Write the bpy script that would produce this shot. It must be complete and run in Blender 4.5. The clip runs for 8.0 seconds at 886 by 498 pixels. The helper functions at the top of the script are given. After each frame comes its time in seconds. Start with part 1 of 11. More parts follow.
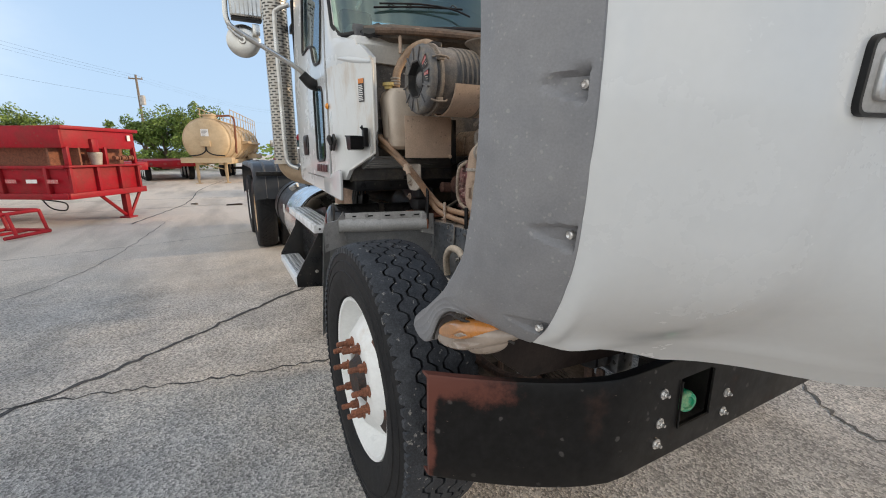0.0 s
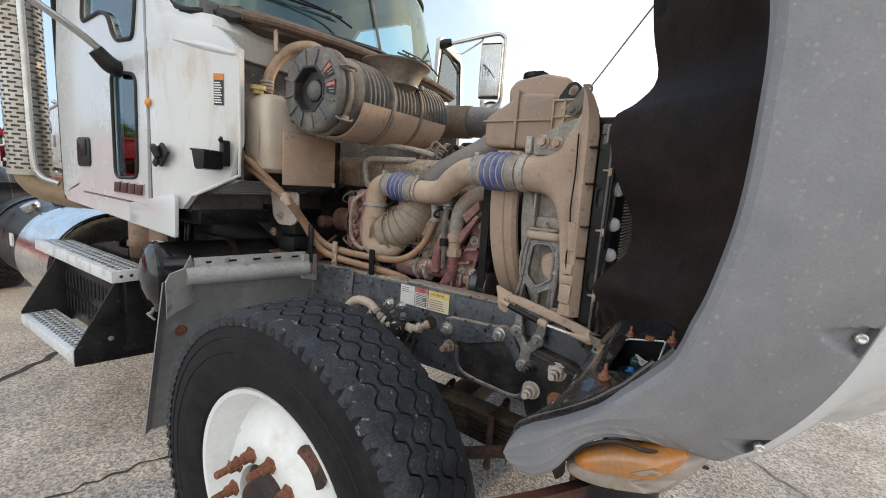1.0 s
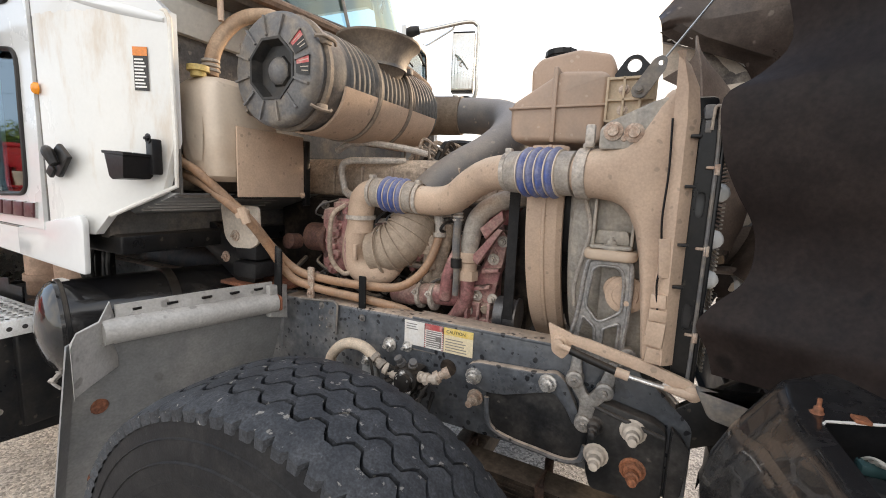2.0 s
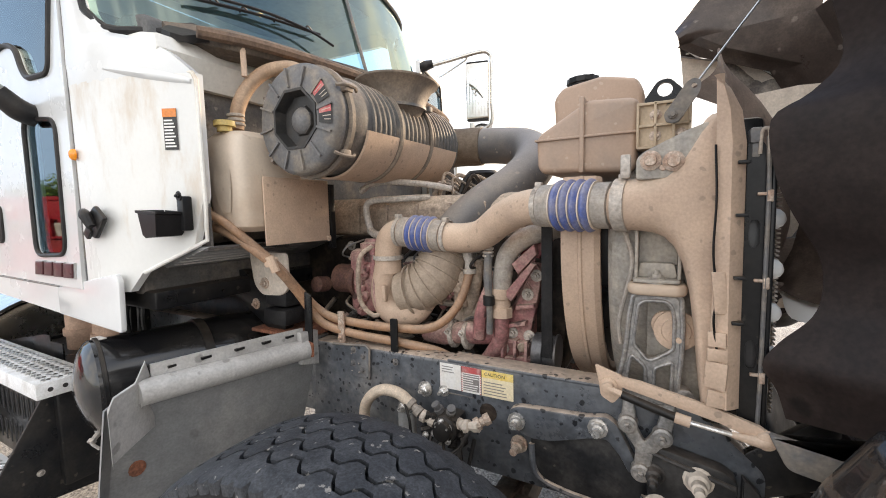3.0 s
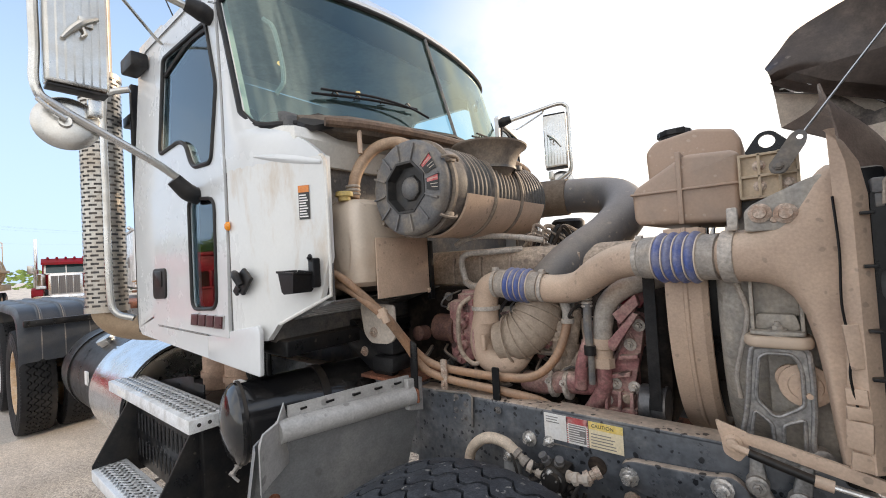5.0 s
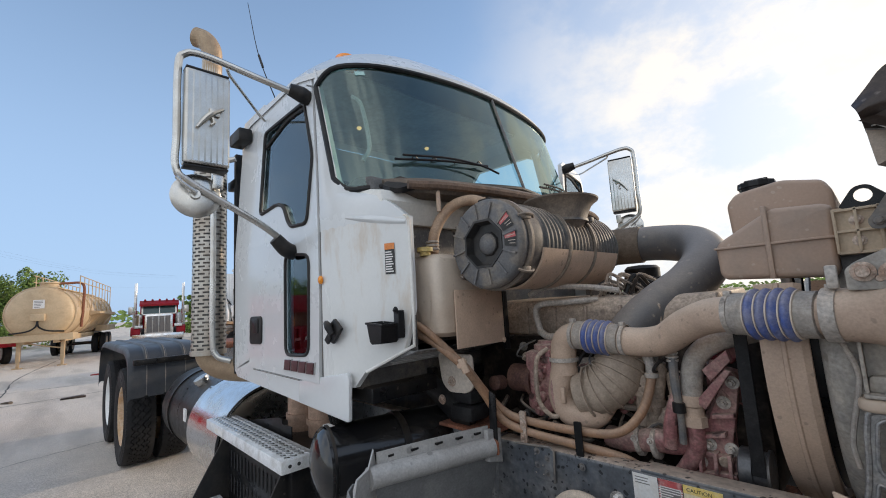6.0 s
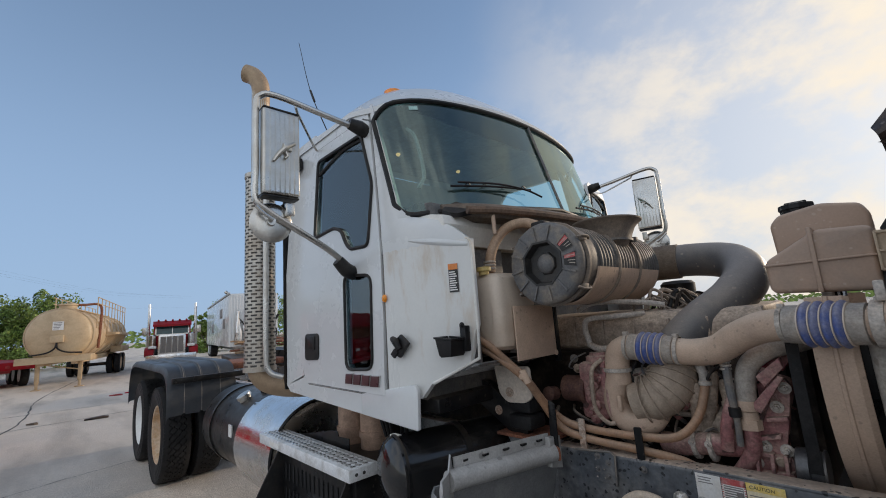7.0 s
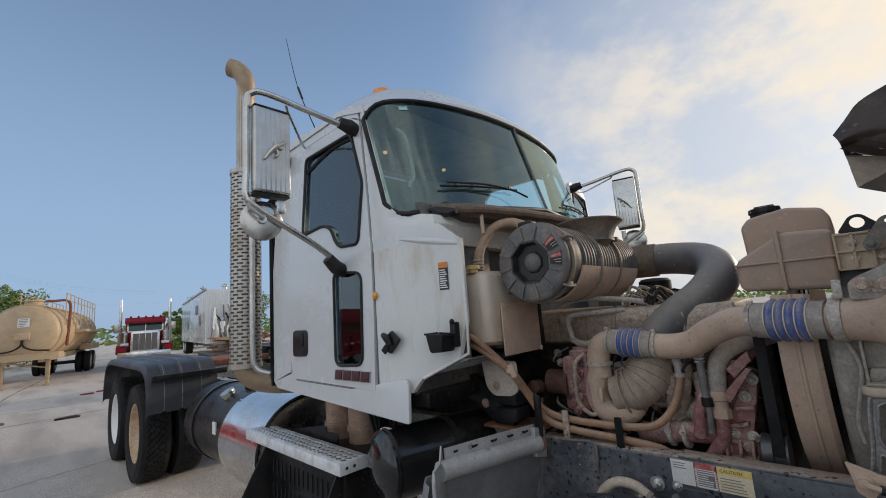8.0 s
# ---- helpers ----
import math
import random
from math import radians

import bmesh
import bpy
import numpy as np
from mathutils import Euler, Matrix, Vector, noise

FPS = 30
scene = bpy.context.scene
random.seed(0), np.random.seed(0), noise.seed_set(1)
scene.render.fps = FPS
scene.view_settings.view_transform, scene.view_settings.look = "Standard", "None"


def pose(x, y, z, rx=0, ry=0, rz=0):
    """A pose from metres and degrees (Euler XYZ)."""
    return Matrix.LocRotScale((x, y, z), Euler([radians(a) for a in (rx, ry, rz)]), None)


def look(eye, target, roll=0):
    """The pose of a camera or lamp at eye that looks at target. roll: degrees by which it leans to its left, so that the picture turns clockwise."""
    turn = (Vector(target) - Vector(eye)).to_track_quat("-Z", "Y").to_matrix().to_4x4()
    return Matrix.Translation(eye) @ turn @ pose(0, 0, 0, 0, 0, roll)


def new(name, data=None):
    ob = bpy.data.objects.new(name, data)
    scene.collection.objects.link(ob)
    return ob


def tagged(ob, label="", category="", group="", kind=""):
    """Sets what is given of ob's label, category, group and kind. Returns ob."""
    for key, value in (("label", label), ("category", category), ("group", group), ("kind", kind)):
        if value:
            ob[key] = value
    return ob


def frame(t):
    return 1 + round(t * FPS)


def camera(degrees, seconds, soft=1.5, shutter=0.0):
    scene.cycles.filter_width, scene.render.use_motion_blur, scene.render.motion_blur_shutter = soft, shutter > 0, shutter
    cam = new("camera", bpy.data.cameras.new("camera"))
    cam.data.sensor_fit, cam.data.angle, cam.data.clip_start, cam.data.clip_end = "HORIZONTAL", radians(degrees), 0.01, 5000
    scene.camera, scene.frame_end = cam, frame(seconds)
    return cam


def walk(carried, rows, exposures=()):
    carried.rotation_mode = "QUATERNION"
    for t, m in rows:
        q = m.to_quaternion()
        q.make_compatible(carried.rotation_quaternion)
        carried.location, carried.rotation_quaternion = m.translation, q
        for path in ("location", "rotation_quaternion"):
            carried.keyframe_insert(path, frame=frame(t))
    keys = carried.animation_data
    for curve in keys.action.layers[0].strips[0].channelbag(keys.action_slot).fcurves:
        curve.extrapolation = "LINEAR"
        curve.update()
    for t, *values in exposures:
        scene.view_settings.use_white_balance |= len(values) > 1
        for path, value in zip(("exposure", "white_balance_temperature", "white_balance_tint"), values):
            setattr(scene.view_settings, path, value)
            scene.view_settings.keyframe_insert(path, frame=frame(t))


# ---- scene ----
cam = camera(93.8, 8.0, 1.0)
METRES, EYE, TILT, LEAN, TURN = 1.70, 1.417, -13.0, 0.0, 62.0
ROWS = [
    (0.0, 0.0, 0.0, 0.0, -0.0, 0.0, -0.0),
    (0.5, -0.198, 0.1318, 0.0408, -13.87, 3.03, 1.48),
    (1.0, -0.2722, 0.2411, 0.0707, -28.98, 2.5, 2.25),
    (1.5, -0.2659, 0.394, 0.0985, -35.6, 1.37, 3.19),
    (2.8, -0.2684, 0.4959, 0.1558, -32.915, 5.0987, 7.931),
    (3.0, -0.2678, 0.4961, 0.1579, -32.44, 5.78, 8.38),
    (3.5, -0.2826, 0.4902, 0.1646, -30.89, 7.23, 8.98),
    (4.0, -0.3001, 0.4827, 0.1657, -28.92, 8.49, 9.1),
    (4.5, -0.3176, 0.4783, 0.1659, -25.97, 10.47, 8.88),
    (4.7, -0.3254, 0.4775, 0.1676, -24.675, 11.429, 8.63),
    (5.8, -0.3777, 0.4345, 0.1930, -15.474, 18.717, 6.92),
    (6.0, -0.3919, 0.431, 0.1929, -14.39, 19.81, 6.7),
    (6.5, -0.4734, 0.4082, 0.1944, -13.08, 21.54, 6.74),
    (7.0, -0.5375, 0.3836, 0.1875, -13.31, 22.25, 7.16),
    (7.5, -0.5603, 0.372, 0.1881, -14.38, 22.21, 7.56),
    (8.0, -0.5679, 0.3606, 0.1872, -15.9, 21.3, 7.9),
]
EXPOSURES = [(0.0, 0.46, 6650, 9), (0.5, 0.47, 6600, 9), (1.0, 0.72, 6700, 9), (1.5, 1.02, 7050, 12), (3.0, 1.31, 6900, 12), (4.0, 1.19, 6850, 12), (4.7, 0.99, 6800, 12), (5.8, 0.40, 6150, 10), (6.5, -0.02, 6100, 10), (8.0, -0.19, 6130, 10)]
walk(cam, [(t, pose(1.40, -1.49, EYE, TILT, LEAN, TURN) @ pose(METRES * x, METRES * y, METRES * z, 90 + pitch, roll, yaw)) for t, x, y, z, yaw, pitch, roll in ROWS], EXPOSURES)

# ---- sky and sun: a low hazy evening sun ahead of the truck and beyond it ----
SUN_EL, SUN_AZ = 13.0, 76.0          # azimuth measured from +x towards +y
world = bpy.data.worlds.new("evening_sky")
scene.world = world
world.use_nodes = True
wn, wl = world.node_tree.nodes, world.node_tree.links
wn.clear()
w_out = wn.new("ShaderNodeOutputWorld")
w_bg = wn.new("ShaderNodeBackground")
w_sky = wn.new("ShaderNodeTexSky")
w_sky.sky_type, w_sky.sun_disc = "NISHITA", False
w_sky.sun_elevation, w_sky.sun_rotation = radians(SUN_EL), radians(90 - SUN_AZ)
w_sky.air_density, w_sky.dust_density, w_sky.ozone_density = 1.0, 1.2, 3.0
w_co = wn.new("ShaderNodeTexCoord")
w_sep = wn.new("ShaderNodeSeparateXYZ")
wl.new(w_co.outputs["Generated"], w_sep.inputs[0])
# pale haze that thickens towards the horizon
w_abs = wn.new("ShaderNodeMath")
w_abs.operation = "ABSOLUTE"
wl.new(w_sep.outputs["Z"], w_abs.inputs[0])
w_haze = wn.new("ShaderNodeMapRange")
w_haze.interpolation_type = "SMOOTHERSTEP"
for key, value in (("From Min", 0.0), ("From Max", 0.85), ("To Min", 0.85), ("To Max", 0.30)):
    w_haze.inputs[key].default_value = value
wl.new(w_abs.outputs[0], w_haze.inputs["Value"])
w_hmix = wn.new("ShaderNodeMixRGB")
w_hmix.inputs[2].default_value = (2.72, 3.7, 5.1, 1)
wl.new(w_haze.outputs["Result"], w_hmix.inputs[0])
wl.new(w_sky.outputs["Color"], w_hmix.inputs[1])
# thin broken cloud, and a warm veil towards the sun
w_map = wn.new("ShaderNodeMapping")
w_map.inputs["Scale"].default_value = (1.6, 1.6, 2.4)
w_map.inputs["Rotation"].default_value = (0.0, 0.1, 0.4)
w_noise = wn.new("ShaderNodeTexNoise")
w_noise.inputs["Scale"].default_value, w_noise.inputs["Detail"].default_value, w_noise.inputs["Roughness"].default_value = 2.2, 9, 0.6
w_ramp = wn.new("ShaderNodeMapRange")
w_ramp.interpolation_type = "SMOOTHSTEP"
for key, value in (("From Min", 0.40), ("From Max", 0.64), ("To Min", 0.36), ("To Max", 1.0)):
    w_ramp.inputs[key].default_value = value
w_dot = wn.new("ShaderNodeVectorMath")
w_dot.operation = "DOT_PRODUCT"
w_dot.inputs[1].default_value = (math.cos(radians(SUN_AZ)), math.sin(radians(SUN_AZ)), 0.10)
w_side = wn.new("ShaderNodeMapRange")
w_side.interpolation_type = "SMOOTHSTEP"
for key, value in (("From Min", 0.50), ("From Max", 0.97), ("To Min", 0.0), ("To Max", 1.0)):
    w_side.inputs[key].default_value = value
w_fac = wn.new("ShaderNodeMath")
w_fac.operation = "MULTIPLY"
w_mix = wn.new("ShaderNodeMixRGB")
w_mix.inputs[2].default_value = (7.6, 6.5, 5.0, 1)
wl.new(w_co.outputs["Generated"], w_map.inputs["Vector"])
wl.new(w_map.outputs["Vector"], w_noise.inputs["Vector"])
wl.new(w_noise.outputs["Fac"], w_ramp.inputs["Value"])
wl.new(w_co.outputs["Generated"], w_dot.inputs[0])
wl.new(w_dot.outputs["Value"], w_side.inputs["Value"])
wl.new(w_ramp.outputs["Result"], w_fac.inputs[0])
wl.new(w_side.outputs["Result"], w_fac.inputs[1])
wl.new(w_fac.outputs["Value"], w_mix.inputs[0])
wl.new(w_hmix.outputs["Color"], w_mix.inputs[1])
# unseen bright cloud added behind the camera to fill the truck's near side
w_dot2 = wn.new("ShaderNodeVectorMath")
w_dot2.operation = "DOT_PRODUCT"
w_dot2.inputs[1].default_value = (0.30, -0.94, 0.12)
w_side2 = wn.new("ShaderNodeMapRange")
w_side2.interpolation_type = "SMOOTHSTEP"
for key, value in (("From Min", -0.15), ("From Max", 0.55), ("To Min", 0.0), ("To Max", 1.0)):
    w_side2.inputs[key].default_value = value
w_fac2 = wn.new("ShaderNodeMath")
w_fac2.operation = "MULTIPLY"
w_mix2 = wn.new("ShaderNodeMixRGB")
w_mix2.inputs[2].default_value = (7.7, 7.6, 7.3, 1)
wl.new(w_co.outputs["Generated"], w_dot2.inputs[0])
wl.new(w_dot2.outputs["Value"], w_side2.inputs["Value"])
wl.new(w_ramp.outputs["Result"], w_fac2.inputs[0])
wl.new(w_side2.outputs["Result"], w_fac2.inputs[1])
wl.new(w_fac2.outputs["Value"], w_mix2.inputs[0])
wl.new(w_mix.outputs["Color"], w_mix2.inputs[1])
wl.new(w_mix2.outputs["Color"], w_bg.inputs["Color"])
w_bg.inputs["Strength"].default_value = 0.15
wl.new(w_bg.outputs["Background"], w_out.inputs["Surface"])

sun_data = bpy.data.lights.new("sun", "SUN")
sun_data.energy, sun_data.angle, sun_data.color = 2.0, radians(4.0), (1.0, 0.78, 0.55)
sun = new("sun", sun_data)
sun.matrix_world = look((60 * math.cos(radians(SUN_AZ)), 60 * math.sin(radians(SUN_AZ)), 60 * math.tan(radians(SUN_EL))), (0, 0, 0))

# ---- materials ----
def mat(name, base, rough=0.6, metal=0.0, second=None, amount=0.5, scale=6.0, fine=160.0, grain=0.18, bump=0.15, coat=0.0, low=0.42, high=0.62, spec=0.5, bump_size=0.002, settle=None, spots=None):
    """A procedural surface: base, broad patches of a second colour, fine grain, uneven gloss and relief."""
    m = bpy.data.materials.new(name)
    m.use_nodes = True
    n, l = m.node_tree.nodes, m.node_tree.links
    b = n["Principled BSDF"]
    b.inputs["Metallic"].default_value = metal
    b.inputs["Coat Weight"].default_value = coat
    b.inputs["Specular IOR Level"].default_value = spec
    co = n.new("ShaderNodeTexCoord")
    big = n.new("ShaderNodeTexNoise")
    big.inputs["Scale"].default_value, big.inputs["Detail"].default_value, big.inputs["Roughness"].default_value = scale, 8, 0.65
    small = n.new("ShaderNodeTexNoise")
    small.inputs["Scale"].default_value, small.inputs["Detail"].default_value = fine, 4
    l.new(co.outputs["Object"], big.inputs["Vector"])
    l.new(co.outputs["Object"], small.inputs["Vector"])
    ramp = n.new("ShaderNodeMapRange")
    ramp.interpolation_type = "SMOOTHSTEP"
    ramp.inputs["From Min"].default_value, ramp.inputs["From Max"].default_value = low, high
    ramp.inputs["To Max"].default_value = amount
    l.new(big.outputs["Fac"], ramp.inputs["Value"])
    mix = n.new("ShaderNodeMixRGB")
    mix.inputs[1].default_value = (*base, 1)
    mix.inputs[2].default_value = (*(second or [c * 0.75 for c in base]), 1)
    l.new(ramp.outputs["Result"], mix.inputs[0])
    tone = mix.outputs["Color"]
    geo = None
    if settle:
        # dust that has settled on what faces up: (colour, amount)
        geo = n.new("ShaderNodeNewGeometry")
        sp = n.new("ShaderNodeSeparateXYZ")
        l.new(geo.outputs["Normal"], sp.inputs[0])
        up = n.new("ShaderNodeMapRange")
        up.interpolation_type = "SMOOTHSTEP"
        up.inputs["From Min"].default_value, up.inputs["From Max"].default_value = 0.15, 0.9
        up.inputs["To Max"].default_value = settle[1]
        l.new(sp.outputs["Z"], up.inputs["Value"])
        m1 = n.new("ShaderNodeMixRGB")
        m1.inputs[2].default_value = (*settle[0], 1)
        l.new(up.outputs["Result"], m1.inputs[0])
        l.new(tone, m1.inputs[1])
        tone = m1.outputs["Color"]
    if spots:
        # separate drops, chips and splashes: (colour, amount, scale, share)
        warp = n.new("ShaderNodeMixRGB")
        warp.inputs[0].default_value = 0.06
        l.new(co.outputs["Object"], warp.inputs[1])
        l.new(big.outputs["Color"], warp.inputs[2])
        vo = n.new("ShaderNodeTexVoronoi")
        vo.inputs["Scale"].default_value = spots[2]
        l.new(warp.outputs["Color"], vo.inputs["Vector"])
        sc = n.new("ShaderNodeSeparateColor")
        l.new(vo.outputs["Color"], sc.inputs["Color"])
        sz = n.new("ShaderNodeMath")
        sz.operation = "MULTIPLY"
        l.new(sc.outputs[0], sz.inputs[0])
        l.new(sc.outputs[0], sz.inputs[1])
        df = n.new("ShaderNodeMath")
        df.operation = "SUBTRACT"
        l.new(sz.outputs[0], df.inputs[0])
        l.new(vo.outputs["Distance"], df.inputs[1])
        sm = n.new("ShaderNodeMapRange")
        sm.interpolation_type = "SMOOTHSTEP"
        sm.inputs["From Min"].default_value, sm.inputs["From Max"].default_value = spots[3], spots[3] + 0.14
        sm.inputs["To Max"].default_value = spots[1]
        l.new(df.outputs[0], sm.inputs["Value"])
        m3 = n.new("ShaderNodeMixRGB")
        m3.inputs[2].default_value = (*spots[0], 1)
        l.new(sm.outputs["Result"], m3.inputs[0])
        l.new(tone, m3.inputs[1])
        tone = m3.outputs["Color"]
    mid = n.new("ShaderNodeTexNoise")
    mid.inputs["Scale"].default_value, mid.inputs["Detail"].default_value = scale * 5.3, 5
    l.new(co.outputs["Object"], mid.inputs["Vector"])
    md = n.new("ShaderNodeMapRange")
    md.inputs["From Min"].default_value, md.inputs["From Max"].default_value = 0.3, 0.7
    md.inputs["To Min"].default_value, md.inputs["To Max"].default_value = 1 - grain * 0.9, 1 + grain * 0.9
    l.new(mid.outputs["Fac"], md.inputs["Value"])
    mm = n.new("ShaderNodeMixRGB")
    mm.blend_type = "MULTIPLY"
    mm.inputs[0].default_value = 1
    l.new(tone, mm.inputs[1])
    l.new(md.outputs["Result"], mm.inputs[2])
    tone = mm.outputs["Color"]
    gr = n.new("ShaderNodeMapRange")
    gr.inputs["To Min"].default_value, gr.inputs["To Max"].default_value = 1 - grain, 1 + grain
    gr.inputs["From Min"].default_value, gr.inputs["From Max"].default_value = 0.3, 0.7
    l.new(small.outputs["Fac"], gr.inputs["Value"])
    mul = n.new("ShaderNodeMixRGB")
    mul.blend_type = "MULTIPLY"
    mul.inputs[0].default_value = 1
    l.new(tone, mul.inputs[1])
    l.new(gr.outputs["Result"], mul.inputs[2])
    l.new(mul.outputs["Color"], b.inputs["Base Color"])
    rg = n.new("ShaderNodeMapRange")
    rg.inputs["To Min"].default_value, rg.inputs["To Max"].default_value = max(0.03, rough - 0.12), min(1.0, rough + 0.14)
    rg.inputs["From Min"].default_value, rg.inputs["From Max"].default_value = 0.3, 0.7
    l.new(big.outputs["Fac"], rg.inputs["Value"])
    l.new(rg.outputs["Result"], b.inputs["Roughness"])
    if bump:
        bp = n.new("ShaderNodeBump")
        bp.inputs["Strength"].default_value, bp.inputs["Distance"].default_value = bump, bump_size
        l.new(small.outputs["Fac"], bp.inputs["Height"])
        l.new(bp.outputs["Normal"], b.inputs["Normal"])
    return m


def streaked(m, stretch=0.22):
    """Let the broad patches run down as drips."""
    n, l = m.node_tree.nodes, m.node_tree.links
    mp = n.new("ShaderNodeMapping")
    mp.inputs["Scale"].default_value = (1.6, 1.6, stretch)
    tc = [k for k in n if k.bl_idname == "ShaderNodeTexCoord"][0]
    big = [k for k in n if k.bl_idname == "ShaderNodeTexNoise"][0]
    l.new(tc.outputs["Object"], mp.inputs["Vector"])
    l.new(mp.outputs["Vector"], big.inputs["Vector"])
    return m


def glass_mat(name, tint, gloss=0.02, ior=1.75, sheen=(1.0, 1.0, 1.0)):
    m = bpy.data.materials.new(name)
    m.use_nodes = True
    n, l = m.node_tree.nodes, m.node_tree.links
    n.clear()
    out, mx, tr, gl, fr = (n.new("ShaderNode" + k) for k in ("OutputMaterial", "MixShader", "BsdfTransparent", "BsdfGlossy", "Fresnel"))
    tr.inputs["Color"].default_value = (*tint, 1)
    gl.inputs["Roughness"].default_value = gloss
    gl.inputs["Color"].default_value = (*sheen, 1)
    fr.inputs["IOR"].default_value = ior
    l.new(fr.outputs[0], mx.inputs[0])
    l.new(tr.outputs[0], mx.inputs[1])
    l.new(gl.outputs[0], mx.inputs[2])
    l.new(mx.outputs[0], out.inputs["Surface"])
    return m


def glow_mat(name, colour, strength):
    m = bpy.data.materials.new(name)
    m.use_nodes = True
    b = m.node_tree.nodes["Principled BSDF"]
    b.inputs["Base Color"].default_value = (*colour, 1)
    b.inputs["Emission Color"].default_value = (*colour, 1)
    b.inputs["Emission Strength"].default_value = strength
    return m


DUST = (0.50, 0.37, 0.26)
M_WHITE = mat("white_paint", (0.69, 0.70, 0.70), 0.24, second=(0.68, 0.67, 0.63), amount=0.3, scale=2.2, fine=60, grain=0.012, bump=0.008, coat=0.4, low=0.5, high=0.75)
M_WHITE_DIRTY = mat("dirty_white_paint", (0.78, 0.76, 0.71), 0.38, second=(0.55, 0.40, 0.24), amount=0.6, scale=5, fine=90, grain=0.05, bump=0.05, coat=0.2, low=0.56, high=0.74)
M_GREY_FLARE = mat("grey_moulded_plastic", (0.225, 0.225, 0.235), 0.5, second=(0.275, 0.27, 0.275), amount=0.6, scale=5, fine=300, grain=0.07, bump=0.15, spots=((0.36, 0.35, 0.33), 0.5, 150, 0.52))
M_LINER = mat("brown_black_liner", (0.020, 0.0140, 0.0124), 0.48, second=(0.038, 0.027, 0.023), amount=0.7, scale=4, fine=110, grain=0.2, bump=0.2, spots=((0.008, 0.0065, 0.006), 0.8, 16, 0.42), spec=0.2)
M_RUBBER = mat("tyre_rubber", (0.0125, 0.0125, 0.0138), 0.6, second=(0.030, 0.0285, 0.028), amount=0.6, scale=11, fine=220, grain=0.2, bump=0.25, spots=((0.05, 0.045, 0.04), 0.3, 70, 0.66), spec=0.22)
M_TREAD = mat("worn_tread_rubber", (0.034, 0.037, 0.043), 0.6, second=(0.064, 0.068, 0.076), amount=0.7, scale=26, fine=260, grain=0.3, bump=0.4, spots=((0.36, 0.34, 0.31), 0.6, 80, 0.52), spec=0.35)
M_BLACK = mat("black_painted_steel", (0.0077, 0.0080, 0.0091), 0.34, second=(0.028, 0.024, 0.020), amount=0.45, scale=9, fine=120, grain=0.2, bump=0.15, settle=((0.20, 0.155, 0.115), 0.14), spots=((0.12, 0.10, 0.08), 0.4, 45, 0.62), spec=0.28)
M_FRAME = mat("blue_black_frame_paint", (0.092, 0.100, 0.113), 0.32, second=(0.36, 0.34, 0.315), amount=0.65, scale=4, fine=70, grain=0.22, bump=0.15, low=0.46, high=0.74, settle=((0.55, 0.44, 0.35), 0.8), spots=((0.010, 0.011, 0.014), 0.9, 72, 0.36))
M_PLASTIC = mat("black_plastic", (0.0128, 0.0128, 0.0139), 0.42, second=(0.05, 0.043, 0.037), amount=0.45, scale=8, fine=150, grain=0.15, bump=0.12, settle=((0.22, 0.17, 0.125), 0.14), spec=0.28)
M_DUSTY_BLACK = mat("dusty_black_plastic", (0.085, 0.082, 0.08), 0.6, second=(0.30, 0.235, 0.18), amount=0.6, scale=7, fine=140, grain=0.2, bump=0.15, low=0.42, high=0.7, settle=((0.52, 0.41, 0.31), 0.7))
M_DUSTY_TAN = mat("dust_caked_metal", (0.56, 0.41, 0.305), 0.68, second=(0.44, 0.325, 0.25), amount=0.6, scale=3.2, fine=190, grain=0.09, bump=0.2, settle=((0.72, 0.58, 0.45), 0.5), spots=((0.27, 0.21, 0.165), 0.55, 62, 0.52), spec=0.32)
M_DUSTY_GREY = mat("dusty_cast_aluminium", (0.42, 0.37, 0.32), 0.5, metal=0.1, second=(0.55, 0.51, 0.47), amount=0.6, scale=16, fine=140, grain=0.22, bump=0.3, settle=((0.66, 0.54, 0.43), 0.5), spots=((0.12, 0.10, 0.085), 0.6, 24, 0.6))
M_ENGINE = mat("faded_red_engine_paint", (0.27, 0.115, 0.112), 0.62, second=(0.38, 0.255, 0.215), amount=0.7, scale=9, fine=130, grain=0.3, bump=0.35, settle=((0.56, 0.43, 0.35), 0.6), spots=((0.055, 0.035, 0.03), 0.85, 24, 0.42))
M_ENGINE_GREY = mat("dusty_engine_casting", (0.30, 0.235, 0.185), 0.62, second=(0.46, 0.36, 0.275), amount=0.7, scale=8, fine=120, grain=0.28, bump=0.35, settle=((0.66, 0.53, 0.41), 0.55), spots=((0.07, 0.05, 0.04), 0.7, 16, 0.55))
# on the block and low fittings, near-black stands for shade deep in the bay
M_DARK_ENGINE = mat("near_black_casting", (0.0180, 0.0144, 0.0126), 0.5, second=(0.11, 0.082, 0.064), amount=0.55, scale=8, fine=90, grain=0.25, bump=0.3, settle=((0.32, 0.25, 0.19), 0.22), spec=0.20)
M_BOTTLE = mat("dusty_translucent_plastic", (0.64, 0.54, 0.44), 0.48, second=(0.50, 0.375, 0.275), amount=0.7, scale=2.6, fine=120, grain=0.04, bump=0.05, spots=((0.44, 0.34, 0.26), 0.4, 50, 0.58))
M_COOLANT = mat("browned_coolant_plastic", (0.43, 0.30, 0.22), 0.48, second=(0.30, 0.245, 0.205), amount=0.6, scale=2.4, fine=150, grain=0.05, bump=0.06, settle=((0.60, 0.44, 0.33), 0.5), spots=((0.58, 0.47, 0.38), 0.4, 70, 0.55))
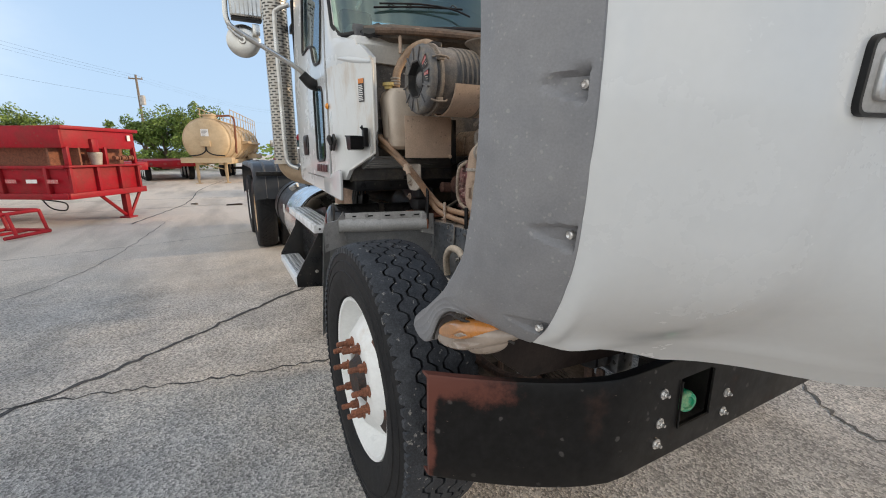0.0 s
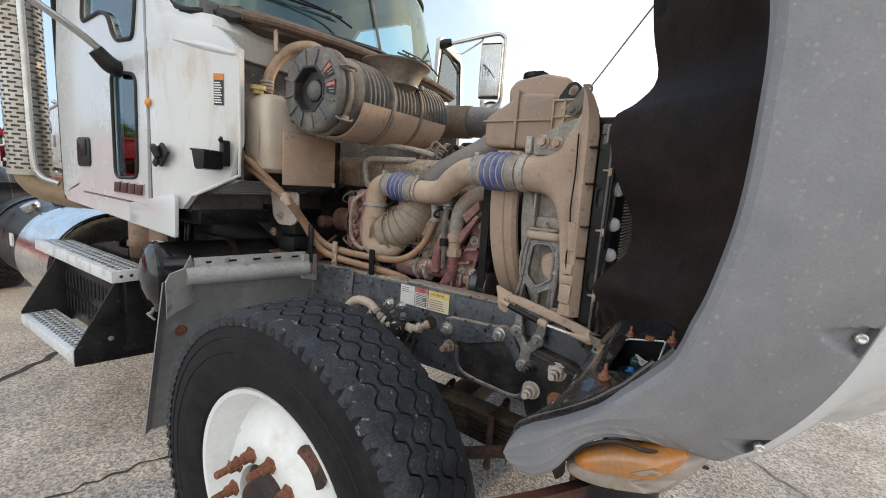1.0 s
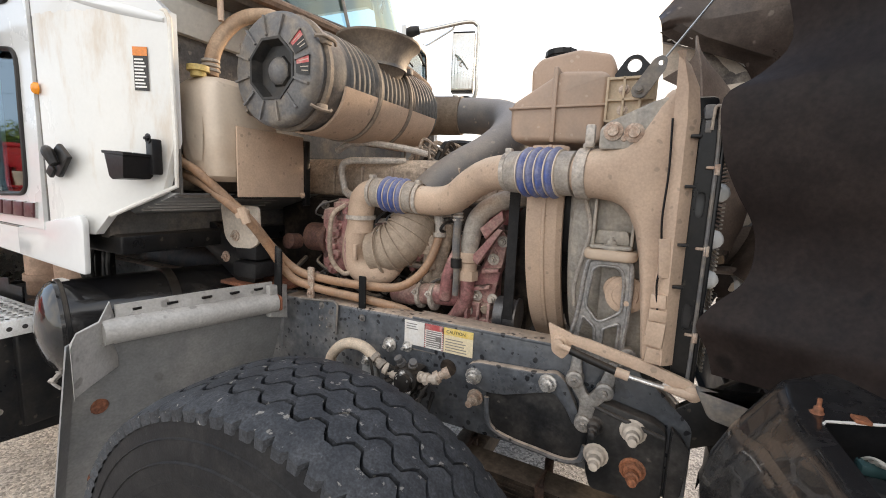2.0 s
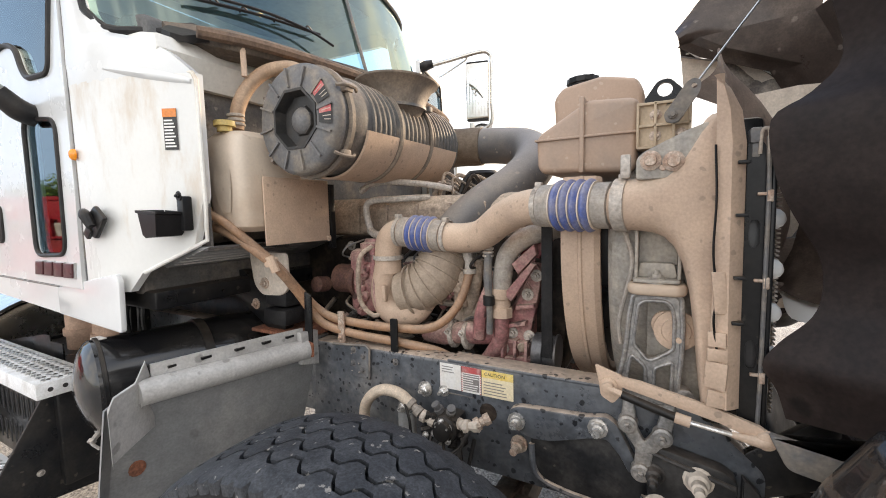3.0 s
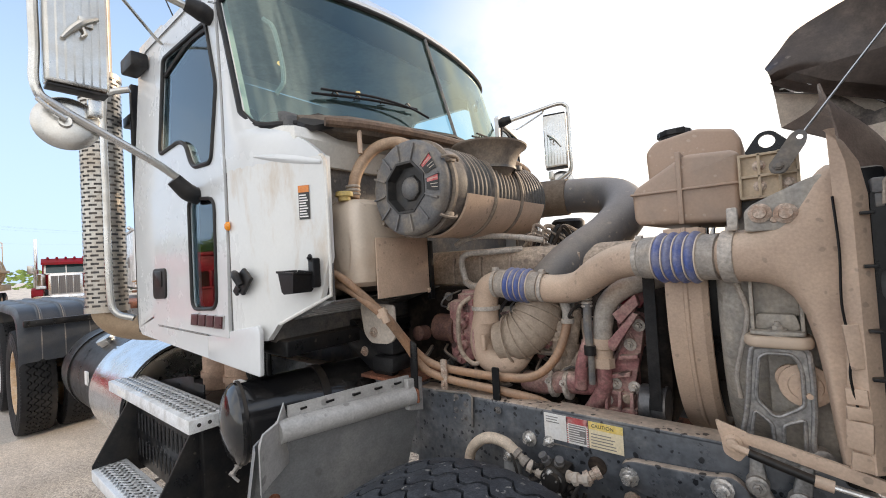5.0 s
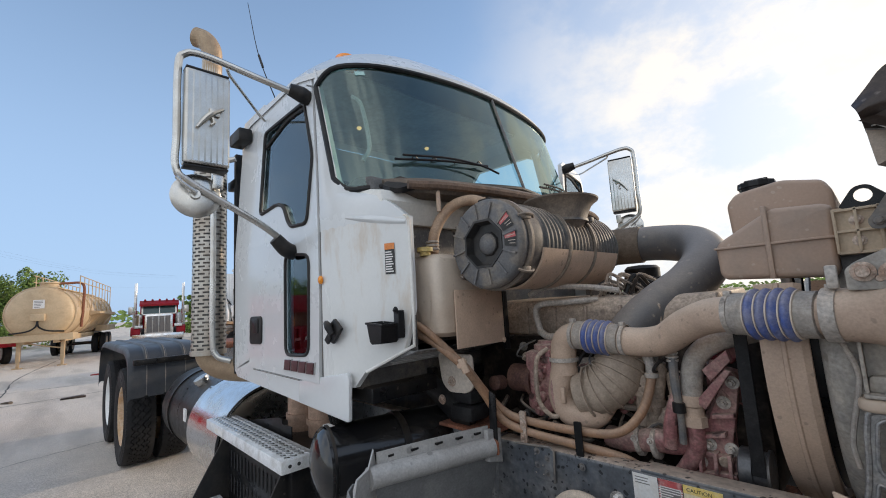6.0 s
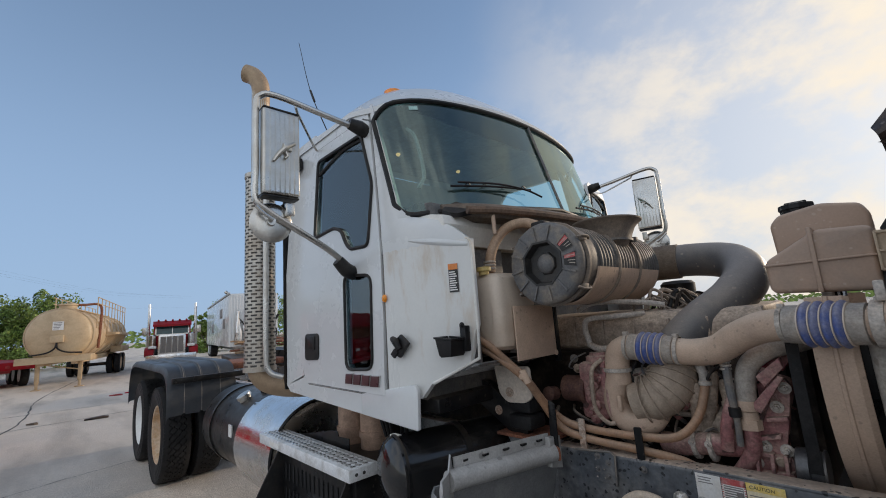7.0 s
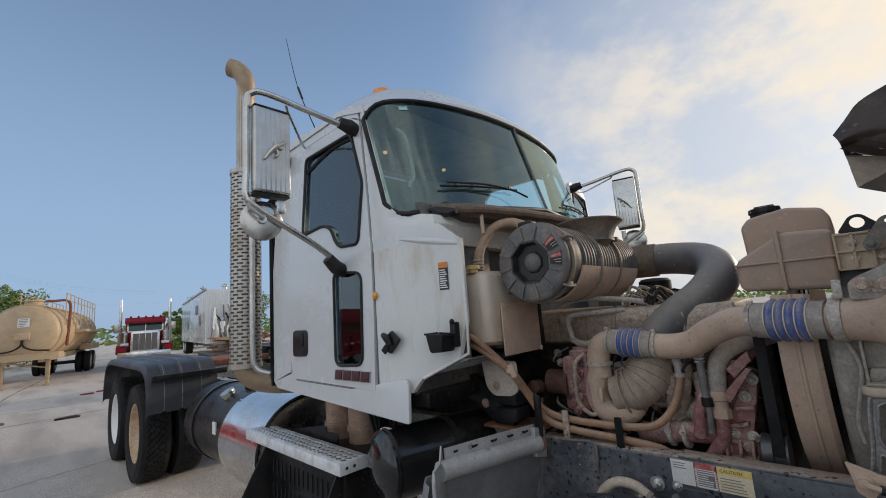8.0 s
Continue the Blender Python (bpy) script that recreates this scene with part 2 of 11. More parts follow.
M_BLUE = mat("blue_silicone", (0.075, 0.115, 0.33), 0.45, second=(0.30, 0.29, 0.33), amount=0.6, scale=14, fine=160, grain=0.15, bump=0.2, settle=((0.42, 0.38, 0.38), 0.35))
M_BOOT = mat("dusty_grey_boot", (0.33, 0.295, 0.26), 0.65, second=(0.46, 0.375, 0.30), amount=0.6, scale=10, fine=170, grain=0.18, bump=0.2)
M_HOSE = mat("orange_brown_hose", (0.35, 0.195, 0.11), 0.5, second=(0.26, 0.175, 0.12), amount=0.6, scale=9, fine=150, grain=0.15, bump=0.15, settle=((0.60, 0.46, 0.34), 0.35))
M_HOSE_TAN = mat("tan_braided_hose", (0.68, 0.56, 0.44), 0.7, second=(0.55, 0.43, 0.32), amount=0.6, scale=11, fine=260, grain=0.15, bump=0.4, spots=((0.10, 0.08, 0.065), 0.7, 30, 0.58))
M_DUCT = mat("dusty_rubber_duct", (0.105, 0.105, 0.110), 0.5, second=(0.30, 0.25, 0.20), amount=0.6, scale=3.0, fine=190, grain=0.09, bump=0.18, low=0.44, high=0.72, settle=((0.46, 0.39, 0.33), 0.45), spots=((0.42, 0.35, 0.28), 0.45, 55, 0.56))
M_ALU = mat("bare_aluminium", (0.62, 0.62, 0.62), 0.36, metal=0.85, second=(0.52, 0.50, 0.47), amount=0.6, scale=10, fine=200, grain=0.06, bump=0.08)
M_STEP = mat("aluminium_tread", (0.86, 0.87, 0.88), 0.45, metal=0.25, second=(0.52, 0.50, 0.47), amount=0.6, scale=8, fine=200, grain=0.08, bump=0.1)
M_CHROME = mat("polished_steel", (0.72, 0.72, 0.73), 0.2, metal=1.0, second=(0.60, 0.55, 0.48), amount=0.5, scale=5, fine=90, grain=0.03, bump=0.02)
M_SATIN = mat("brushed_stainless", (0.62, 0.61, 0.58), 0.30, metal=0.95, second=(0.52, 0.47, 0.40), amount=0.6, scale=4, fine=200, grain=0.06, bump=0.06)
M_STACK = mat("heat_shield_steel", (0.50, 0.47, 0.42), 0.42, metal=0.75, second=(0.42, 0.33, 0.24), amount=0.5, scale=4, fine=120, grain=0.08, bump=0.08)
M_STACK_TAN = mat("heat_stained_pipe", (0.42, 0.31, 0.20), 0.5, metal=0.4, second=(0.33, 0.23, 0.15), amount=0.6, scale=4, fine=120, grain=0.1, bump=0.1)
M_PANEL_GREY = mat("grey_splash_panel", (0.25, 0.253, 0.256), 0.40, second=(0.34, 0.335, 0.325), amount=0.7, scale=4.5, fine=140, grain=0.12, bump=0.12, spots=((0.17, 0.165, 0.16), 0.5, 18, 0.62))
M_PANEL_LIGHT = mat("worn_grey_plastic_roll", (0.45, 0.44, 0.425), 0.36, second=(0.33, 0.315, 0.30), amount=0.6, scale=6, fine=140, grain=0.12, bump=0.1, spots=((0.16, 0.15, 0.14), 0.6, 26, 0.55))
M_RUST = mat("rusted_steel", (0.26, 0.10, 0.055), 0.85, second=(0.16, 0.07, 0.045), amount=0.8, scale=20, fine=150, grain=0.3, bump=0.5)
M_RUST_LIGHT = mat("dusty_rusted_bolt", (0.48, 0.39, 0.32), 0.55, metal=0.35, second=(0.36, 0.20, 0.13), amount=0.55, scale=30, fine=200, grain=0.25, bump=0.3, settle=((0.66, 0.55, 0.45), 0.4))
M_RIM = mat("white_painted_wheel", (0.88, 0.88, 0.86), 0.35, second=(0.62, 0.52, 0.40), amount=0.5, scale=6, fine=80, grain=0.03, bump=0.05, low=0.58, high=0.76)
M_RIM_TAN = mat("rust_stained_wheel", (0.55, 0.36, 0.20), 0.6, second=(0.70, 0.62, 0.50), amount=0.6, scale=7, fine=90, grain=0.1, bump=0.1)
M_AMBER = mat("amber_lens", (0.90, 0.27, 0.012), 0.2, second=(0.95, 0.38, 0.03), amount=0.6, scale=12, fine=160, grain=0.1, bump=0.1, coat=0.5)
M_LENS_DUSTY = mat("dusty_clear_lens", (0.29, 0.23, 0.185), 0.25, second=(0.37, 0.30, 0.245), amount=0.6, scale=8, fine=90, grain=0.08, bump=0.05, coat=0.4)
M_RED = mat("red_paint", (0.34, 0.008, 0.018), 0.45, second=(0.22, 0.03, 0.028), amount=0.6, scale=2.5, fine=60, grain=0.1, bump=0.1, spec=0.22, spots=((0.16, 0.07, 0.05), 0.5, 14, 0.62))
M_RED_DARK = mat("shadowed_red_paint", (0.30, 0.02, 0.025), 0.5, second=(0.20, 0.05, 0.04), amount=0.6, scale=2, fine=60, grain=0.1, bump=0.1)
M_TANK_TAN = mat("dusty_tan_tank_paint", (0.55, 0.41, 0.25), 0.5, second=(0.44, 0.31, 0.18), amount=0.6, scale=1.2, fine=20, grain=0.06, bump=0.05)
M_TIMBER = mat("split_brown_timber", (0.38, 0.24, 0.13), 0.8, second=(0.22, 0.13, 0.08), amount=0.7, scale=5, fine=50, grain=0.2, bump=0.3)
M_TRUCK_GLASS = mat("teal_truck_glass", (0.03, 0.075, 0.08), 0.12, second=(0.05, 0.10, 0.10), amount=0.5, scale=2, grain=0.05, bump=0.0, coat=0.3)
M_STICKER = mat("pale_teal_sticker", (0.42, 0.62, 0.58), 0.4, second=(0.26, 0.46, 0.44), amount=0.7, scale=60, grain=0.1, bump=0.0)
M_FUNNEL = mat("dust_browned_rubber", (0.20, 0.165, 0.135), 0.62, second=(0.33, 0.26, 0.195), amount=0.6, scale=8, fine=140, grain=0.18, bump=0.2, settle=((0.46, 0.37, 0.29), 0.5))
M_GREEN = mat("green_glass", (0.02, 0.33, 0.17), 0.15, second=(0.55, 0.60, 0.30), amount=0.4, scale=30, fine=200, grain=0.1, bump=0.0, coat=0.5)
M_LABEL = mat("aged_white_label", (0.84, 0.82, 0.79), 0.45, second=(0.74, 0.68, 0.60), amount=0.5, scale=20, fine=200, grain=0.05, bump=0.0)
M_INK = mat("black_ink", (0.03, 0.03, 0.03), 0.5, second=(0.06, 0.05, 0.05), amount=0.5, scale=30, grain=0.1, bump=0.0)
M_INK_GREY = mat("faded_grey_print", (0.22, 0.20, 0.19), 0.6, second=(0.30, 0.27, 0.24), amount=0.5, scale=30, grain=0.1, bump=0.0)
M_RED_INK = mat("red_label_print", (0.52, 0.10, 0.10), 0.5, second=(0.55, 0.34, 0.31), amount=0.7, scale=30, grain=0.12, bump=0.0)
M_YELLOW = mat("yellow_label", (0.82, 0.60, 0.16), 0.45, second=(0.80, 0.68, 0.42), amount=0.6, scale=25, grain=0.1, bump=0.0)
M_ORANGE_INK = mat("orange_label", (0.75, 0.24, 0.05), 0.5, second=(0.62, 0.26, 0.1), amount=0.5, scale=25, grain=0.08, bump=0.0)
M_BLUE_PLUG = mat("blue_connector", (0.01, 0.19, 0.55), 0.4, second=(0.03, 0.16, 0.40), amount=0.5, scale=20, grain=0.1, bump=0.0)
M_WIRE = mat("pale_wire", (0.55, 0.52, 0.46), 0.5, second=(0.42, 0.38, 0.32), amount=0.5, scale=20, grain=0.1, bump=0.0)
M_SEAT = mat("dark_cab_trim", (0.11, 0.11, 0.11), 0.8, second=(0.16, 0.155, 0.15), amount=0.6, scale=8, grain=0.15, bump=0.2)
M_HEADLINER = mat("pale_cab_trim", (0.42, 0.42, 0.41), 0.8, second=(0.34, 0.33, 0.32), amount=0.6, scale=6, grain=0.1, bump=0.2)
M_MIRROR = mat("mirror_glass", (0.85, 0.86, 0.87), 0.05, metal=1.0, second=(0.80, 0.80, 0.80), amount=0.3, scale=6, grain=0.01, bump=0.0)
M_BARK = mat("grey_bark", (0.16, 0.125, 0.095), 0.9, second=(0.10, 0.08, 0.065), amount=0.7, scale=12, fine=60, grain=0.25, bump=0.6, bump_size=0.02)
M_WOOD_POLE = mat("weathered_pole_wood", (0.25, 0.20, 0.16), 0.9, second=(0.17, 0.14, 0.11), amount=0.6, scale=4, fine=40, grain=0.2, bump=0.3)
M_GLASS = glass_mat("tinted_windscreen", (0.45, 0.68, 0.69), 0.02, 2.0, (0.82, 1.0, 0.98))
M_FENDER = mat("black_fender_plastic", (0.046, 0.050, 0.058), 0.42, second=(0.08, 0.078, 0.075), amount=0.5, scale=3, fine=120, grain=0.1, bump=0.05, spec=0.30)
M_CAP_DARK = mat("black_cap_plastic", (0.018, 0.018, 0.018), 0.5, second=(0.06, 0.05, 0.042), amount=0.6, scale=14, fine=140, grain=0.2, bump=0.2)
M_CAP = mat("grey_dusty_cap_plastic", (0.135, 0.133, 0.135), 0.6, second=(0.27, 0.225, 0.175), amount=0.6, scale=12, fine=140, grain=0.15, bump=0.15)
M_WORN_LINER = mat("scuffed_liner_plastic", (0.085, 0.068, 0.060), 0.5, second=(0.30, 0.255, 0.215), amount=0.75, scale=7, fine=120, grain=0.25, bump=0.25, spots=((0.03, 0.022, 0.018), 0.8, 14, 0.40))
M_BUCKET = mat("scuffed_gloss_black", (0.014, 0.0138, 0.0145), 0.24, second=(0.05, 0.047, 0.046), amount=0.6, scale=18, fine=130, grain=0.25, bump=0.35, low=0.50, high=0.72, coat=1.0, spots=((0.26, 0.24, 0.22), 0.5, 34, 0.64))
M_RUST_DARK = mat("dark_rusted_steel", (0.060, 0.036, 0.027), 0.75, second=(0.13, 0.075, 0.05), amount=0.6, scale=16, fine=130, grain=0.3, bump=0.4)
M_VENT = mat("brown_dusty_rubber", (0.36, 0.235, 0.15), 0.65, second=(0.46, 0.33, 0.225), amount=0.6, scale=9, fine=160, grain=0.15, bump=0.2, spots=((0.20, 0.13, 0.09), 0.5, 30, 0.6))
M_CASTING = mat("oily_black_casting", (0.020, 0.0205, 0.022), 0.42, second=(0.065, 0.06, 0.056), amount=0.6, scale=9, fine=90, grain=0.25, bump=0.25, spots=((0.16, 0.14, 0.12), 0.5, 50, 0.63), settle=((0.20, 0.16, 0.13), 0.3), spec=0.3)
M_STUD = mat("orange_rusted_stud", (0.36, 0.135, 0.065), 0.8, second=(0.22, 0.11, 0.07), amount=0.7, scale=40, fine=200, grain=0.25, bump=0.4)
M_CAST = mat("weathered_cast_alloy", (0.27, 0.265, 0.26), 0.45, metal=0.5, second=(0.42, 0.38, 0.34), amount=0.6, scale=14, fine=150, grain=0.25, bump=0.35, settle=((0.50, 0.42, 0.34), 0.4))
M_ELBOW = mat("dusty_pleated_rubber", (0.32, 0.25, 0.19), 0.65, second=(0.42, 0.335, 0.26), amount=0.6, scale=8, fine=150, grain=0.15, bump=0.2)
M_CREAM = mat("cream_label_stock", (0.84, 0.72, 0.50), 0.45, second=(0.78, 0.66, 0.46), amount=0.5, scale=25, grain=0.08, bump=0.0)
M_BRIGHT = mat("wet_bright_steel", (0.70, 0.69, 0.67), 0.28, metal=0.7, second=(0.45, 0.38, 0.32), amount=0.5, scale=30, grain=0.15, bump=0.1)
M_TURN = mat("dusty_amber_lens", (0.50, 0.185, 0.032), 0.3, second=(0.34, 0.19, 0.095), amount=0.7, scale=9, fine=160, grain=0.1, bump=0.1, coat=0.9)
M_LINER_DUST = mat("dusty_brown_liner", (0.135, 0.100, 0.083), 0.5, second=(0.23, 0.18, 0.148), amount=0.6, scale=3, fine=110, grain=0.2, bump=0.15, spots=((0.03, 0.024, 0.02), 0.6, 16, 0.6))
M_PALE_DUST = mat("dusty_pale_fibreglass", (0.62, 0.54, 0.46), 0.7, second=(0.46, 0.38, 0.31), amount=0.7, scale=4, fine=120, grain=0.12, bump=0.1)
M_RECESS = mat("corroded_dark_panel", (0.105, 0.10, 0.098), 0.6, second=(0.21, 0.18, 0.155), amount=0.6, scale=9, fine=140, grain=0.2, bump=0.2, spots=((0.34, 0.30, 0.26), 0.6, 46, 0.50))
M_SHROUD = streaked(mat("streaked_dusty_shroud", (0.40, 0.355, 0.30), 0.6, second=(0.27, 0.255, 0.235), amount=0.75, scale=9, fine=130, grain=0.18, bump=0.25, low=0.40, high=0.62, spots=((0.14, 0.115, 0.09), 0.5, 40, 0.56)), 0.4)
M_CLAY = mat("clay_dusted_steel", (0.50, 0.33, 0.235), 0.6, second=(0.38, 0.255, 0.185), amount=0.6, scale=7, fine=120, grain=0.14, bump=0.15, spots=((0.20, 0.13, 0.10), 0.5, 22, 0.6))
M_TRAY = mat("grimy_cowl_plastic", (0.075, 0.060, 0.048), 0.6, second=(0.17, 0.125, 0.09), amount=0.7, scale=8, fine=130, grain=0.22, bump=0.2, settle=((0.20, 0.145, 0.10), 0.5), spots=((0.22, 0.19, 0.16), 0.5, 60, 0.58))
M_LINER_MID = mat("glossy_brown_liner", (0.050, 0.036, 0.030), 0.38, second=(0.115, 0.088, 0.072), amount=0.7, scale=5, fine=120, grain=0.18, bump=0.12, low=0.45, high=0.66, spots=((0.24, 0.20, 0.17), 0.5, 22, 0.60), spec=0.4)
M_MAROON = mat("maroon_badge_paint", (0.085, 0.026, 0.030), 0.35, second=(0.07, 0.02, 0.02), amount=0.5, scale=20, grain=0.08, bump=0.0)
M_GLASS_DARK = glass_mat("dark_side_glass", (0.88, 0.94, 0.96), 0.02, 1.95, (0.82, 0.94, 1.0))
M_CAB_GLOW = glow_mat("amber_cab_glow", (1.0, 0.52, 0.18), 1.1)


def leaf_mat(name, a, b):
    m = mat(name, a, 0.55, second=b, amount=0.9, scale=0.8, fine=9, grain=0.35, bump=0.0)
    n, l = m.node_tree.nodes, m.node_tree.links
    b_ = n["Principled BSDF"]
    rnd = n.new("ShaderNodeNewGeometry")
    hs = n.new("ShaderNodeHueSaturation")
    mr = n.new("ShaderNodeMapRange")
    mr.inputs["To Min"].default_value, mr.inputs["To Max"].default_value = 0.6, 1.5
    l.new(rnd.outputs["Random Per Island"], mr.inputs["Value"])
    l.new(mr.outputs["Result"], hs.inputs["Value"])
    src = b_.inputs["Base Color"].links[0].from_socket
    l.new(src, hs.inputs["Color"])
    l.new(hs.outputs["Color"], b_.inputs["Base Color"])
    b_.inputs["Subsurface Weight"].default_value = 0.0
    return m


M_LEAF = leaf_mat("summer_leaves", (0.19, 0.26, 0.055), (0.105, 0.175, 0.035))


M_COWL = streaked(mat("drip_stained_white_paint", (0.72, 0.72, 0.70), 0.3, second=(0.50, 0.36, 0.22), amount=0.55, scale=3.2, fine=90, grain=0.015, bump=0.01, coat=0.3, low=0.55, high=0.70), 0.45)


# ---- mesh tools ----
def box(bm, a, b, bev=0.0, m=None, seg=2):
    x0, x1 = sorted((a[0], b[0])); y0, y1 = sorted((a[1], b[1])); z0, z1 = sorted((a[2], b[2]))
    vs = [bm.verts.new((x, y, z)) for x in (x0, x1) for y in (y0, y1) for z in (z0, z1)]
    fs = [bm.faces.new([vs[i] for i in f]) for f in ((0, 1, 3, 2), (4, 6, 7, 5), (0, 4, 5, 1), (2, 3, 7, 6), (0, 2, 6, 4), (1, 5, 7, 3))]
    if bev:
        es = list({e for f in fs for e in f.edges})
        r = bmesh.ops.bevel(bm, geom=es, offset=bev, segments=seg, affect="EDGES", profile=0.5)
        vs = list({v for f in r["faces"] for v in f.verts} | {v for v in vs if v.is_valid})
    if m is not None:
        bmesh.ops.transform(bm, matrix=m, verts=[v for v in vs if v.is_valid])
    return bm


def put(axis, u, v, w):
    """A point from plane coordinates u, v and the height w along the axis."""
    return {"x": (w, u, v), "y": (u, w, v), "z": (u, v, w)}[axis]


def prism(bm, pts, axis, a, b, bev=0.0, seg=2):
    lo = [bm.verts.new(put(axis, u, v, a)) for u, v in pts]
    hi = [bm.verts.new(put(axis, u, v, b)) for u, v in pts]
    n = len(pts)
    fs = [bm.faces.new(lo), bm.faces.new(hi)] + [bm.faces.new((lo[i], lo[(i + 1) % n], hi[(i + 1) % n], hi[i])) for i in range(n)]
    bmesh.ops.recalc_face_normals(bm, faces=fs)
    if bev:
        es = list({e for f in fs[:2] for e in f.edges})
        bmesh.ops.bevel(bm, geom=es, offset=bev, segments=seg, affect="EDGES", profile=0.5)
    return bm


def sheet(bm, loops, axis, a, thick):
    """A flat plate of given thickness, its outline loops[0] and holes loops[1:]."""
    edges = []
    for pts in loops:
        vs = [bm.verts.new(put(axis, u, v, a)) for u, v in pts]
        edges += [bm.edges.new((vs[i], vs[(i + 1) % len(vs)])) for i in range(len(vs))]
    r = bmesh.ops.triangle_fill(bm, use_beauty=True, use_dissolve=False, edges=edges)
    fs = [f for f in r["geom"] if isinstance(f, bmesh.types.BMFace)]
    ex = bmesh.ops.extrude_face_region(bm, geom=fs)
    vs = [v for v in ex["geom"] if isinstance(v, bmesh.types.BMVert)]
    bmesh.ops.translate(bm, vec=put(axis, 0, 0, thick), verts=vs)
    bmesh.ops.recalc_face_normals(bm, faces=bm.faces[:])
    return bm


def rounded(pts, r, n=4):
    """A polygon with its corners rounded by r."""
    out = []
    for i, p in enumerate(pts):
        a, b, c = Vector(pts[i - 1]), Vector(p), Vector(pts[(i + 1) % len(pts)])
        d1, d2 = (a - b), (c - b)
        k = min(r, d1.length * 0.45, d2.length * 0.45)
        s, e = b + d1.normalized() * k, b + d2.normalized() * k
        for j in range(n + 1):
            t = j / n
            out.append(tuple(s * (1 - t) ** 2 + b * 2 * t * (1 - t) + e * t * t))
    return out


def curve_pts(pts, per=6, closed=False):
    """Catmull-Rom through the points."""
    p = [Vector(q) for q in pts]
    n = len(p)
    out = []
    for i in range(n if closed else n - 1):
        a = p[(i - 1) % n] if closed or i else p[0] * 2 - p[1]
        b, c = p[i], p[(i + 1) % n]
        d = p[(i + 2) % n] if closed or i + 2 < n else p[-1] * 2 - p[-2]
        for j in range(per):
            t = j / per
            out.append(0.5 * ((2 * b) + (c - a) * t + (2 * a - 5 * b + 4 * c - d) * t * t + (3 * b - a - 3 * c + d) * t ** 3))
    if not closed:
        out.append(p[-1])
    return out


def loft(bm, rings, closed=True, caps=True, wrap=False):
    rows = [[bm.verts.new(p) for p in r] for r in rings]
    n = len(rows[0])
    fs = []
    for i in range(len(rows) - (0 if wrap else 1)):
        a, b = rows[i], rows[(i + 1) % len(rows)]
        for j in range(n if closed else n - 1):
            fs.append(bm.faces.new((a[j], a[(j + 1) % n], b[(j + 1) % n], b[j])))
    if caps and closed and not wrap:
        fs += [bm.faces.new(rows[0][::-1]), bm.faces.new(rows[-1])]
    bmesh.ops.recalc_face_normals(bm, faces=fs)
    return bm


def tube(bm, pts, r, seg=12, per=6, smooth=True, caps=True, closed=False, flat=1.0, up=None):
    path = curve_pts(pts, per, closed) if smooth else [Vector(p) for p in pts]
    n = len(path)
    k = len(pts) - (0 if closed else 1)
    def rad(i):
        if isinstance(r, (int, float)):
            return r
        u = i / max(1, n - (0 if closed else 1)) * k
        j = min(int(u), k - 1)
        return r[j] + (r[(j + 1) % len(r)] - r[j]) * (u - j)
    def tan(i):
        a, b = (path[i - 1], path[(i + 1) % n]) if closed else (path[max(i - 1, 0)], path[min(i + 1, n - 1)])
        return (b - a).normalized()
    t0 = tan(0)
    nrm = t0.cross(Vector(up) if up else (Vector((0, 0, 1)) if abs(t0.z) < 0.9 else Vector((1, 0, 0)))).normalized()
    rings = []
    for i in range(n):
        t = tan(i)
        nrm = (nrm - t * nrm.dot(t)).normalized()
        bi = t.cross(nrm)
        rr = rad(i)
        rings.append([path[i] + (nrm * math.cos(2 * math.pi * j / seg) + bi * math.sin(2 * math.pi * j / seg) * flat) * rr for j in range(seg)])
    return loft(bm, rings, True, caps, closed)


def basis(d):
    d = Vector(d).normalized()
    u = d.cross(Vector((0, 0, 1)) if abs(d.z) < 0.9 else Vector((1, 0, 0))).normalized()
    return u, d.cross(u), d


def lathe(bm, o, d, prof, seg=32, caps=True, wob=None):
    """A turned shape: prof holds (distance along d, radius)."""
    u, v, d = basis(d)
    o = Vector(o)
    rings = [[o + d * s + (u * math.cos(2 * math.pi * j / seg) + v * math.sin(2 * math.pi * j / seg)) * (max(r, 0.0004) * (wob(j) if wob else 1)) for j in range(seg)] for s, r in prof]
    return loft(bm, rings, True, caps)


def bolt(bm, o, d, r=0.012, h=0.012, washer=True):
    if washer:
        lathe(bm, o, d, [(0, r * 1.7), (r * 0.3, r * 1.7)], 14)
    lathe(bm, o, d, [(0, r), (h, r), (h + r * 0.15, r * 0.8)], 6)
    lathe(bm, Vector(o) + Vector(d).normalized() * h, d, [(0, r * 0.55), (h * 0.9, r * 0.5)], 10)
    return bm


def islands(bm):
    """The separate pieces of a mesh, each as a mesh of its own."""
    seen, out = set(), []
    for f in bm.faces:
        if f in seen:
            continue
        stack_, piece = [f], []
        seen.add(f)
        while stack_:
            g = stack_.pop()
            piece.append(g)
            for v in g.verts:
                for h in v.link_faces:
                    if h not in seen:
                        seen.add(h)
                        stack_.append(h)
        nb, vm = bmesh.new(), {}
        for g in piece:
            for v in g.verts:
                if v not in vm:
                    vm[v] = nb.verts.new(v.co)
            nb.faces.new([vm[v] for v in g.verts])
        out.append(nb)
    bm.free()
    return out


def pieces(name, bm, material, parent, label=""):
    """Each separate piece of the mesh as a part of its own."""
    return [part(name, nb, material, parent, label) for nb in islands(bm)]


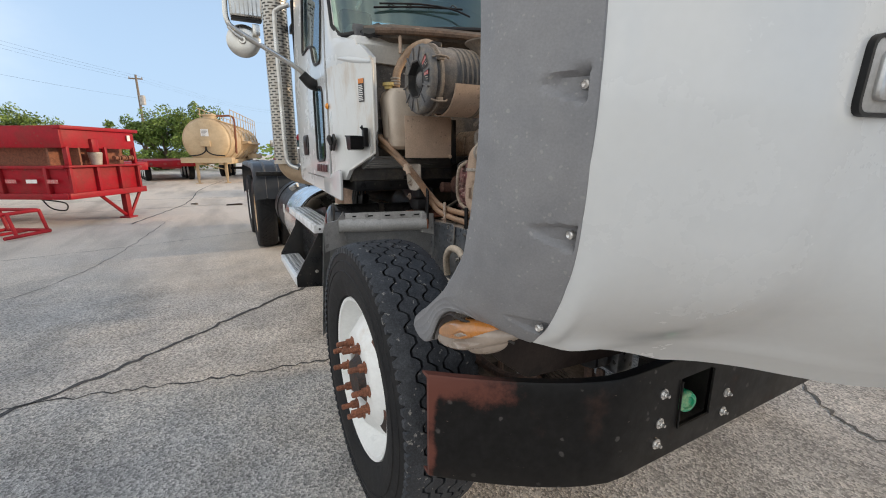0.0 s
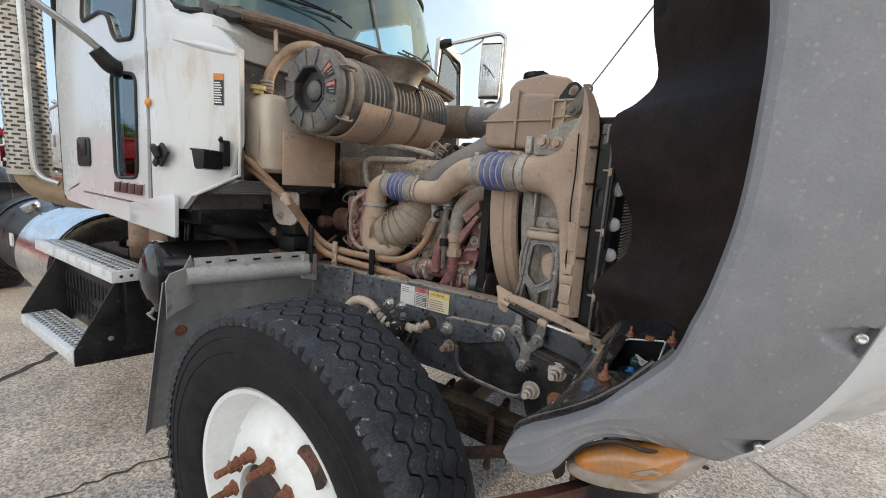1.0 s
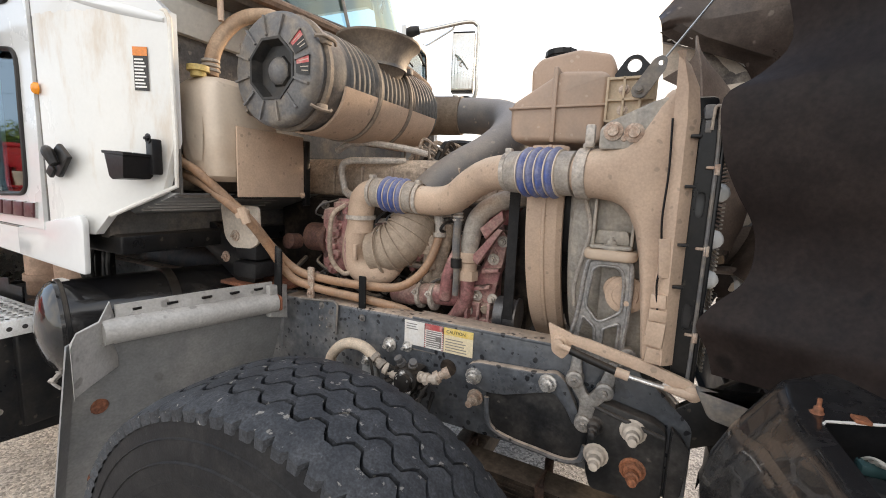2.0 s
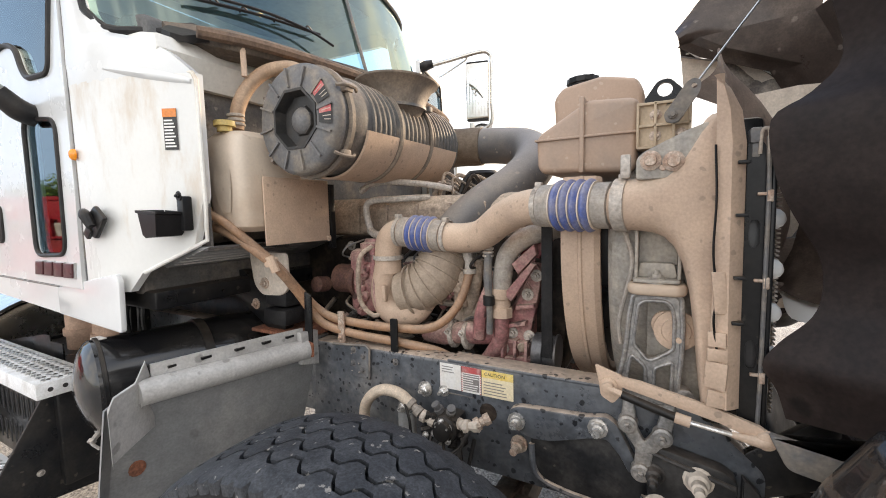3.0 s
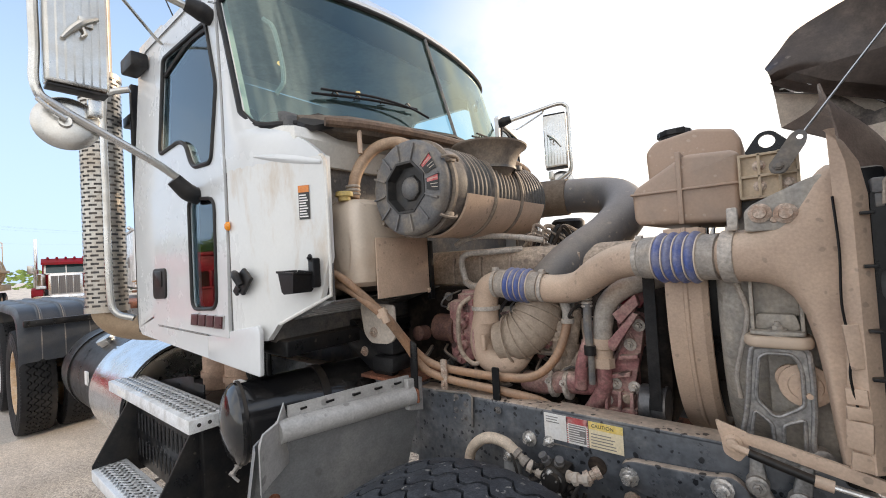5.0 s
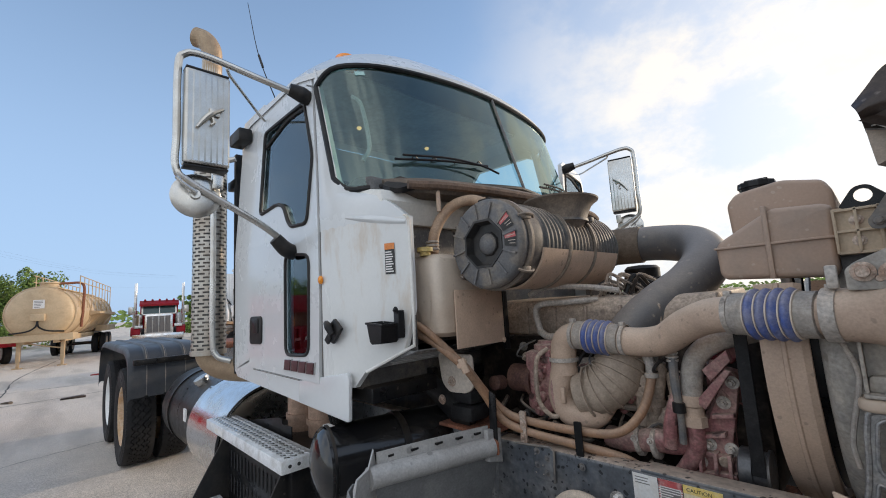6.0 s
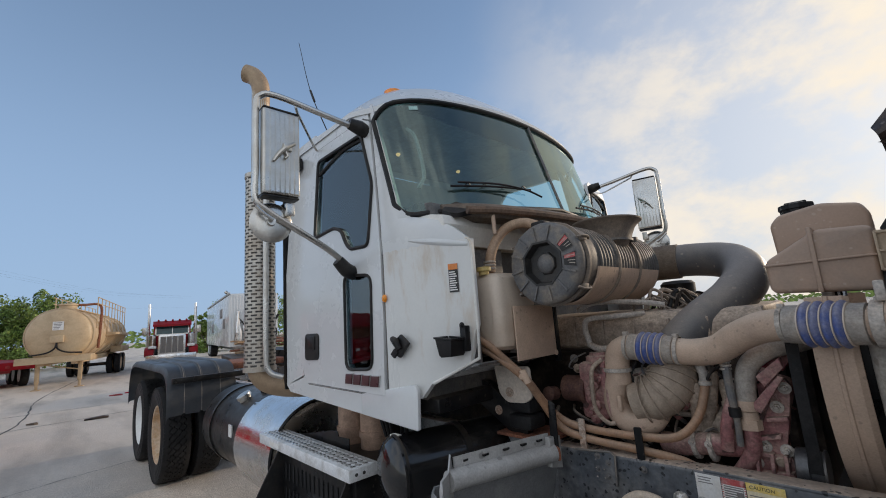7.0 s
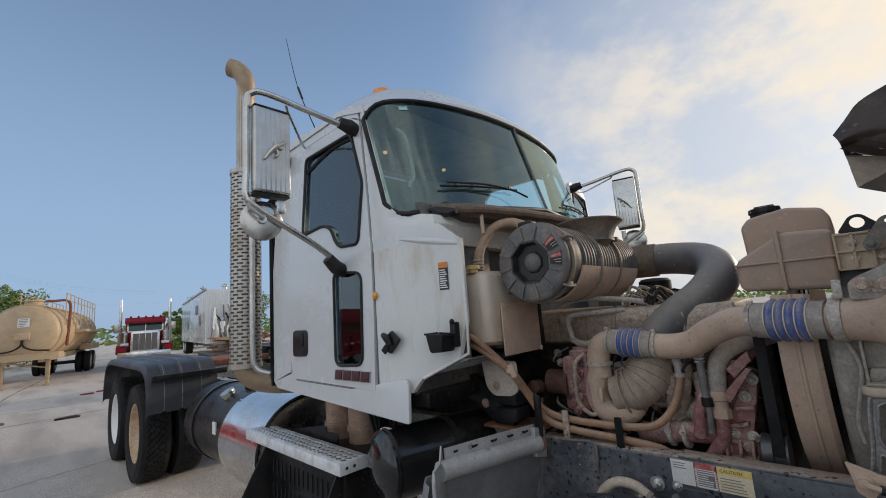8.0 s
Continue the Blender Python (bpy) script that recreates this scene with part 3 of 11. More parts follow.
def part(name, bm, material, parent, label="", sharp=35):
    me = bpy.data.meshes.new(name)
    bm.normal_update()
    bm.to_mesh(me)
    bm.free()
    me.materials.append(material)
    me.polygons.foreach_set("use_smooth", [True] * len(me.polygons))
    me.set_sharp_from_angle(angle=radians(sharp))
    ob = new(name, me)
    ob.parent = parent
    if label:
        ob["label"] = label
    return ob


def thing(name, label, category, group="", at=(0, 0, 0)):
    ob = new(name)
    ob.location = at
    ob.empty_display_size = 0.2
    return tagged(ob, label, category, group)


def bar_rows(bm, axis, w, u0, u1, v0, v1, rows, fill=0.45, seed=1):
    """Rows of short bars that stand for print too small to read."""
    rnd = random.Random(seed)
    h = (v1 - v0) / rows
    for i in range(rows):
        v = v1 - (i + 0.5) * h
        end = u0 + (u1 - u0) * (0.6 + 0.4 * rnd.random())
        a, b = put(axis, u0, v - h * fill / 2, w), put(axis, end, v + h * fill / 2, w)
        c = [put(axis, u0, v - h * fill / 2, w), put(axis, end, v - h * fill / 2, w), put(axis, end, v + h * fill / 2, w), put(axis, u0, v + h * fill / 2, w)]
        bm.faces.new([bm.verts.new(q) for q in c])
    return bm


def B():
    return bmesh.new()


YC = 0.085          # the truck's middle line
def mir(p):
    return (p[0], 2 * YC - p[1], p[2])

# ---- ground ----
def ground_mat():
    m = mat("worn_chip_seal", (0.455, 0.435, 0.415), 0.9, second=(0.57, 0.515, 0.455), amount=0.9, scale=0.5, fine=240, grain=0.22, bump=1.0, bump_size=0.008, low=0.4, high=0.62)
    n, l = m.node_tree.nodes, m.node_tree.links
    b = n["Principled BSDF"]
    co = n.new("ShaderNodeTexCoord")
    vor = n.new("ShaderNodeTexVoronoi")
    vor.inputs["Scale"].default_value = 95
    l.new(co.outputs["Object"], vor.inputs["Vector"])
    mr = n.new("ShaderNodeMapRange")
    mr.inputs["To Min"].default_value, mr.inputs["To Max"].default_value = 0.40, 1.42
    sep = n.new("ShaderNodeSeparateColor")
    l.new(vor.outputs["Color"], sep.inputs["Color"])
    l.new(sep.outputs[0], mr.inputs["Value"])
    mul = n.new("ShaderNodeMixRGB")
    mul.blend_type, mul.inputs[0].default_value = "MULTIPLY", 0.9
    src = b.inputs["Base Color"].links[0].from_socket
    l.new(src, mul.inputs[1])
    l.new(mr.outputs["Result"], mul.inputs[2])
    # paler caliche and concrete away from the truck
    sx = n.new("ShaderNodeSeparateXYZ")
    l.new(co.outputs["Object"], sx.inputs[0])
    wob = n.new("ShaderNodeTexNoise")
    wob.inputs["Scale"].default_value, wob.inputs["Detail"].default_value = 0.35, 6
    l.new(co.outputs["Object"], wob.inputs["Vector"])
    wb = n.new("ShaderNodeMath")
    wb.operation, wb.inputs[1].default_value = "MULTIPLY_ADD", 7.0
    l.new(wob.outputs["Fac"], wb.inputs[0])
    l.new(sx.outputs["X"], wb.inputs[2])
    pz = n.new("ShaderNodeMapRange")
    pz.interpolation_type = "SMOOTHSTEP"
    pz.inputs["From Min"].default_value, pz.inputs["From Max"].default_value = 0.5, -3.5
    pz.inputs["To Max"].default_value = 0.75
    l.new(wb.outputs[0], pz.inputs["Value"])
    pale = n.new("ShaderNodeMixRGB")
    pale.inputs[2].default_value = (0.72, 0.640, 0.555, 1)
    l.new(pz.outputs["Result"], pale.inputs[0])
    l.new(mul.outputs["Color"], pale.inputs[1])
    mul = pale
    # oil and tyre stains
    st = n.new("ShaderNodeTexNoise")
    st.inputs["Scale"].default_value, st.inputs["Detail"].default_value = 0.9, 6
    mp = n.new("ShaderNodeMapping")
    mp.inputs["Scale"].default_value = (0.35, 1.6, 1)
    l.new(co.outputs["Object"], mp.inputs["Vector"])
    l.new(mp.outputs["Vector"], st.inputs["Vector"])
    s2 = n.new("ShaderNodeMapRange")
    s2.inputs["From Min"].default_value, s2.inputs["From Max"].default_value = 0.48, 0.70
    s2.inputs["To Min"].default_value, s2.inputs["To Max"].default_value = 1.04, 0.70
    l.new(st.outputs["Fac"], s2.inputs["Value"])
    m2 = n.new("ShaderNodeMixRGB")
    m2.blend_type, m2.inputs[0].default_value = "MULTIPLY", 1
    l.new(mul.outputs["Color"], m2.inputs[1])
    l.new(s2.outputs["Result"], m2.inputs[2])
    l.new(m2.outputs["Color"], b.inputs["Base Color"])
    bp = n["Bump"]
    add = n.new("ShaderNodeMath")
    add.operation = "ADD"
    old = bp.inputs["Height"].links[0].from_socket
    l.new(old, add.inputs[0])
    l.new(vor.outputs["Distance"], add.inputs[1])
    l.new(add.outputs[0], bp.inputs["Height"])
    return m


M_GROUND = ground_mat()
M_TAR = mat("tar_seam", (0.035, 0.034, 0.034), 0.7, second=(0.075, 0.07, 0.065), amount=0.7, scale=9, fine=120, grain=0.3, bump=0.5)
bm = B()
gx = [-400, -120, -40, -12, 0, 12, 60, 400]
rows_g = [[bm.verts.new((x, y, 0)) for y in gx] for x in gx]
for i in range(7):
    for j in range(7):
        bm.faces.new((rows_g[i][j], rows_g[i + 1][j], rows_g[i + 1][j + 1], rows_g[i][j + 1]))
ground = part("ground", bm, M_GROUND, None)
tagged(ground, "worn grey chip-seal yard with cracks and stains", "ground", kind="structure")


def crack(pts, w, seed, mat_=M_TAR):
    rnd = random.Random(seed)
    path = curve_pts([(*p, 0) for p in pts], 14)
    bm = B()
    left, right = [], []
    for i, p in enumerate(path):
        t = (path[min(i + 1, len(path) - 1)] - path[max(i - 1, 0)]).normalized()
        nn = Vector((-t.y, t.x, 0))
        q = p + nn * rnd.uniform(-0.022, 0.022)
        ww = w * rnd.uniform(0.45, 1.2)
        left.append(bm.verts.new(q + nn * ww + Vector((0, 0, 0.003))))
        right.append(bm.verts.new(q - nn * ww + Vector((0, 0, 0.003))))
    for i in range(len(path) - 1):
        bm.faces.new((left[i], right[i], right[i + 1], left[i + 1]))
    return part("crack", bm, mat_, ground)


for k, (pts, w) in enumerate((
        (((0.4, -6.0), (-0.9, -3.9), (-1.55, -2.71), (-1.96, -2.13), (-2.5, -1.51), (-3.2, -0.65), (-4.0, 0.6)), 0.022),
        (((-1.9, -4.4), (-1.7, -3.2), (-1.54, -2.2), (-1.42, -1.6), (-1.35, -1.03), (-1.2, -0.2)), 0.008),
        (((-6.0, -5.5), (-6.4, -3.0), (-6.9, -1.3), (-7.3, 0.5)), 0.006),
        (((-3.2, -4.6), (-4.2, -3.4), (-6.0, -2.9), (-9.0, -2.6)), 0.005),
        (((-9.0, -3.2), (-13, -2.4), (-18, -2.2), (-26, -1.0)), 0.02),
        (((-11.5, -8.0), (-11.8, -3.0), (-12.4, 2.0)), 0.016),
        (((-14, -1.0), (-14.5, -4.0), (-15, -9.0)), 0.016),
        (((2.6, 3.8), (1.7, 2.2), (0.9, 1.35), (0.4, 1.6), (-0.4, 2.6)), 0.010),
        (((0.45, 3.6), (0.7, 2.0), (1.15, 1.2), (1.9, 0.6)), 0.007))):
    crack(pts, w, 10 + k)

# ---- the truck ----
truck = thing("semi_truck", "white day-cab tractor with its hood tilted open and its engine bare", "truck")
cab = part("cab", box(B(), (-2.28, -0.80, 1.20), (-0.98, 0.90, 1.26), 0.01), M_BLACK, truck, "white painted steel day cab with dirt streaks")


def sides(fn):
    """Build on the right side, and again mirrored on the left."""
    for s in (1, -1):
        fn(s)


def my(y, s):
    return y if s == 1 else 2 * YC - y


DOOR_LOW = [(-1.25, 1.265), (-1.235, 1.60), (-1.235, 1.93), (-2.085, 1.93), (-2.085, 1.40), (-2.06, 1.31), (-2.02, 1.275)]
LOW_WIN = rounded([(-1.575, 1.365), (-1.335, 1.375), (-1.318, 1.81), (-1.57, 1.84)], 0.05)
WIN = rounded([(-1.335, 1.955), (-1.50, 1.965), (-1.545, 2.00), (-1.60, 2.085), (-1.68, 2.115), (-1.915, 2.10), (-1.90, 2.575), (-1.41, 2.565), (-1.30, 2.26)], 0.035)
DOOR_UP = [(-1.235, 1.93), (-1.27, 2.20), (-1.335, 2.61), (-1.40, 2.645), (-1.90, 2.655), (-1.96, 2.60), (-2.085, 2.10), (-2.085, 1.93)]


HINGE = Matrix.Translation((-1.24, 2 * YC + 0.872, 0))
SWING = Matrix.Translation((0.04, 0.12, 0.0)) @ HINGE @ Matrix.Rotation(radians(-76), 4, "Z") @ HINGE.inverted()


def lean(bm, s, z0=1.93, y0=-0.872, k=0.052, swing=False):
    """Turn a plate standing in the plane y0 inwards above z0, and mirror it for the left side, whose door stands open."""
    for v in bm.verts:
        if v.co.z > z0:
            v.co.y += (v.co.z - z0) * k
        v.co.y = my(v.co.y, s)
    if s == -1:
        bmesh.ops.reverse_faces(bm, faces=bm.faces[:])
        if swing:
            bmesh.ops.transform(bm, matrix=SWING, verts=bm.verts[:])
    return bm


def cab_side(s):
    y = -0.872
    # rear corner, sill, cowl side, pillar and roof rail round the door
    for nm, pts in (("rear_corner", [(-2.33, 1.24), (-2.09, 1.30), (-2.09, 1.93), (-2.33, 1.93)]),
                    ("upper_corner", [(-2.33, 1.93), (-2.09, 1.93), (-2.09, 2.10), (-1.965, 2.60), (-1.965, 2.78), (-2.30, 2.78)]),
                    ("roof_rail", [(-1.965, 2.60), (-1.90, 2.66), (-1.40, 2.65), (-1.345, 2.62), (-1.365, 2.695), (-1.43, 2.735), (-1.965, 2.765)]),
                    ("sill", [(-2.33, 1.24), (-2.28, 1.205), (-1.45, 1.165), (-1.45, 1.262), (-2.02, 1.27), (-2.06, 1.305), (-2.09, 1.31)])):
        part(nm, lean(sheet(B(), [pts], "y", y, 0.03), s), M_WHITE, cab)
    part("kick_panel", lean(prism(B(), rounded([(-1.45, 1.165), (-1.03, 1.145), (-1.02, 1.30), (-1.035, 1.325), (-1.45, 1.258)], 0.012), "y", y - 0.004, y + 0.012, 0.003), s), M_WHITE, cab)
    door = part("door", lean(sheet(B(), [DOOR_LOW, LOW_WIN], "y", y - 0.007, 0.03), s, swing=True), M_WHITE, cab, "white cab door with a low sight window")
    part("door_top", lean(sheet(B(), [DOOR_UP, WIN], "y", y - 0.007, 0.03), s, swing=True), M_WHITE, cab)
    # glass and its black seals
    g1 = part("side_window", lean(sheet(B(), [WIN], "y", y + 0.004, 0.006), s, swing=True), M_GLASS_DARK, cab, "dark tinted door glass")
    g2 = part("sight_window", lean(sheet(B(), [LOW_WIN], "y", y + 0.002, 0.006), s, swing=True), M_GLASS_DARK, cab, "dark low sight glass in the door")
    g1.visible_shadow = g2.visible_shadow = False
    part("window_seal", lean(tube(B(), [(u, y - 0.008, v) for u, v in WIN], 0.0095, 8, smooth=False, closed=True), s, swing=True), M_PLASTIC, cab)
    part("sight_seal", lean(tube(B(), [(u, y - 0.009, v) for u, v in LOW_WIN], 0.0075, 8, smooth=False, closed=True), s, swing=True), M_PLASTIC, cab)
    bm = tube(B(), [(-1.375, y + 0.002, 2.54), (-1.62, y + 0.002, 2.55), (-1.90, y + 0.002, 2.49)], 0.010, 6)
    part("window_bar", lean(bm, s, swing=True), M_PLASTIC, cab)
    # raised lip along the door's edge, handle, marker lamp, latch
    part("door_seam", lean(tube(B(), [(-1.233, y + 0.001, 1.265), (-1.226, y + 0.001, 1.60), (-1.228, y + 0.001, 1.93), (-1.262, y + 0.001, 2.20), (-1.327, y + 0.001, 2.615), (-1.40, y + 0.001, 2.652), (-1.90, y + 0.001, 2.662), (-1.97, y + 0.001, 2.60), (-2.092, y + 0.001, 2.10), (-2.092, y + 0.001, 1.40), (-2.065, y + 0.001, 1.30), (-2.02, y + 0.001, 1.266), (-1.45, y + 0.001, 1.259)], 0.0024, 6, smooth=False), s), M_CAP, cab)
    bm = prism(B(), rounded([(-2.04, 1.40), (-1.87, 1.405), (-1.865, 1.55), (-2.035, 1.55)], 0.03), "y", y - 0.016, y + 0.0, 0.005)
    part("door_handle", lean(bm, s, swing=True), M_PLASTIC, cab, "black recessed door handle")
    bm = prism(B(), rounded([(-2.01, 1.46), (-1.90, 1.46), (-1.90, 1.538), (-2.01, 1.538)], 0.012), "y", y - 0.021, y - 0.016, 0.002)
    part("handle_pull", lean(bm, s, swing=True), M_BLACK, cab)
    bm = lathe(B(), (-1.216, y - 0.004, 1.69), (0, -1, 0), [(0, 0.012), (0.009, 0.011), (0.014, 0.007), (0.016, 0.002)], 16)
    for v in bm.verts:
        v.co.z = 1.69 + (v.co.z - 1.69) * 1.5
    part("marker_lamp", lean(bm, s), M_AMBER, cab, "small amber side marker lamp")
    bm = prism(B(), rounded([(-1.155, 1.50), (-1.105, 1.53), (-1.05, 1.49), (-1.115, 1.43), (-1.14, 1.438)], 0.006), "y", y - 0.014, y - 0.001, 0.004)
    tube(bm, [(-1.15, y - 0.022, 1.512), (-1.12, y - 0.030, 1.50), (-1.10, y - 0.026, 1.468)], [0.012, 0.016, 0.012], 10)
    prism(bm, rounded([(-1.175, 1.446), (-1.145, 1.472), (-1.122, 1.452), (-1.15, 1.428)], 0.004), "y", y - 0.020, y - 0.010, 0.002)
    part("hood_latch", lean(bm, s), M_PLASTIC, cab, "black rubber hood latch")
    # cowl side: leans in towards its front edge
    bm = B()
    zs = [1.265, 1.325, 1.40, 1.55, 1.70, 1.80, 1.86, 1.885, 1.90]
    def cs(x, z):
        u = (x + 1.225) / 0.43
        return y + 0.115 * u * u + 0.02 * max(0, u)
    rings = []
    for z in zs:
        xf = -0.795 + (0.0 if z > 1.42 else -(1.42 - z) * 1.75)
        if z <= 1.325:
            xf = -0.985 if z == 1.325 else -1.035
        rings.append([(x, cs(x, z), z) for x in [-1.222 + (xf + 1.222) * k / 10 for k in range(11)]])
    loft(bm, rings, closed=False)
    ex = bmesh.ops.extrude_face_region(bm, geom=bm.faces[:])
    bmesh.ops.translate(bm, vec=(0, 0.022, 0), verts=[v for v in ex["geom"] if isinstance(v, bmesh.types.BMVert)])
    bmesh.ops.recalc_face_normals(bm, faces=bm.faces[:])
    part("cowl_side", lean(bm, s, 9), M_COWL, cab, "dirty white cowl side with brown run marks")
    # pressed crease on the cowl, tapering out at both ends
    bm = B()
    rings = []
    for k in range(15):
        t = k / 14
        x = -1.06 + 0.255 * t
        w_ = 0.016 * math.sin(math.pi * min(1.0, 0.06 + t * 0.80)) ** 0.7
        z = 1.928 - 0.052 * t
        yb = cs(x, 1.80)
        rings.append([(x, yb + 0.004, z + w_ * 1.3), (x, yb - w_ * 0.55, z + w_ * 0.5), (x, yb - w_ * 0.62, z), (x, yb - w_ * 0.35, z - w_ * 0.5), (x, yb + 0.004, z - w_)])
    loft(bm, rings, closed=False)
    part("cowl_crease", lean(bm, s, 9), M_WHITE, cab)
    # turned front edge of the cowl, with its ragged upper corner
    part("cowl_edge", lean(tube(B(), [(-0.835, y + 0.125, 1.905), (-0.805, y + 0.133, 1.902), (-0.793, y + 0.135, 1.88), (-0.792, y + 0.135, 1.85), (-0.79, y + 0.135, 1.55), (-0.795, y + 0.135, 1.42), (-0.98, y + 0.05, 1.325)], 0.0065, 8, smooth=False), s, 9), M_WHITE_DIRTY, cab)
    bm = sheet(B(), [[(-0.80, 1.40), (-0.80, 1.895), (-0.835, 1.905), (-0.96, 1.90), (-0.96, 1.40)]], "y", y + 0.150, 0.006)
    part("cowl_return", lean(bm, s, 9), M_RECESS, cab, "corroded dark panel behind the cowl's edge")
    # A-pillar panel from belt to roof, and the cowl's shoulder under the screen
    bm = B()
    rings = []
    for z in (1.895, 1.925, 1.96, 2.0, 2.025, 2.045, 2.075, 2.12, 2.18, 2.25, 2.40, 2.55, 2.66, 2.70):
        back = (-1.232 if z < 2.0 else -1.232 - (z - 2.0) * 0.155, -0.872 + max(0.0, z - 1.93) * 0.052)
        sc = screen(-0.835, z)
        front = (float(np.interp(z, [1.895, 1.95, 2.0, 2.025, 2.045, 2.12], [-0.795, -0.845, -0.925, -1.00, -1.075, screen(-0.835, 2.12)[0] + 0.01])), float(np.interp(z, [1.895, 1.95, 2.0, 2.025, 2.045, 2.075], [-0.737, -0.752, -0.775, -0.790, -0.810, -0.835])))
        if z > 2.11:
            front = (sc[0] + 0.01, -0.835)
        ring = []
        for k in range(9):
            t = k / 8
            x_ = back[0] + (front[0] - back[0]) * t
            blend = min(1.0, max(0.0, (z - 1.90) / 0.16))
            ring.append((x_, cs(x_, 1.80) * (1 - blend) + (back[1] + (front[1] - back[1]) * (t ** 2.2)) * blend, z))
        rings.append(ring)
    loft(bm, rings, closed=False)
    ex = bmesh.ops.extrude_face_region(bm, geom=bm.faces[:])
    bmesh.ops.translate(bm, vec=(-0.01, 0.03, 0), verts=[v for v in ex["geom"] if isinstance(v, bmesh.types.BMVert)])
    bmesh.ops.recalc_face_normals(bm, faces=bm.faces[:])
    part("pillar", lean(bm, s, 9), M_WHITE, cab)


def screen(y, z):
    """A point on the curved windscreen."""
    d = y - YC
    return Vector((-0.873 - (z - 2.198) * 0.30 - 0.19 * d * d - 0.16 * (abs(d) / 0.93) ** 10.7, y, z))


sides(cab_side)

# windscreen glass, its seal and divider
bm = B()
rings = []
for k in range(41):
    y = YC - 0.925 * math.cos(math.pi * k / 40)
    d = 0.925 - abs(y - YC)
    e = max(0.0, 1 - d / 0.085)
    zt = 2.715 - 0.035 * abs((y - YC) / 0.925) ** 2 - 0.085 * e ** 3
    zb = 2.135 - 0.086 * abs((y - YC) / 0.925) + 0.072 * max(0.0, 1 - d / 0.05) ** 3
    rings.append([screen(y, zb + (zt - zb) * j / 10) for j in range(11)])
loft(bm, rings, closed=False)
ws = part("windscreen", bm, M_GLASS, cab, "curved two-piece tinted windscreen")
ws.visible_shadow = False
edge = [r[0] for r in rings] + rings[-1][1:-1] + [r[-1] for r in rings[::-1]] + rings[0][1:-1][::-1]
part("windscreen_seal", tube(B(), [p + Vector((0.006, 0, 0)) for p in edge], 0.0125, 8, smooth=False, closed=True), M_PLASTIC, cab, "black rubber windscreen seal")
part("divider", tube(B(), [screen(0.11, 2.14) + Vector((0.008, 0, 0)), screen(0.11, 2.42) + Vector((0.008, 0, 0)), screen(0.11, 2.71) + Vector((0.008, 0, 0))], 0.008, 8), M_CAP, cab)
bm = B()
for k, (y, z) in enumerate(((-0.70, 2.645),)):
    q = [screen(y + a, z + b) + Vector((0.004, 0, 0)) for a, b in ((-0.018, -0.012), (0.020, -0.010), (0.020, 0.012), (-0.018, 0.010))]
    bm.faces.new([bm.verts.new(p) for p in q])
part("permit_sticker", bm, M_STICKER, cab, "small pale sticker on the glass")

# roof: header over the screen, crowned cap, rear wall
bm = B()
rings = []
for i in range(15):
    t = i / 14
    ring = []
    for k in range(29):
        y = YC - 0.925 * math.cos(math.pi * k / 28)
        d = abs(y - YC) / 0.925
        fx, fz = screen(y, 2.70)[0] + 0.006, 2.728 - 0.045 * d * d
        x = fx + (-2.31 - fx) * t
        crown = 0.215 * math.sin(math.pi * 0.5 * min(1, t * 3.6 + 0.05)) * (1 - 0.5 * max(0, t - 0.3))
        z = fz + crown * (1 - d ** 4) + (0.04 * d * d + 0.02) * min(1, t * 5)
        if t > 0.9:
            z -= (t - 0.9) * 0.9
        ring.append((x, y, z))
    rings.append(ring)
loft(bm, rings, closed=False)
ex = bmesh.ops.extrude_face_region(bm, geom=bm.faces[:])
bmesh.ops.translate(bm, vec=(0, 0, -0.03), verts=[v for v in ex["geom"] if isinstance(v, bmesh.types.BMVert)])
bmesh.ops.recalc_face_normals(bm, faces=bm.faces[:])
part("roof", bm, M_WHITE, cab)
REAR_WIN = rounded([(-0.48, 2.06), (0.65, 2.06), (0.65, 2.52), (-0.48, 2.52)], 0.06)
part("rear_wall", sheet(B(), [[(-0.83, 1.22), (1.0, 1.22), (1.0, 2.76), (-0.83, 2.76)], REAR_WIN], "x", -2.335, 0.035), M_WHITE, cab)
rear_glass = part("rear_window", sheet(B(), [REAR_WIN], "x", -2.322, 0.006), M_GLASS_DARK, cab, "wide rear cab window")
rear_glass.visible_shadow = False
part("firewall", box(B(), (-1.10, -0.80, 1.24), (-1.04, 0.90, 1.98), 0.01), M_DUSTY_BLACK, cab, "grimy black firewall")
part("cowl_top", prism(B(), [(-1.22, 1.90), (-0.93, 1.90), (-0.89, 1.98), (-0.90, 2.02), (-0.98, 2.04), (-1.22, 2.06)], "y", -0.785, 0.90, 0.01), M_WHITE_DIRTY, cab)
for nm, x0, x1, z0, z1, y0, y1 in (("cab_floor", -2.3, -1.1, 1.26, 1.32, -0.82, 0.92),):
    part(nm, box(B(), (x0, y0, z0), (x1, y1, z1), 0.005), M_SEAT, cab)
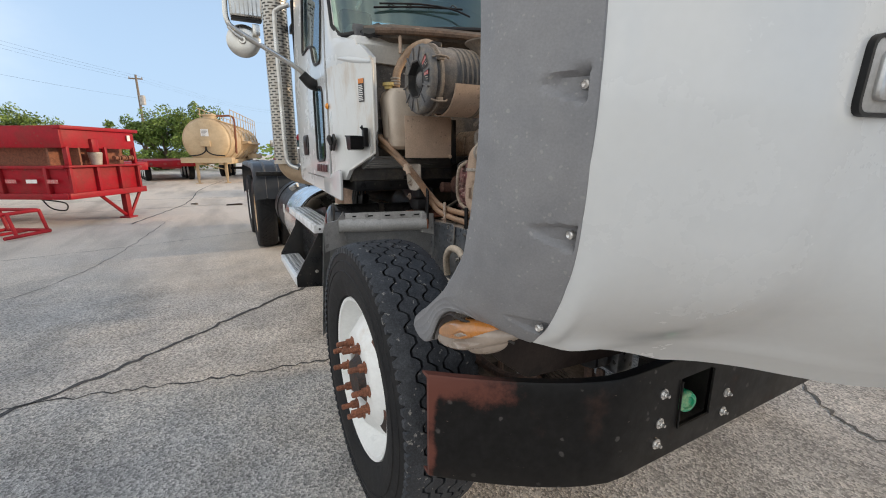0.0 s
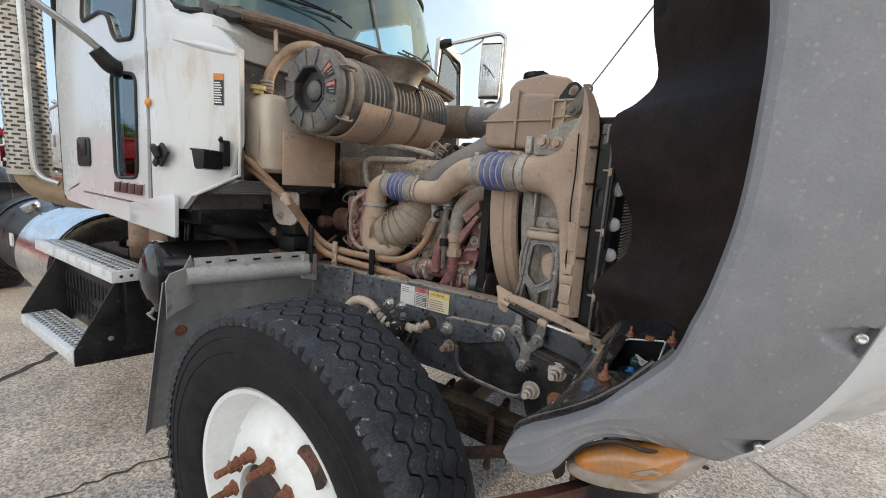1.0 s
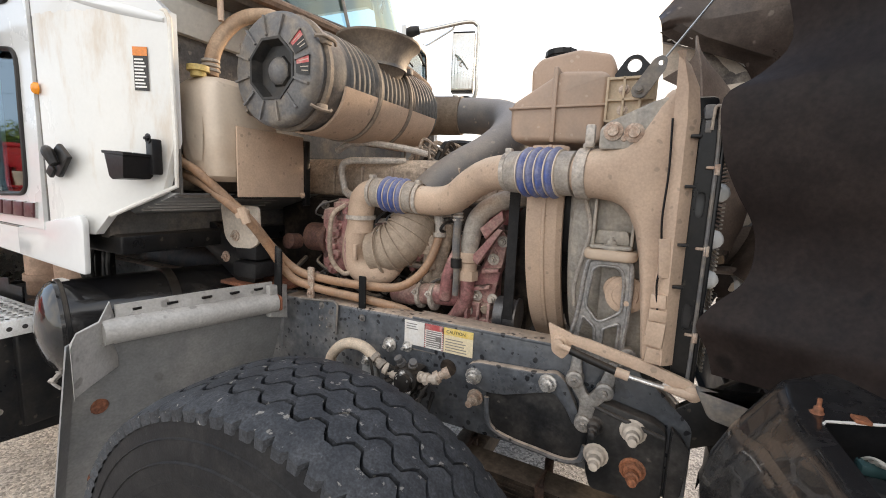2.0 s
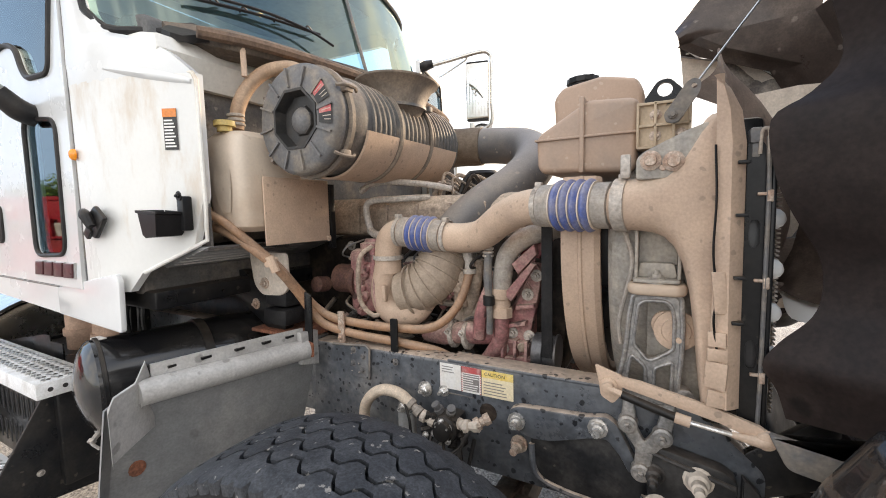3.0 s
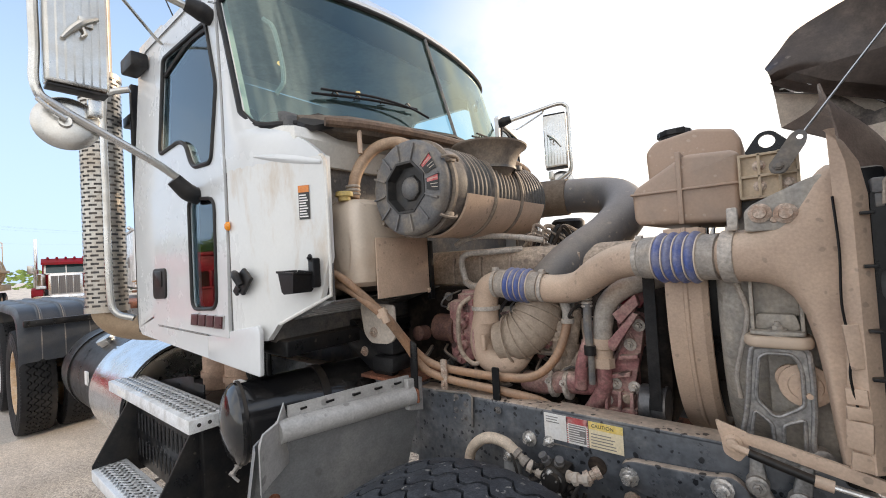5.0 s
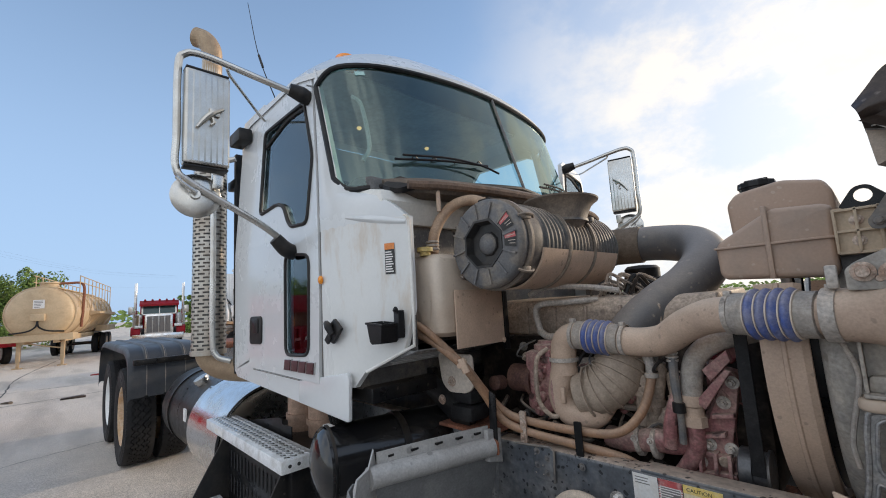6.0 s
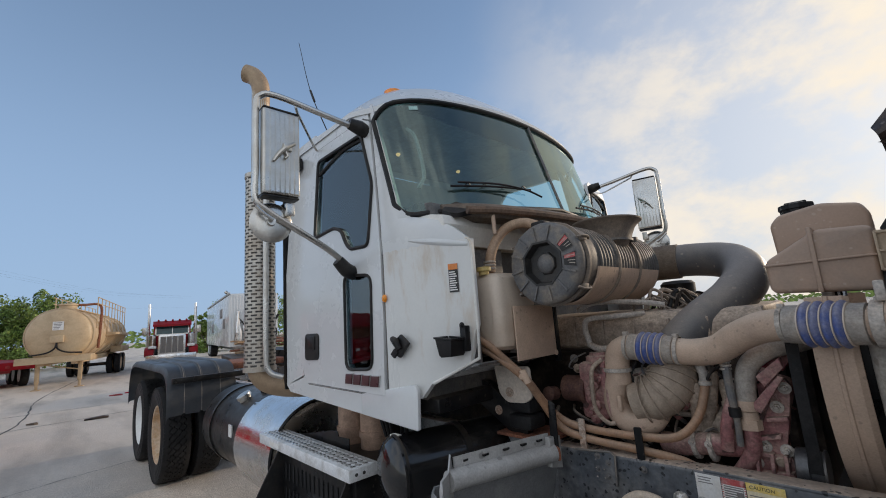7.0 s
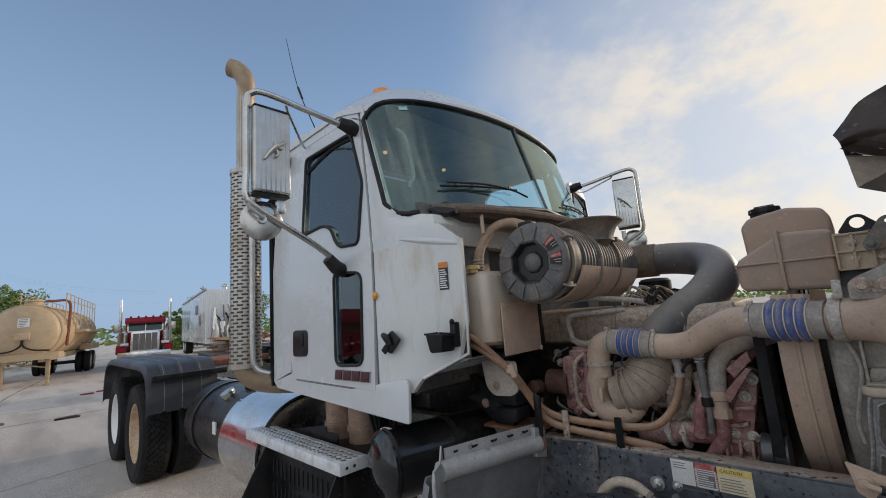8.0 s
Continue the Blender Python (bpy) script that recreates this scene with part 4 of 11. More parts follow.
# cab inside: dash, seats, wheel, headliner and two glowing amber discs
part("dashboard", prism(B(), rounded([(-1.12, 1.6), (-0.98, 1.95), (-0.98, 2.10), (-1.12, 2.13), (-1.36, 2.06), (-1.40, 1.85)], 0.03), "y", -0.76, 0.86, 0.01), M_SEAT, cab)
for yy in (-0.42, 0.55):
    bm = box(B(), (-2.05, yy - 0.25, 1.58), (-1.55, yy + 0.25, 1.72), 0.05)
    box(bm, (-2.12, yy - 0.25, 1.68), (-1.98, yy + 0.25, 2.30), 0.06)
    box(bm, (-2.13, yy - 0.13, 2.33), (-2.02, yy + 0.13, 2.50), 0.04)
    box(bm, (-1.95, yy - 0.18, 1.30), (-1.65, yy + 0.18, 1.58), 0.02)
    part("seat", bm, M_SEAT, cab, "dark high-backed cab seat")
ring = [(-1.50 + 0.10 * math.sin(a), 0.55 + 0.22 * math.cos(a), 2.10 + 0.20 * math.sin(a)) for a in [2 * math.pi * k / 20 for k in range(20)]]
part("steering_wheel", tube(tube(B(), ring, 0.013, 8, smooth=False, closed=True), [(-1.51, 0.33, 2.10), (-1.50, 0.55, 2.09), (-1.51, 0.77, 2.10)], 0.012, 8), M_PLASTIC, cab)
part("headliner", box(B(), (-2.29, -0.70, 2.80), (-1.40, 0.86, 2.81), 0.004), M_HEADLINER, cab)
for yy, xx, zz in ((-0.19, -1.95, 2.795), (0.45, -1.97, 2.795)):
    part("cab_glow", lathe(B(), (xx, yy, zz), (0.3, -0.2, -1), [(0, 0.017), (0.009, 0.013), (0.013, 0.002)], 14), M_CAB_GLOW, cab, "small glowing amber disc under the headliner")
part("grab_bar", tube(B(), [(-1.20, -0.71, 2.55), (-1.17, -0.68, 2.50), (-1.13, -0.67, 2.30), (-1.14, -0.70, 2.22)], 0.010, 8), M_HEADLINER, cab)
# roof beacon and aerial
bm = lathe(B(), (-1.46, -0.58, 2.872), (0, 0, 1), [(0, 0.07), (0.015, 0.07), (0.02, 0.062), (0.045, 0.055), (0.06, 0.03), (0.064, 0.004)], 20)
part("beacon", bm, M_AMBER, cab, "low amber roof lamp")
part("aerial", tube(B(), [(-1.84, -0.80, 2.74), (-1.945, -0.865, 3.06), (-2.03, -0.90, 3.44)], [0.004, 0.0028, 0.0018], 6), M_PLASTIC, cab, "thin whip aerial")
part("aerial_coil", tube(B(), [(-1.920, -0.852, 2.985), (-1.947, -0.866, 3.07)], 0.007, 8), M_PLASTIC, cab)
# cowl tray below the screen: dusty weatherstrip and black plastic end
bm = B()
rings = []
for k in range(27):
    y = -0.715 + 1.515 * k / 26
    p = screen(y, 2.10) - Vector((0, 0, 0.022))
    g = min(1.0, 0.22 + (y + 0.715) / 0.13)
    rings.append([p + Vector((0.012 + (q[0] - 0.012) * g, 0, q[1] if q[1] > 0 else q[1] * (0.35 + 0.65 * g))) for q in ((0.010, 0.008), (0.05, 0.014), (0.12, -0.006), (0.150, -0.032), (0.155, -0.055), (0.14, -0.075), (0.03, -0.075))])
loft(bm, rings)
part("cowl_tray", bm, M_TRAY, cab, "dust-caked cowl tray and weatherstrip")
bm = tube(B(), [screen(-0.70 + 1.5 * k / 12, 2.10) + Vector((0.155, 0, -0.066)) for k in range(13)], 0.018, 8)
part("weatherstrip", bm, mat("red_dust_rubber", (0.17, 0.11, 0.075), 0.85, second=(0.08, 0.06, 0.05), amount=0.7, scale=12, grain=0.2, bump=0.3), cab)
bm = loft(B(), [[(-0.935, -0.80, 2.012), (-0.888, -0.80, 1.998), (-0.884, -0.80, 2.008), (-0.93, -0.80, 2.028)],
               [(-0.95, -0.785, 2.004), (-0.868, -0.78, 1.982), (-0.860, -0.78, 2.000), (-0.94, -0.785, 2.044)],
               [(-0.96, -0.745, 2.002), (-0.848, -0.74, 1.990), (-0.838, -0.74, 2.012), (-0.94, -0.745, 2.066)],
               [(-0.96, -0.70, 2.015), (-0.830, -0.695, 2.002), (-0.820, -0.695, 2.03), (-0.94, -0.70, 2.085)]])
bmesh.ops.translate(bm, vec=(-0.015, 0.062, 0.026), verts=bm.verts[:])
part("cowl_end", bm, M_PLASTIC, cab, "black plastic cowl end cap")
part("cowl_cover", prism(B(), rounded([(-0.98, 2.080), (-0.77, 2.045), (-0.765, 2.058), (-0.975, 2.100)], 0.006), "y", -0.50, 0.16, 0.004), M_CLAY, cab)
# wipers
def wiper(y0, y1, zb):
    a, b = screen(y0, zb) + Vector((0.03, 0, 0)), screen(y1, zb + 0.035) + Vector((0.025, 0, 0))
    bm = tube(B(), [a, a * 0.5 + b * 0.5 + Vector((0.012, 0, 0.004)), b], 0.0055, 6)
    for k in (0.15, 0.35, 0.6, 0.85):
        q = a.lerp(b, k)
        tube(bm, [q + Vector((0.004, 0, -0.004)), q + Vector((0.012, 0.01, 0.016)), q + Vector((0.004, 0.04, 0.012))], 0.003, 6)
    tube(bm, [a.lerp(b, 0.05) + Vector((0.02, 0, 0.014)), a.lerp(b, 0.5) + Vector((0.03, 0, 0.012)), a.lerp(b, 0.85) + Vector((0.035, 0, -0.012)), a.lerp(b, 1.02) + Vector((0.05, 0.01, -0.05))], 0.005, 6)
    part("wiper", bm, M_PLASTIC, cab, "black windscreen wiper at rest")
wiper(-0.66, -0.16, 2.185)
wiper(0.25, 0.72, 2.17)
# warning label on the cowl, filled with unreadable print
def cowl_label():
    def q(x, z):
        u = (x + 1.225) / 0.43
        return (x, -0.872 + 0.115 * u * u + 0.02 * u - 0.003, z)
    def patch(nm, x0, x1, z0, z1, m, off=0.0):
        bm = B()
        bm.faces.new([bm.verts.new((p[0], p[1] - off, p[2])) for p in (q(x0, z0), q(x1, z0), q(x1, z1), q(x0, z1))])
        part(nm, bm, m, cab)
    patch("warning_label", -0.884, -0.847, 1.685, 1.802, M_INK, 0.0)
    patch("label_head", -0.884, -0.847, 1.778, 1.802, M_ORANGE_INK, 0.0012)
    for k in range(9):
        patch("label_line", -0.881, -0.856 + 0.003 * (k % 3) - 0.002, 1.766 - k * 0.0092, 1.7705 - k * 0.0092, M_LABEL, 0.0012)
cowl_label()
# raised badge drawn as plain bars
for k in range(4):
    x = -1.575 + k * 0.076
    part("badge_back", prism(B(), [(x - 0.004, 1.296), (x + 0.064, 1.298), (x + 0.074, 1.350), (x + 0.006, 1.348)], "y", -0.886, -0.878, 0.001), M_ALU, cab, "bright edge of a badge block")
    part("badge_block", prism(B(), [(x - 0.001, 1.2985), (x + 0.061, 1.3005), (x + 0.070, 1.3475), (x + 0.009, 1.3455)], "y", -0.892, -0.884, 0.003), M_MAROON, cab, "dark maroon slanted badge block")
# black cup-shaped catch at the cowl's front
def cup_ring(x0, x1, z0, z1, q):
    return [(x0 + q, -0.862 + q, z0), (x1 - q, -0.862 + q, z1), (x1 - q, -0.786 - q, z1), (x0 + q, -0.786 - q, z0)]
bm = loft(B(), [cup_ring(-0.888, -0.825, 1.433, 1.437, 0.004), cup_ring(-0.891, -0.823, 1.442, 1.446, 0.0), cup_ring(-0.909, -0.818, 1.503, 1.497, 0.0), cup_ring(-0.913, -0.814, 1.505, 1.499, -0.003), cup_ring(-0.913, -0.814, 1.512, 1.505, -0.003), cup_ring(-0.912, -0.815, 1.512, 1.505, 0.006), cup_ring(-0.890, -0.824, 1.446, 1.450, 0.006)])
part("hood_catch", bm, M_PLASTIC, cab, "black open-topped plastic hood catch cup")
bm = B()
box(bm, (-0.838, -0.795, 1.45), (-0.806, -0.765, 1.55), 0.006)
bolt(bm, (-0.82, -0.795, 1.55), (0, -1, 0), 0.008, 0.006)
part("catch_bracket", bm, M_PLASTIC, cab)


# ---- mirrors ----
def mirror(s):
    name = "mirror"
    ob = part(name, lean(tube(B(), [(-1.465, -0.885, 1.845), (-1.468, -1.02, 1.95), (-1.466, -1.30, 2.10), (-1.465, -1.36, 2.16), (-1.465, -1.36, 2.30), (-1.465, -1.36, 2.58), (-1.46, -1.34, 2.645), (-1.44, -1.27, 2.655), (-1.39, -1.05, 2.60), (-1.365, -0.88, 2.565)], 0.0145, 10), s, 9, swing=True), M_SATIN, truck, "stainless loop mirror bracket with a tall mirror")
    part("mirror_head", lean(box(B(), (-1.49, -1.342, 2.175), (-1.425, -1.172, 2.578), 0.010), s, 9, swing=True), M_SATIN, ob, "brushed stainless mirror back")
    bm = B()
    for k in range(7):
        yy = -1.331 + k * 0.0222
        box(bm, (-1.4255, yy, 2.188), (-1.4240, yy + 0.0165, 2.565))
    part("mirror_rib", lean(bm, s, 9, swing=True), M_SATIN, ob)
    part("mirror_pane", lean(box(B(), (-1.496, -1.336, 2.183), (-1.49, -1.178, 2.57)), s, 9, swing=True), M_MIRROR, ob)
    pieces("mirror_gasket", lean(box(box(B(), (-1.49, -1.338, 2.579), (-1.43, -1.176, 2.589), 0.003), (-1.49, -1.338, 2.163), (-1.43, -1.176, 2.173), 0.003), s, 9, swing=True), M_PLASTIC, ob)
    bm = lathe(B(), (-1.50, -1.28, 2.06), (1, -0.15, 0), [(0, 0.090), (0.006, 0.092), (0.010, 0.088), (0.017, 0.065), (0.020, 0.03), (0.021, 0.004)], 32)
    part("spot_mirror", lean(bm, s, 9, swing=True), M_SATIN, ob, "round dished spot mirror")
    bm = lathe(B(), (-1.480, -1.287, 2.06), (1, -0.15, 0), [(0, 0.02), (0.02, 0.018)], 14)
    tube(bm, [(-1.44, -1.29, 2.06), (-1.45, -1.33, 2.09), (-1.46, -1.358, 2.12)], 0.008, 8)
    box(bm, (-1.47, -1.23, 2.09), (-1.45, -1.19, 2.15), 0.003)
    pieces("spot_clamp", lean(bm, s, 9, swing=True), M_SATIN, ob)
    bm = tube(B(), [(-1.478, -0.872, 1.838), (-1.478, -0.915, 1.853), (-1.478, -0.965, 1.90)], [0.036, 0.037, 0.030], 12)
    part("bracket_boot", lean(bm, s, 9, swing=True), M_PLASTIC, ob, "black rubber bracket boot")
    bm = tube(B(), [(-1.362, -0.838, 2.56), (-1.368, -0.88, 2.575), (-1.376, -0.935, 2.588)], [0.032, 0.038, 0.028], 12)
    part("bracket_boot", lean(bm, s, 9, swing=True), M_PLASTIC, ob, "black rubber bracket boot")
    part("stay", lean(tube(B(), [(-1.45, -1.18, 2.635), (-1.47, -1.165, 2.62), (-1.87, -0.885, 2.655), (-1.93, -0.84, 2.665)], 0.007, 8, smooth=False), s, 9, swing=True), M_SATIN, ob)
    bm = box(B(), (-1.424, -1.255, 2.385), (-1.412, -1.215, 2.42), 0.004)
    tube(bm, [(-1.415, -1.298, 2.325), (-1.412, -1.275, 2.36), (-1.408, -1.245, 2.395), (-1.412, -1.205, 2.425)], [0.006, 0.010, 0.012, 0.009], 8)
    tube(bm, [(-1.414, -1.25, 2.39), (-1.412, -1.238, 2.36), (-1.414, -1.248, 2.345)], 0.006, 8)
    part("mirror_ornament", lean(bm, s, 9, swing=True), M_SATIN, ob, "small cast chrome ornament")
sides(mirror)

# ---- engine bay ----
ax, az = -0.553, 1.765
ac = part("air_cleaner", lathe(B(), (ax, -0.565, az), (0, 1, 0), [(0, 0.148), (0.01, 0.153), (0.10, 0.153), (0.70, 0.153), (0.73, 0.135), (0.74, 0.10)], 48), M_DUSTY_BLACK, truck, "black dusty cylindrical air cleaner lying across the bay")
bm = B()
for k in range(22):
    s = 0.13 + k * 0.0265
    lathe(bm, (ax, -0.565 + s, az), (0, 1, 0), [(0, 0.152), (0.004, 0.160), (0.012, 0.160), (0.016, 0.152)], 48, caps=False)
pieces("canister_rib", bm, M_DUSTY_BLACK, ac)
# lower half wrapped by a dusty mounting cradle in bands
bm = B()
for y0, y1, r in ((-0.47, -0.30, 0.165), (-0.285, -0.10, 0.165), (-0.085, 0.12, 0.164)):
    rings = []
    for y in (y0, y0 + 0.004, y1 - 0.004, y1):
        rr = r if y in (y0 + 0.004, y1 - 0.004) else r - 0.006
        rings.append([(ax + rr * math.cos(a), y, az + rr * math.sin(a)) for a in [radians(-172 + 162 * j / 24) for j in range(25)]])
    loft(bm, rings, closed=False)
pieces("cradle", bm, M_DUSTY_TAN, ac, "tan dust-coated lower shell")
pieces("band", lathe(lathe(B(), (ax, -0.295, az), (0, 1, 0), [(0, 0.160), (0.002, 0.169), (0.012, 0.169), (0.014, 0.160)], 48, False), (ax, -0.095, az), (0, 1, 0), [(0, 0.160), (0.002, 0.168), (0.012, 0.168), (0.014, 0.160)], 48, False), M_FUNNEL, ac)
# end cap: flange, ribs and a recessed hub
cap = part("end_cap", lathe(B(), (ax, -0.56, az), (0, -1, 0), [(0, 0.150), (0.002, 0.160), (0.02, 0.161), (0.032, 0.155), (0.038, 0.145), (0.041, 0.086), (0.030, 0.084), (0.006, 0.082), (0.004, 0.05)], 48, True), M_CAP, ac, "dusty grey-black ribbed end cap with a sunken hub")
bm = B()
for k in range(12):
    a = 2 * math.pi * (k + 0.35) / 12
    u, w = Vector((math.cos(a), 0, math.sin(a))), Vector((-math.sin(a), 0, math.cos(a)))
    o = Vector((ax, -0.60, az))
    pts = [o + u * 0.093 + w * 0.003, o + u * 0.148 + w * 0.003, o + u * 0.148 - w * 0.003, o + u * 0.093 - w * 0.003]
    top = [p + Vector((0, -0.007, 0)) for p in pts]
    loft(bm, [pts, top])
pieces("cap_rib", bm, M_CAP, ac)
# sunken eight-sided middle; near-black put in for the shade of the recess
bm = B()
loft(bm, [[(ax + r * math.cos(math.pi * (k + 0.5) / 4), yy, az + r * math.sin(math.pi * (k + 0.5) / 4)) for k in range(8)]
          for r, yy in ((0.092, -0.599), (0.092, -0.6045), (0.084, -0.6045), (0.076, -0.572), (0.046, -0.570), (0.042, -0.578), (0.030, -0.580), (0.026, -0.574), (0.004, -0.574))], caps=False)
bmesh.ops.recalc_face_normals(bm, faces=bm.faces[:])
part("cap_hub", bm, M_CAP_DARK, ac, "sunken eight-sided hub, darkened for the shade in it")
part("hub_dome", lathe(B(), (ax, -0.572, az), (0, -1, 0), [(0, 0.040), (0.006, 0.038), (0.014, 0.030), (0.020, 0.016), (0.022, 0.002)], 24), M_CAP, ac, "dusty grey dome in the hub")
def cap_patch(a0, a1, r0, r1, yy):
    """A flat sector on the face of the end cap."""
    return [(ax + r * math.cos(radians(aa)), yy, az + r * math.sin(radians(aa))) for r, aa in ((r0, a0), (r1, a0), (r1, a1), (r0, a1))]
for nm, m, yy, sectors in (("label_field", M_CAP_DARK, -0.6032, ((18.5, 40.0, 0.097, 0.146), (-11.5, 9.5, 0.097, 0.146))), ("cap_label", M_RED_INK, -0.6040, ((32.0, 39.5, 0.099, 0.144), (2.0, 9.0, 0.099, 0.144)))):
    for q in sectors:
        bm = B()
        bm.faces.new([bm.verts.new(p) for p in cap_patch(*q, yy)])
        part(nm, bm, m, ac, "red warning strip with unreadable print" if m is M_RED_INK else "")
bm = B()
for a0, r0, r1 in ((35.7, 0.106, 0.138), (5.5, 0.106, 0.140), (27.0, 0.115, 0.142), (22.5, 0.120, 0.142), (-2.5, 0.112, 0.142), (-7.0, 0.118, 0.142)):
    u, w = Vector((math.cos(radians(a0)), 0, math.sin(radians(a0)))), Vector((-math.sin(radians(a0)), 0, math.cos(radians(a0))))
    o = Vector((ax, -0.6046, az))
    bm.faces.new([bm.verts.new(o + u * r + w * q) for r, q in ((r0, -0.0011), (r1, -0.0011), (r1, 0.0011), (r0, 0.0011))])
part("label_print", bm, M_PALE_DUST, ac)
bm = lathe(B(), (ax, -0.545, az), (0, 1, 0), [(0, 0.155), (0.002, 0.167), (0.016, 0.167), (0.018, 0.155)], 48, False)
for a in (28, -38, 150, -140):
    u = Vector((math.cos(radians(a)), 0, math.sin(radians(a))))
    o = Vector((ax, -0.55, az)) + u * 0.166
    tube(bm, [o + Vector((0, -0.035, 0)), o + u * 0.012 + Vector((0, -0.01, 0)), o + u * 0.012 + Vector((0, 0.03, 0)), o + Vector((0, 0.05, 0))], 0.005, 6)
    box(bm, o + Vector((-0.01, -0.005, -0.01)), o + Vector((0.01, 0.025, 0.01)), 0.002)
part("clamp_ring", bm, M_FUNNEL, ac, "steel clamp ring with spring clips")
# intake funnel on top, rubber bellows and neck
fo = (-0.472, -0.188, 1.872)
bm = B()
rings = []
for h, rx, ry, dx, dy in ((-0.13, 0.020, 0.020, -0.01, 0.02), (-0.10, 0.035, 0.04, -0.012, 0.018), (-0.03, 0.075, 0.088, -0.004, 0.006), (-0.012, 0.086, 0.102, 0, 0), (-0.008, 0.092, 0.108, 0, 0), (0.0, 0.093, 0.110, 0, 0), (0.02, 0.098, 0.118, 0, 0), (0.05, 0.112, 0.134, 0, 0), (0.066, 0.128, 0.152, 0, 0), (0.074, 0.140, 0.166, 0, 0), (0.080, 0.142, 0.168, 0, 0), (0.080, 0.134, 0.160, 0, 0), (0.05, 0.105, 0.125, 0, 0), (0.0, 0.08, 0.095, 0, 0), (-0.03, 0.05, 0.06, 0, 0)):
    rings.append([(fo[0] + dx + rx * math.cos(a), fo[1] + dy + ry * math.sin(a), fo[2] + h) for a in [2 * math.pi * j / 40 for j in range(40)]])
loft(bm, rings, caps=False)
part("intake_funnel", bm, M_FUNNEL, ac, "dust-browned black rubber intake funnel")
bm = lathe(B(), (fo[0], fo[1], fo[2] - 0.016), (0, 0, 1), [(0, 0.094), (0.001, 0.098), (0.010, 0.098), (0.011, 0.094)], 36, False)
for v in bm.verts:
    v.co.y = fo[1] + (v.co.y - fo[1]) * 1.15
box(bm, (-0.407, -0.123, 1.857), (-0.380, -0.098, 1.877), 0.003)
part("funnel_clamp", bm, M_CAP, ac)
part("neck", lathe(B(), (-0.55, -0.18, 1.79), (0.12, 0.04, 0.3), [(0, 0.06), (0.05, 0.062), (0.08, 0.055), (0.085, 0.06), (0.10, 0.06)], 24), M_DUSTY_TAN, ac)
bm = box(B(), (-0.68, -0.50, 1.885), (-0.575, -0.41, 1.932), 0.010)
box(bm, (-0.665, -0.49, 1.928), (-0.60, -0.43, 1.962), 0.008)
part("top_port", bm, M_PLASTIC, ac)

# rubber duct from the air cleaner round to the turbo
duct = part("intake_duct", tube(B(), [(-0.55, 0.14, 1.765), (-0.54, 0.24, 1.775), (-0.44, 0.31, 1.785), (-0.28, 0.33, 1.78), (-0.13, 0.27, 1.745), (-0.065, 0.15, 1.67), (-0.10, 0.03, 1.585), (-0.19, -0.08, 1.505), (-0.26, -0.16, 1.42), (-0.275, -0.20, 1.35)], [0.09, 0.086, 0.08, 0.08, 0.082, 0.084, 0.08, 0.076, 0.074, 0.072], 24, 8), M_DUCT, truck, "grey-black rubber intake duct with a U bend")
part("duct_cuff", tube(B(), [(-0.552, 0.12, 1.763), (-0.55, 0.16, 1.767), (-0.545, 0.215, 1.773), (-0.52, 0.262, 1.779), (-0.47, 0.300, 1.784), (-0.40, 0.318, 1.784), (-0.36, 0.323, 1.783)], [0.100, 0.097, 0.093, 0.090, 0.087, 0.087, 0.086], 24, 6), M_ELBOW, duct, "tan dusty rubber cuff")
part("duct_cuff", tube(B(), [(-0.552, 0.12, 1.763), (-0.55, 0.16, 1.767), (-0.545, 0.215, 1.773), (-0.52, 0.262, 1.779), (-0.47, 0.300, 1.784), (-0.40, 0.318, 1.784), (-0.36, 0.323, 1.783)], [0.100, 0.097, 0.093, 0.090, 0.087, 0.087, 0.086], 24, 6), M_ELBOW, duct, "tan dusty rubber cuff")
bm = B()
for k in range(3):
    lathe(bm, (-0.55, 0.145 + k * 0.022, 1.765 + k * 0.002), (0.02, 1, 0.05), [(0, 0.085), (0.004, 0.099), (0.014, 0.099), (0.018, 0.085)], 28, False)
pieces("collar", bm, M_DUSTY_TAN, duct)
# ribbed inlet elbow on the compressor
pathe = curve_pts([(-0.268, -0.21, 1.38), (-0.268, -0.235, 1.335), (-0.285, -0.27, 1.275), (-0.33, -0.295, 1.235), (-0.40, -0.305, 1.215)], 5)
el = part("inlet_elbow", tube(B(), [tuple(p) for p in pathe], [0.078] * 6 + [0.082] * 5 + [0.080] * 6 + [0.07] * 4, 22, 1, smooth=False), M_ELBOW, duct, "dusty ribbed inlet elbow")
bm = B()
for k in range(3, len(pathe) - 2, 2):
    t = pathe[k + 1] - pathe[k - 1]
    lathe(bm, pathe[k] - t.normalized() * 0.003, t, [(0, 0.080), (0.001, 0.088), (0.006, 0.088), (0.007, 0.080)], 22, False)
pieces("elbow_rib", bm, M_ELBOW, duct)

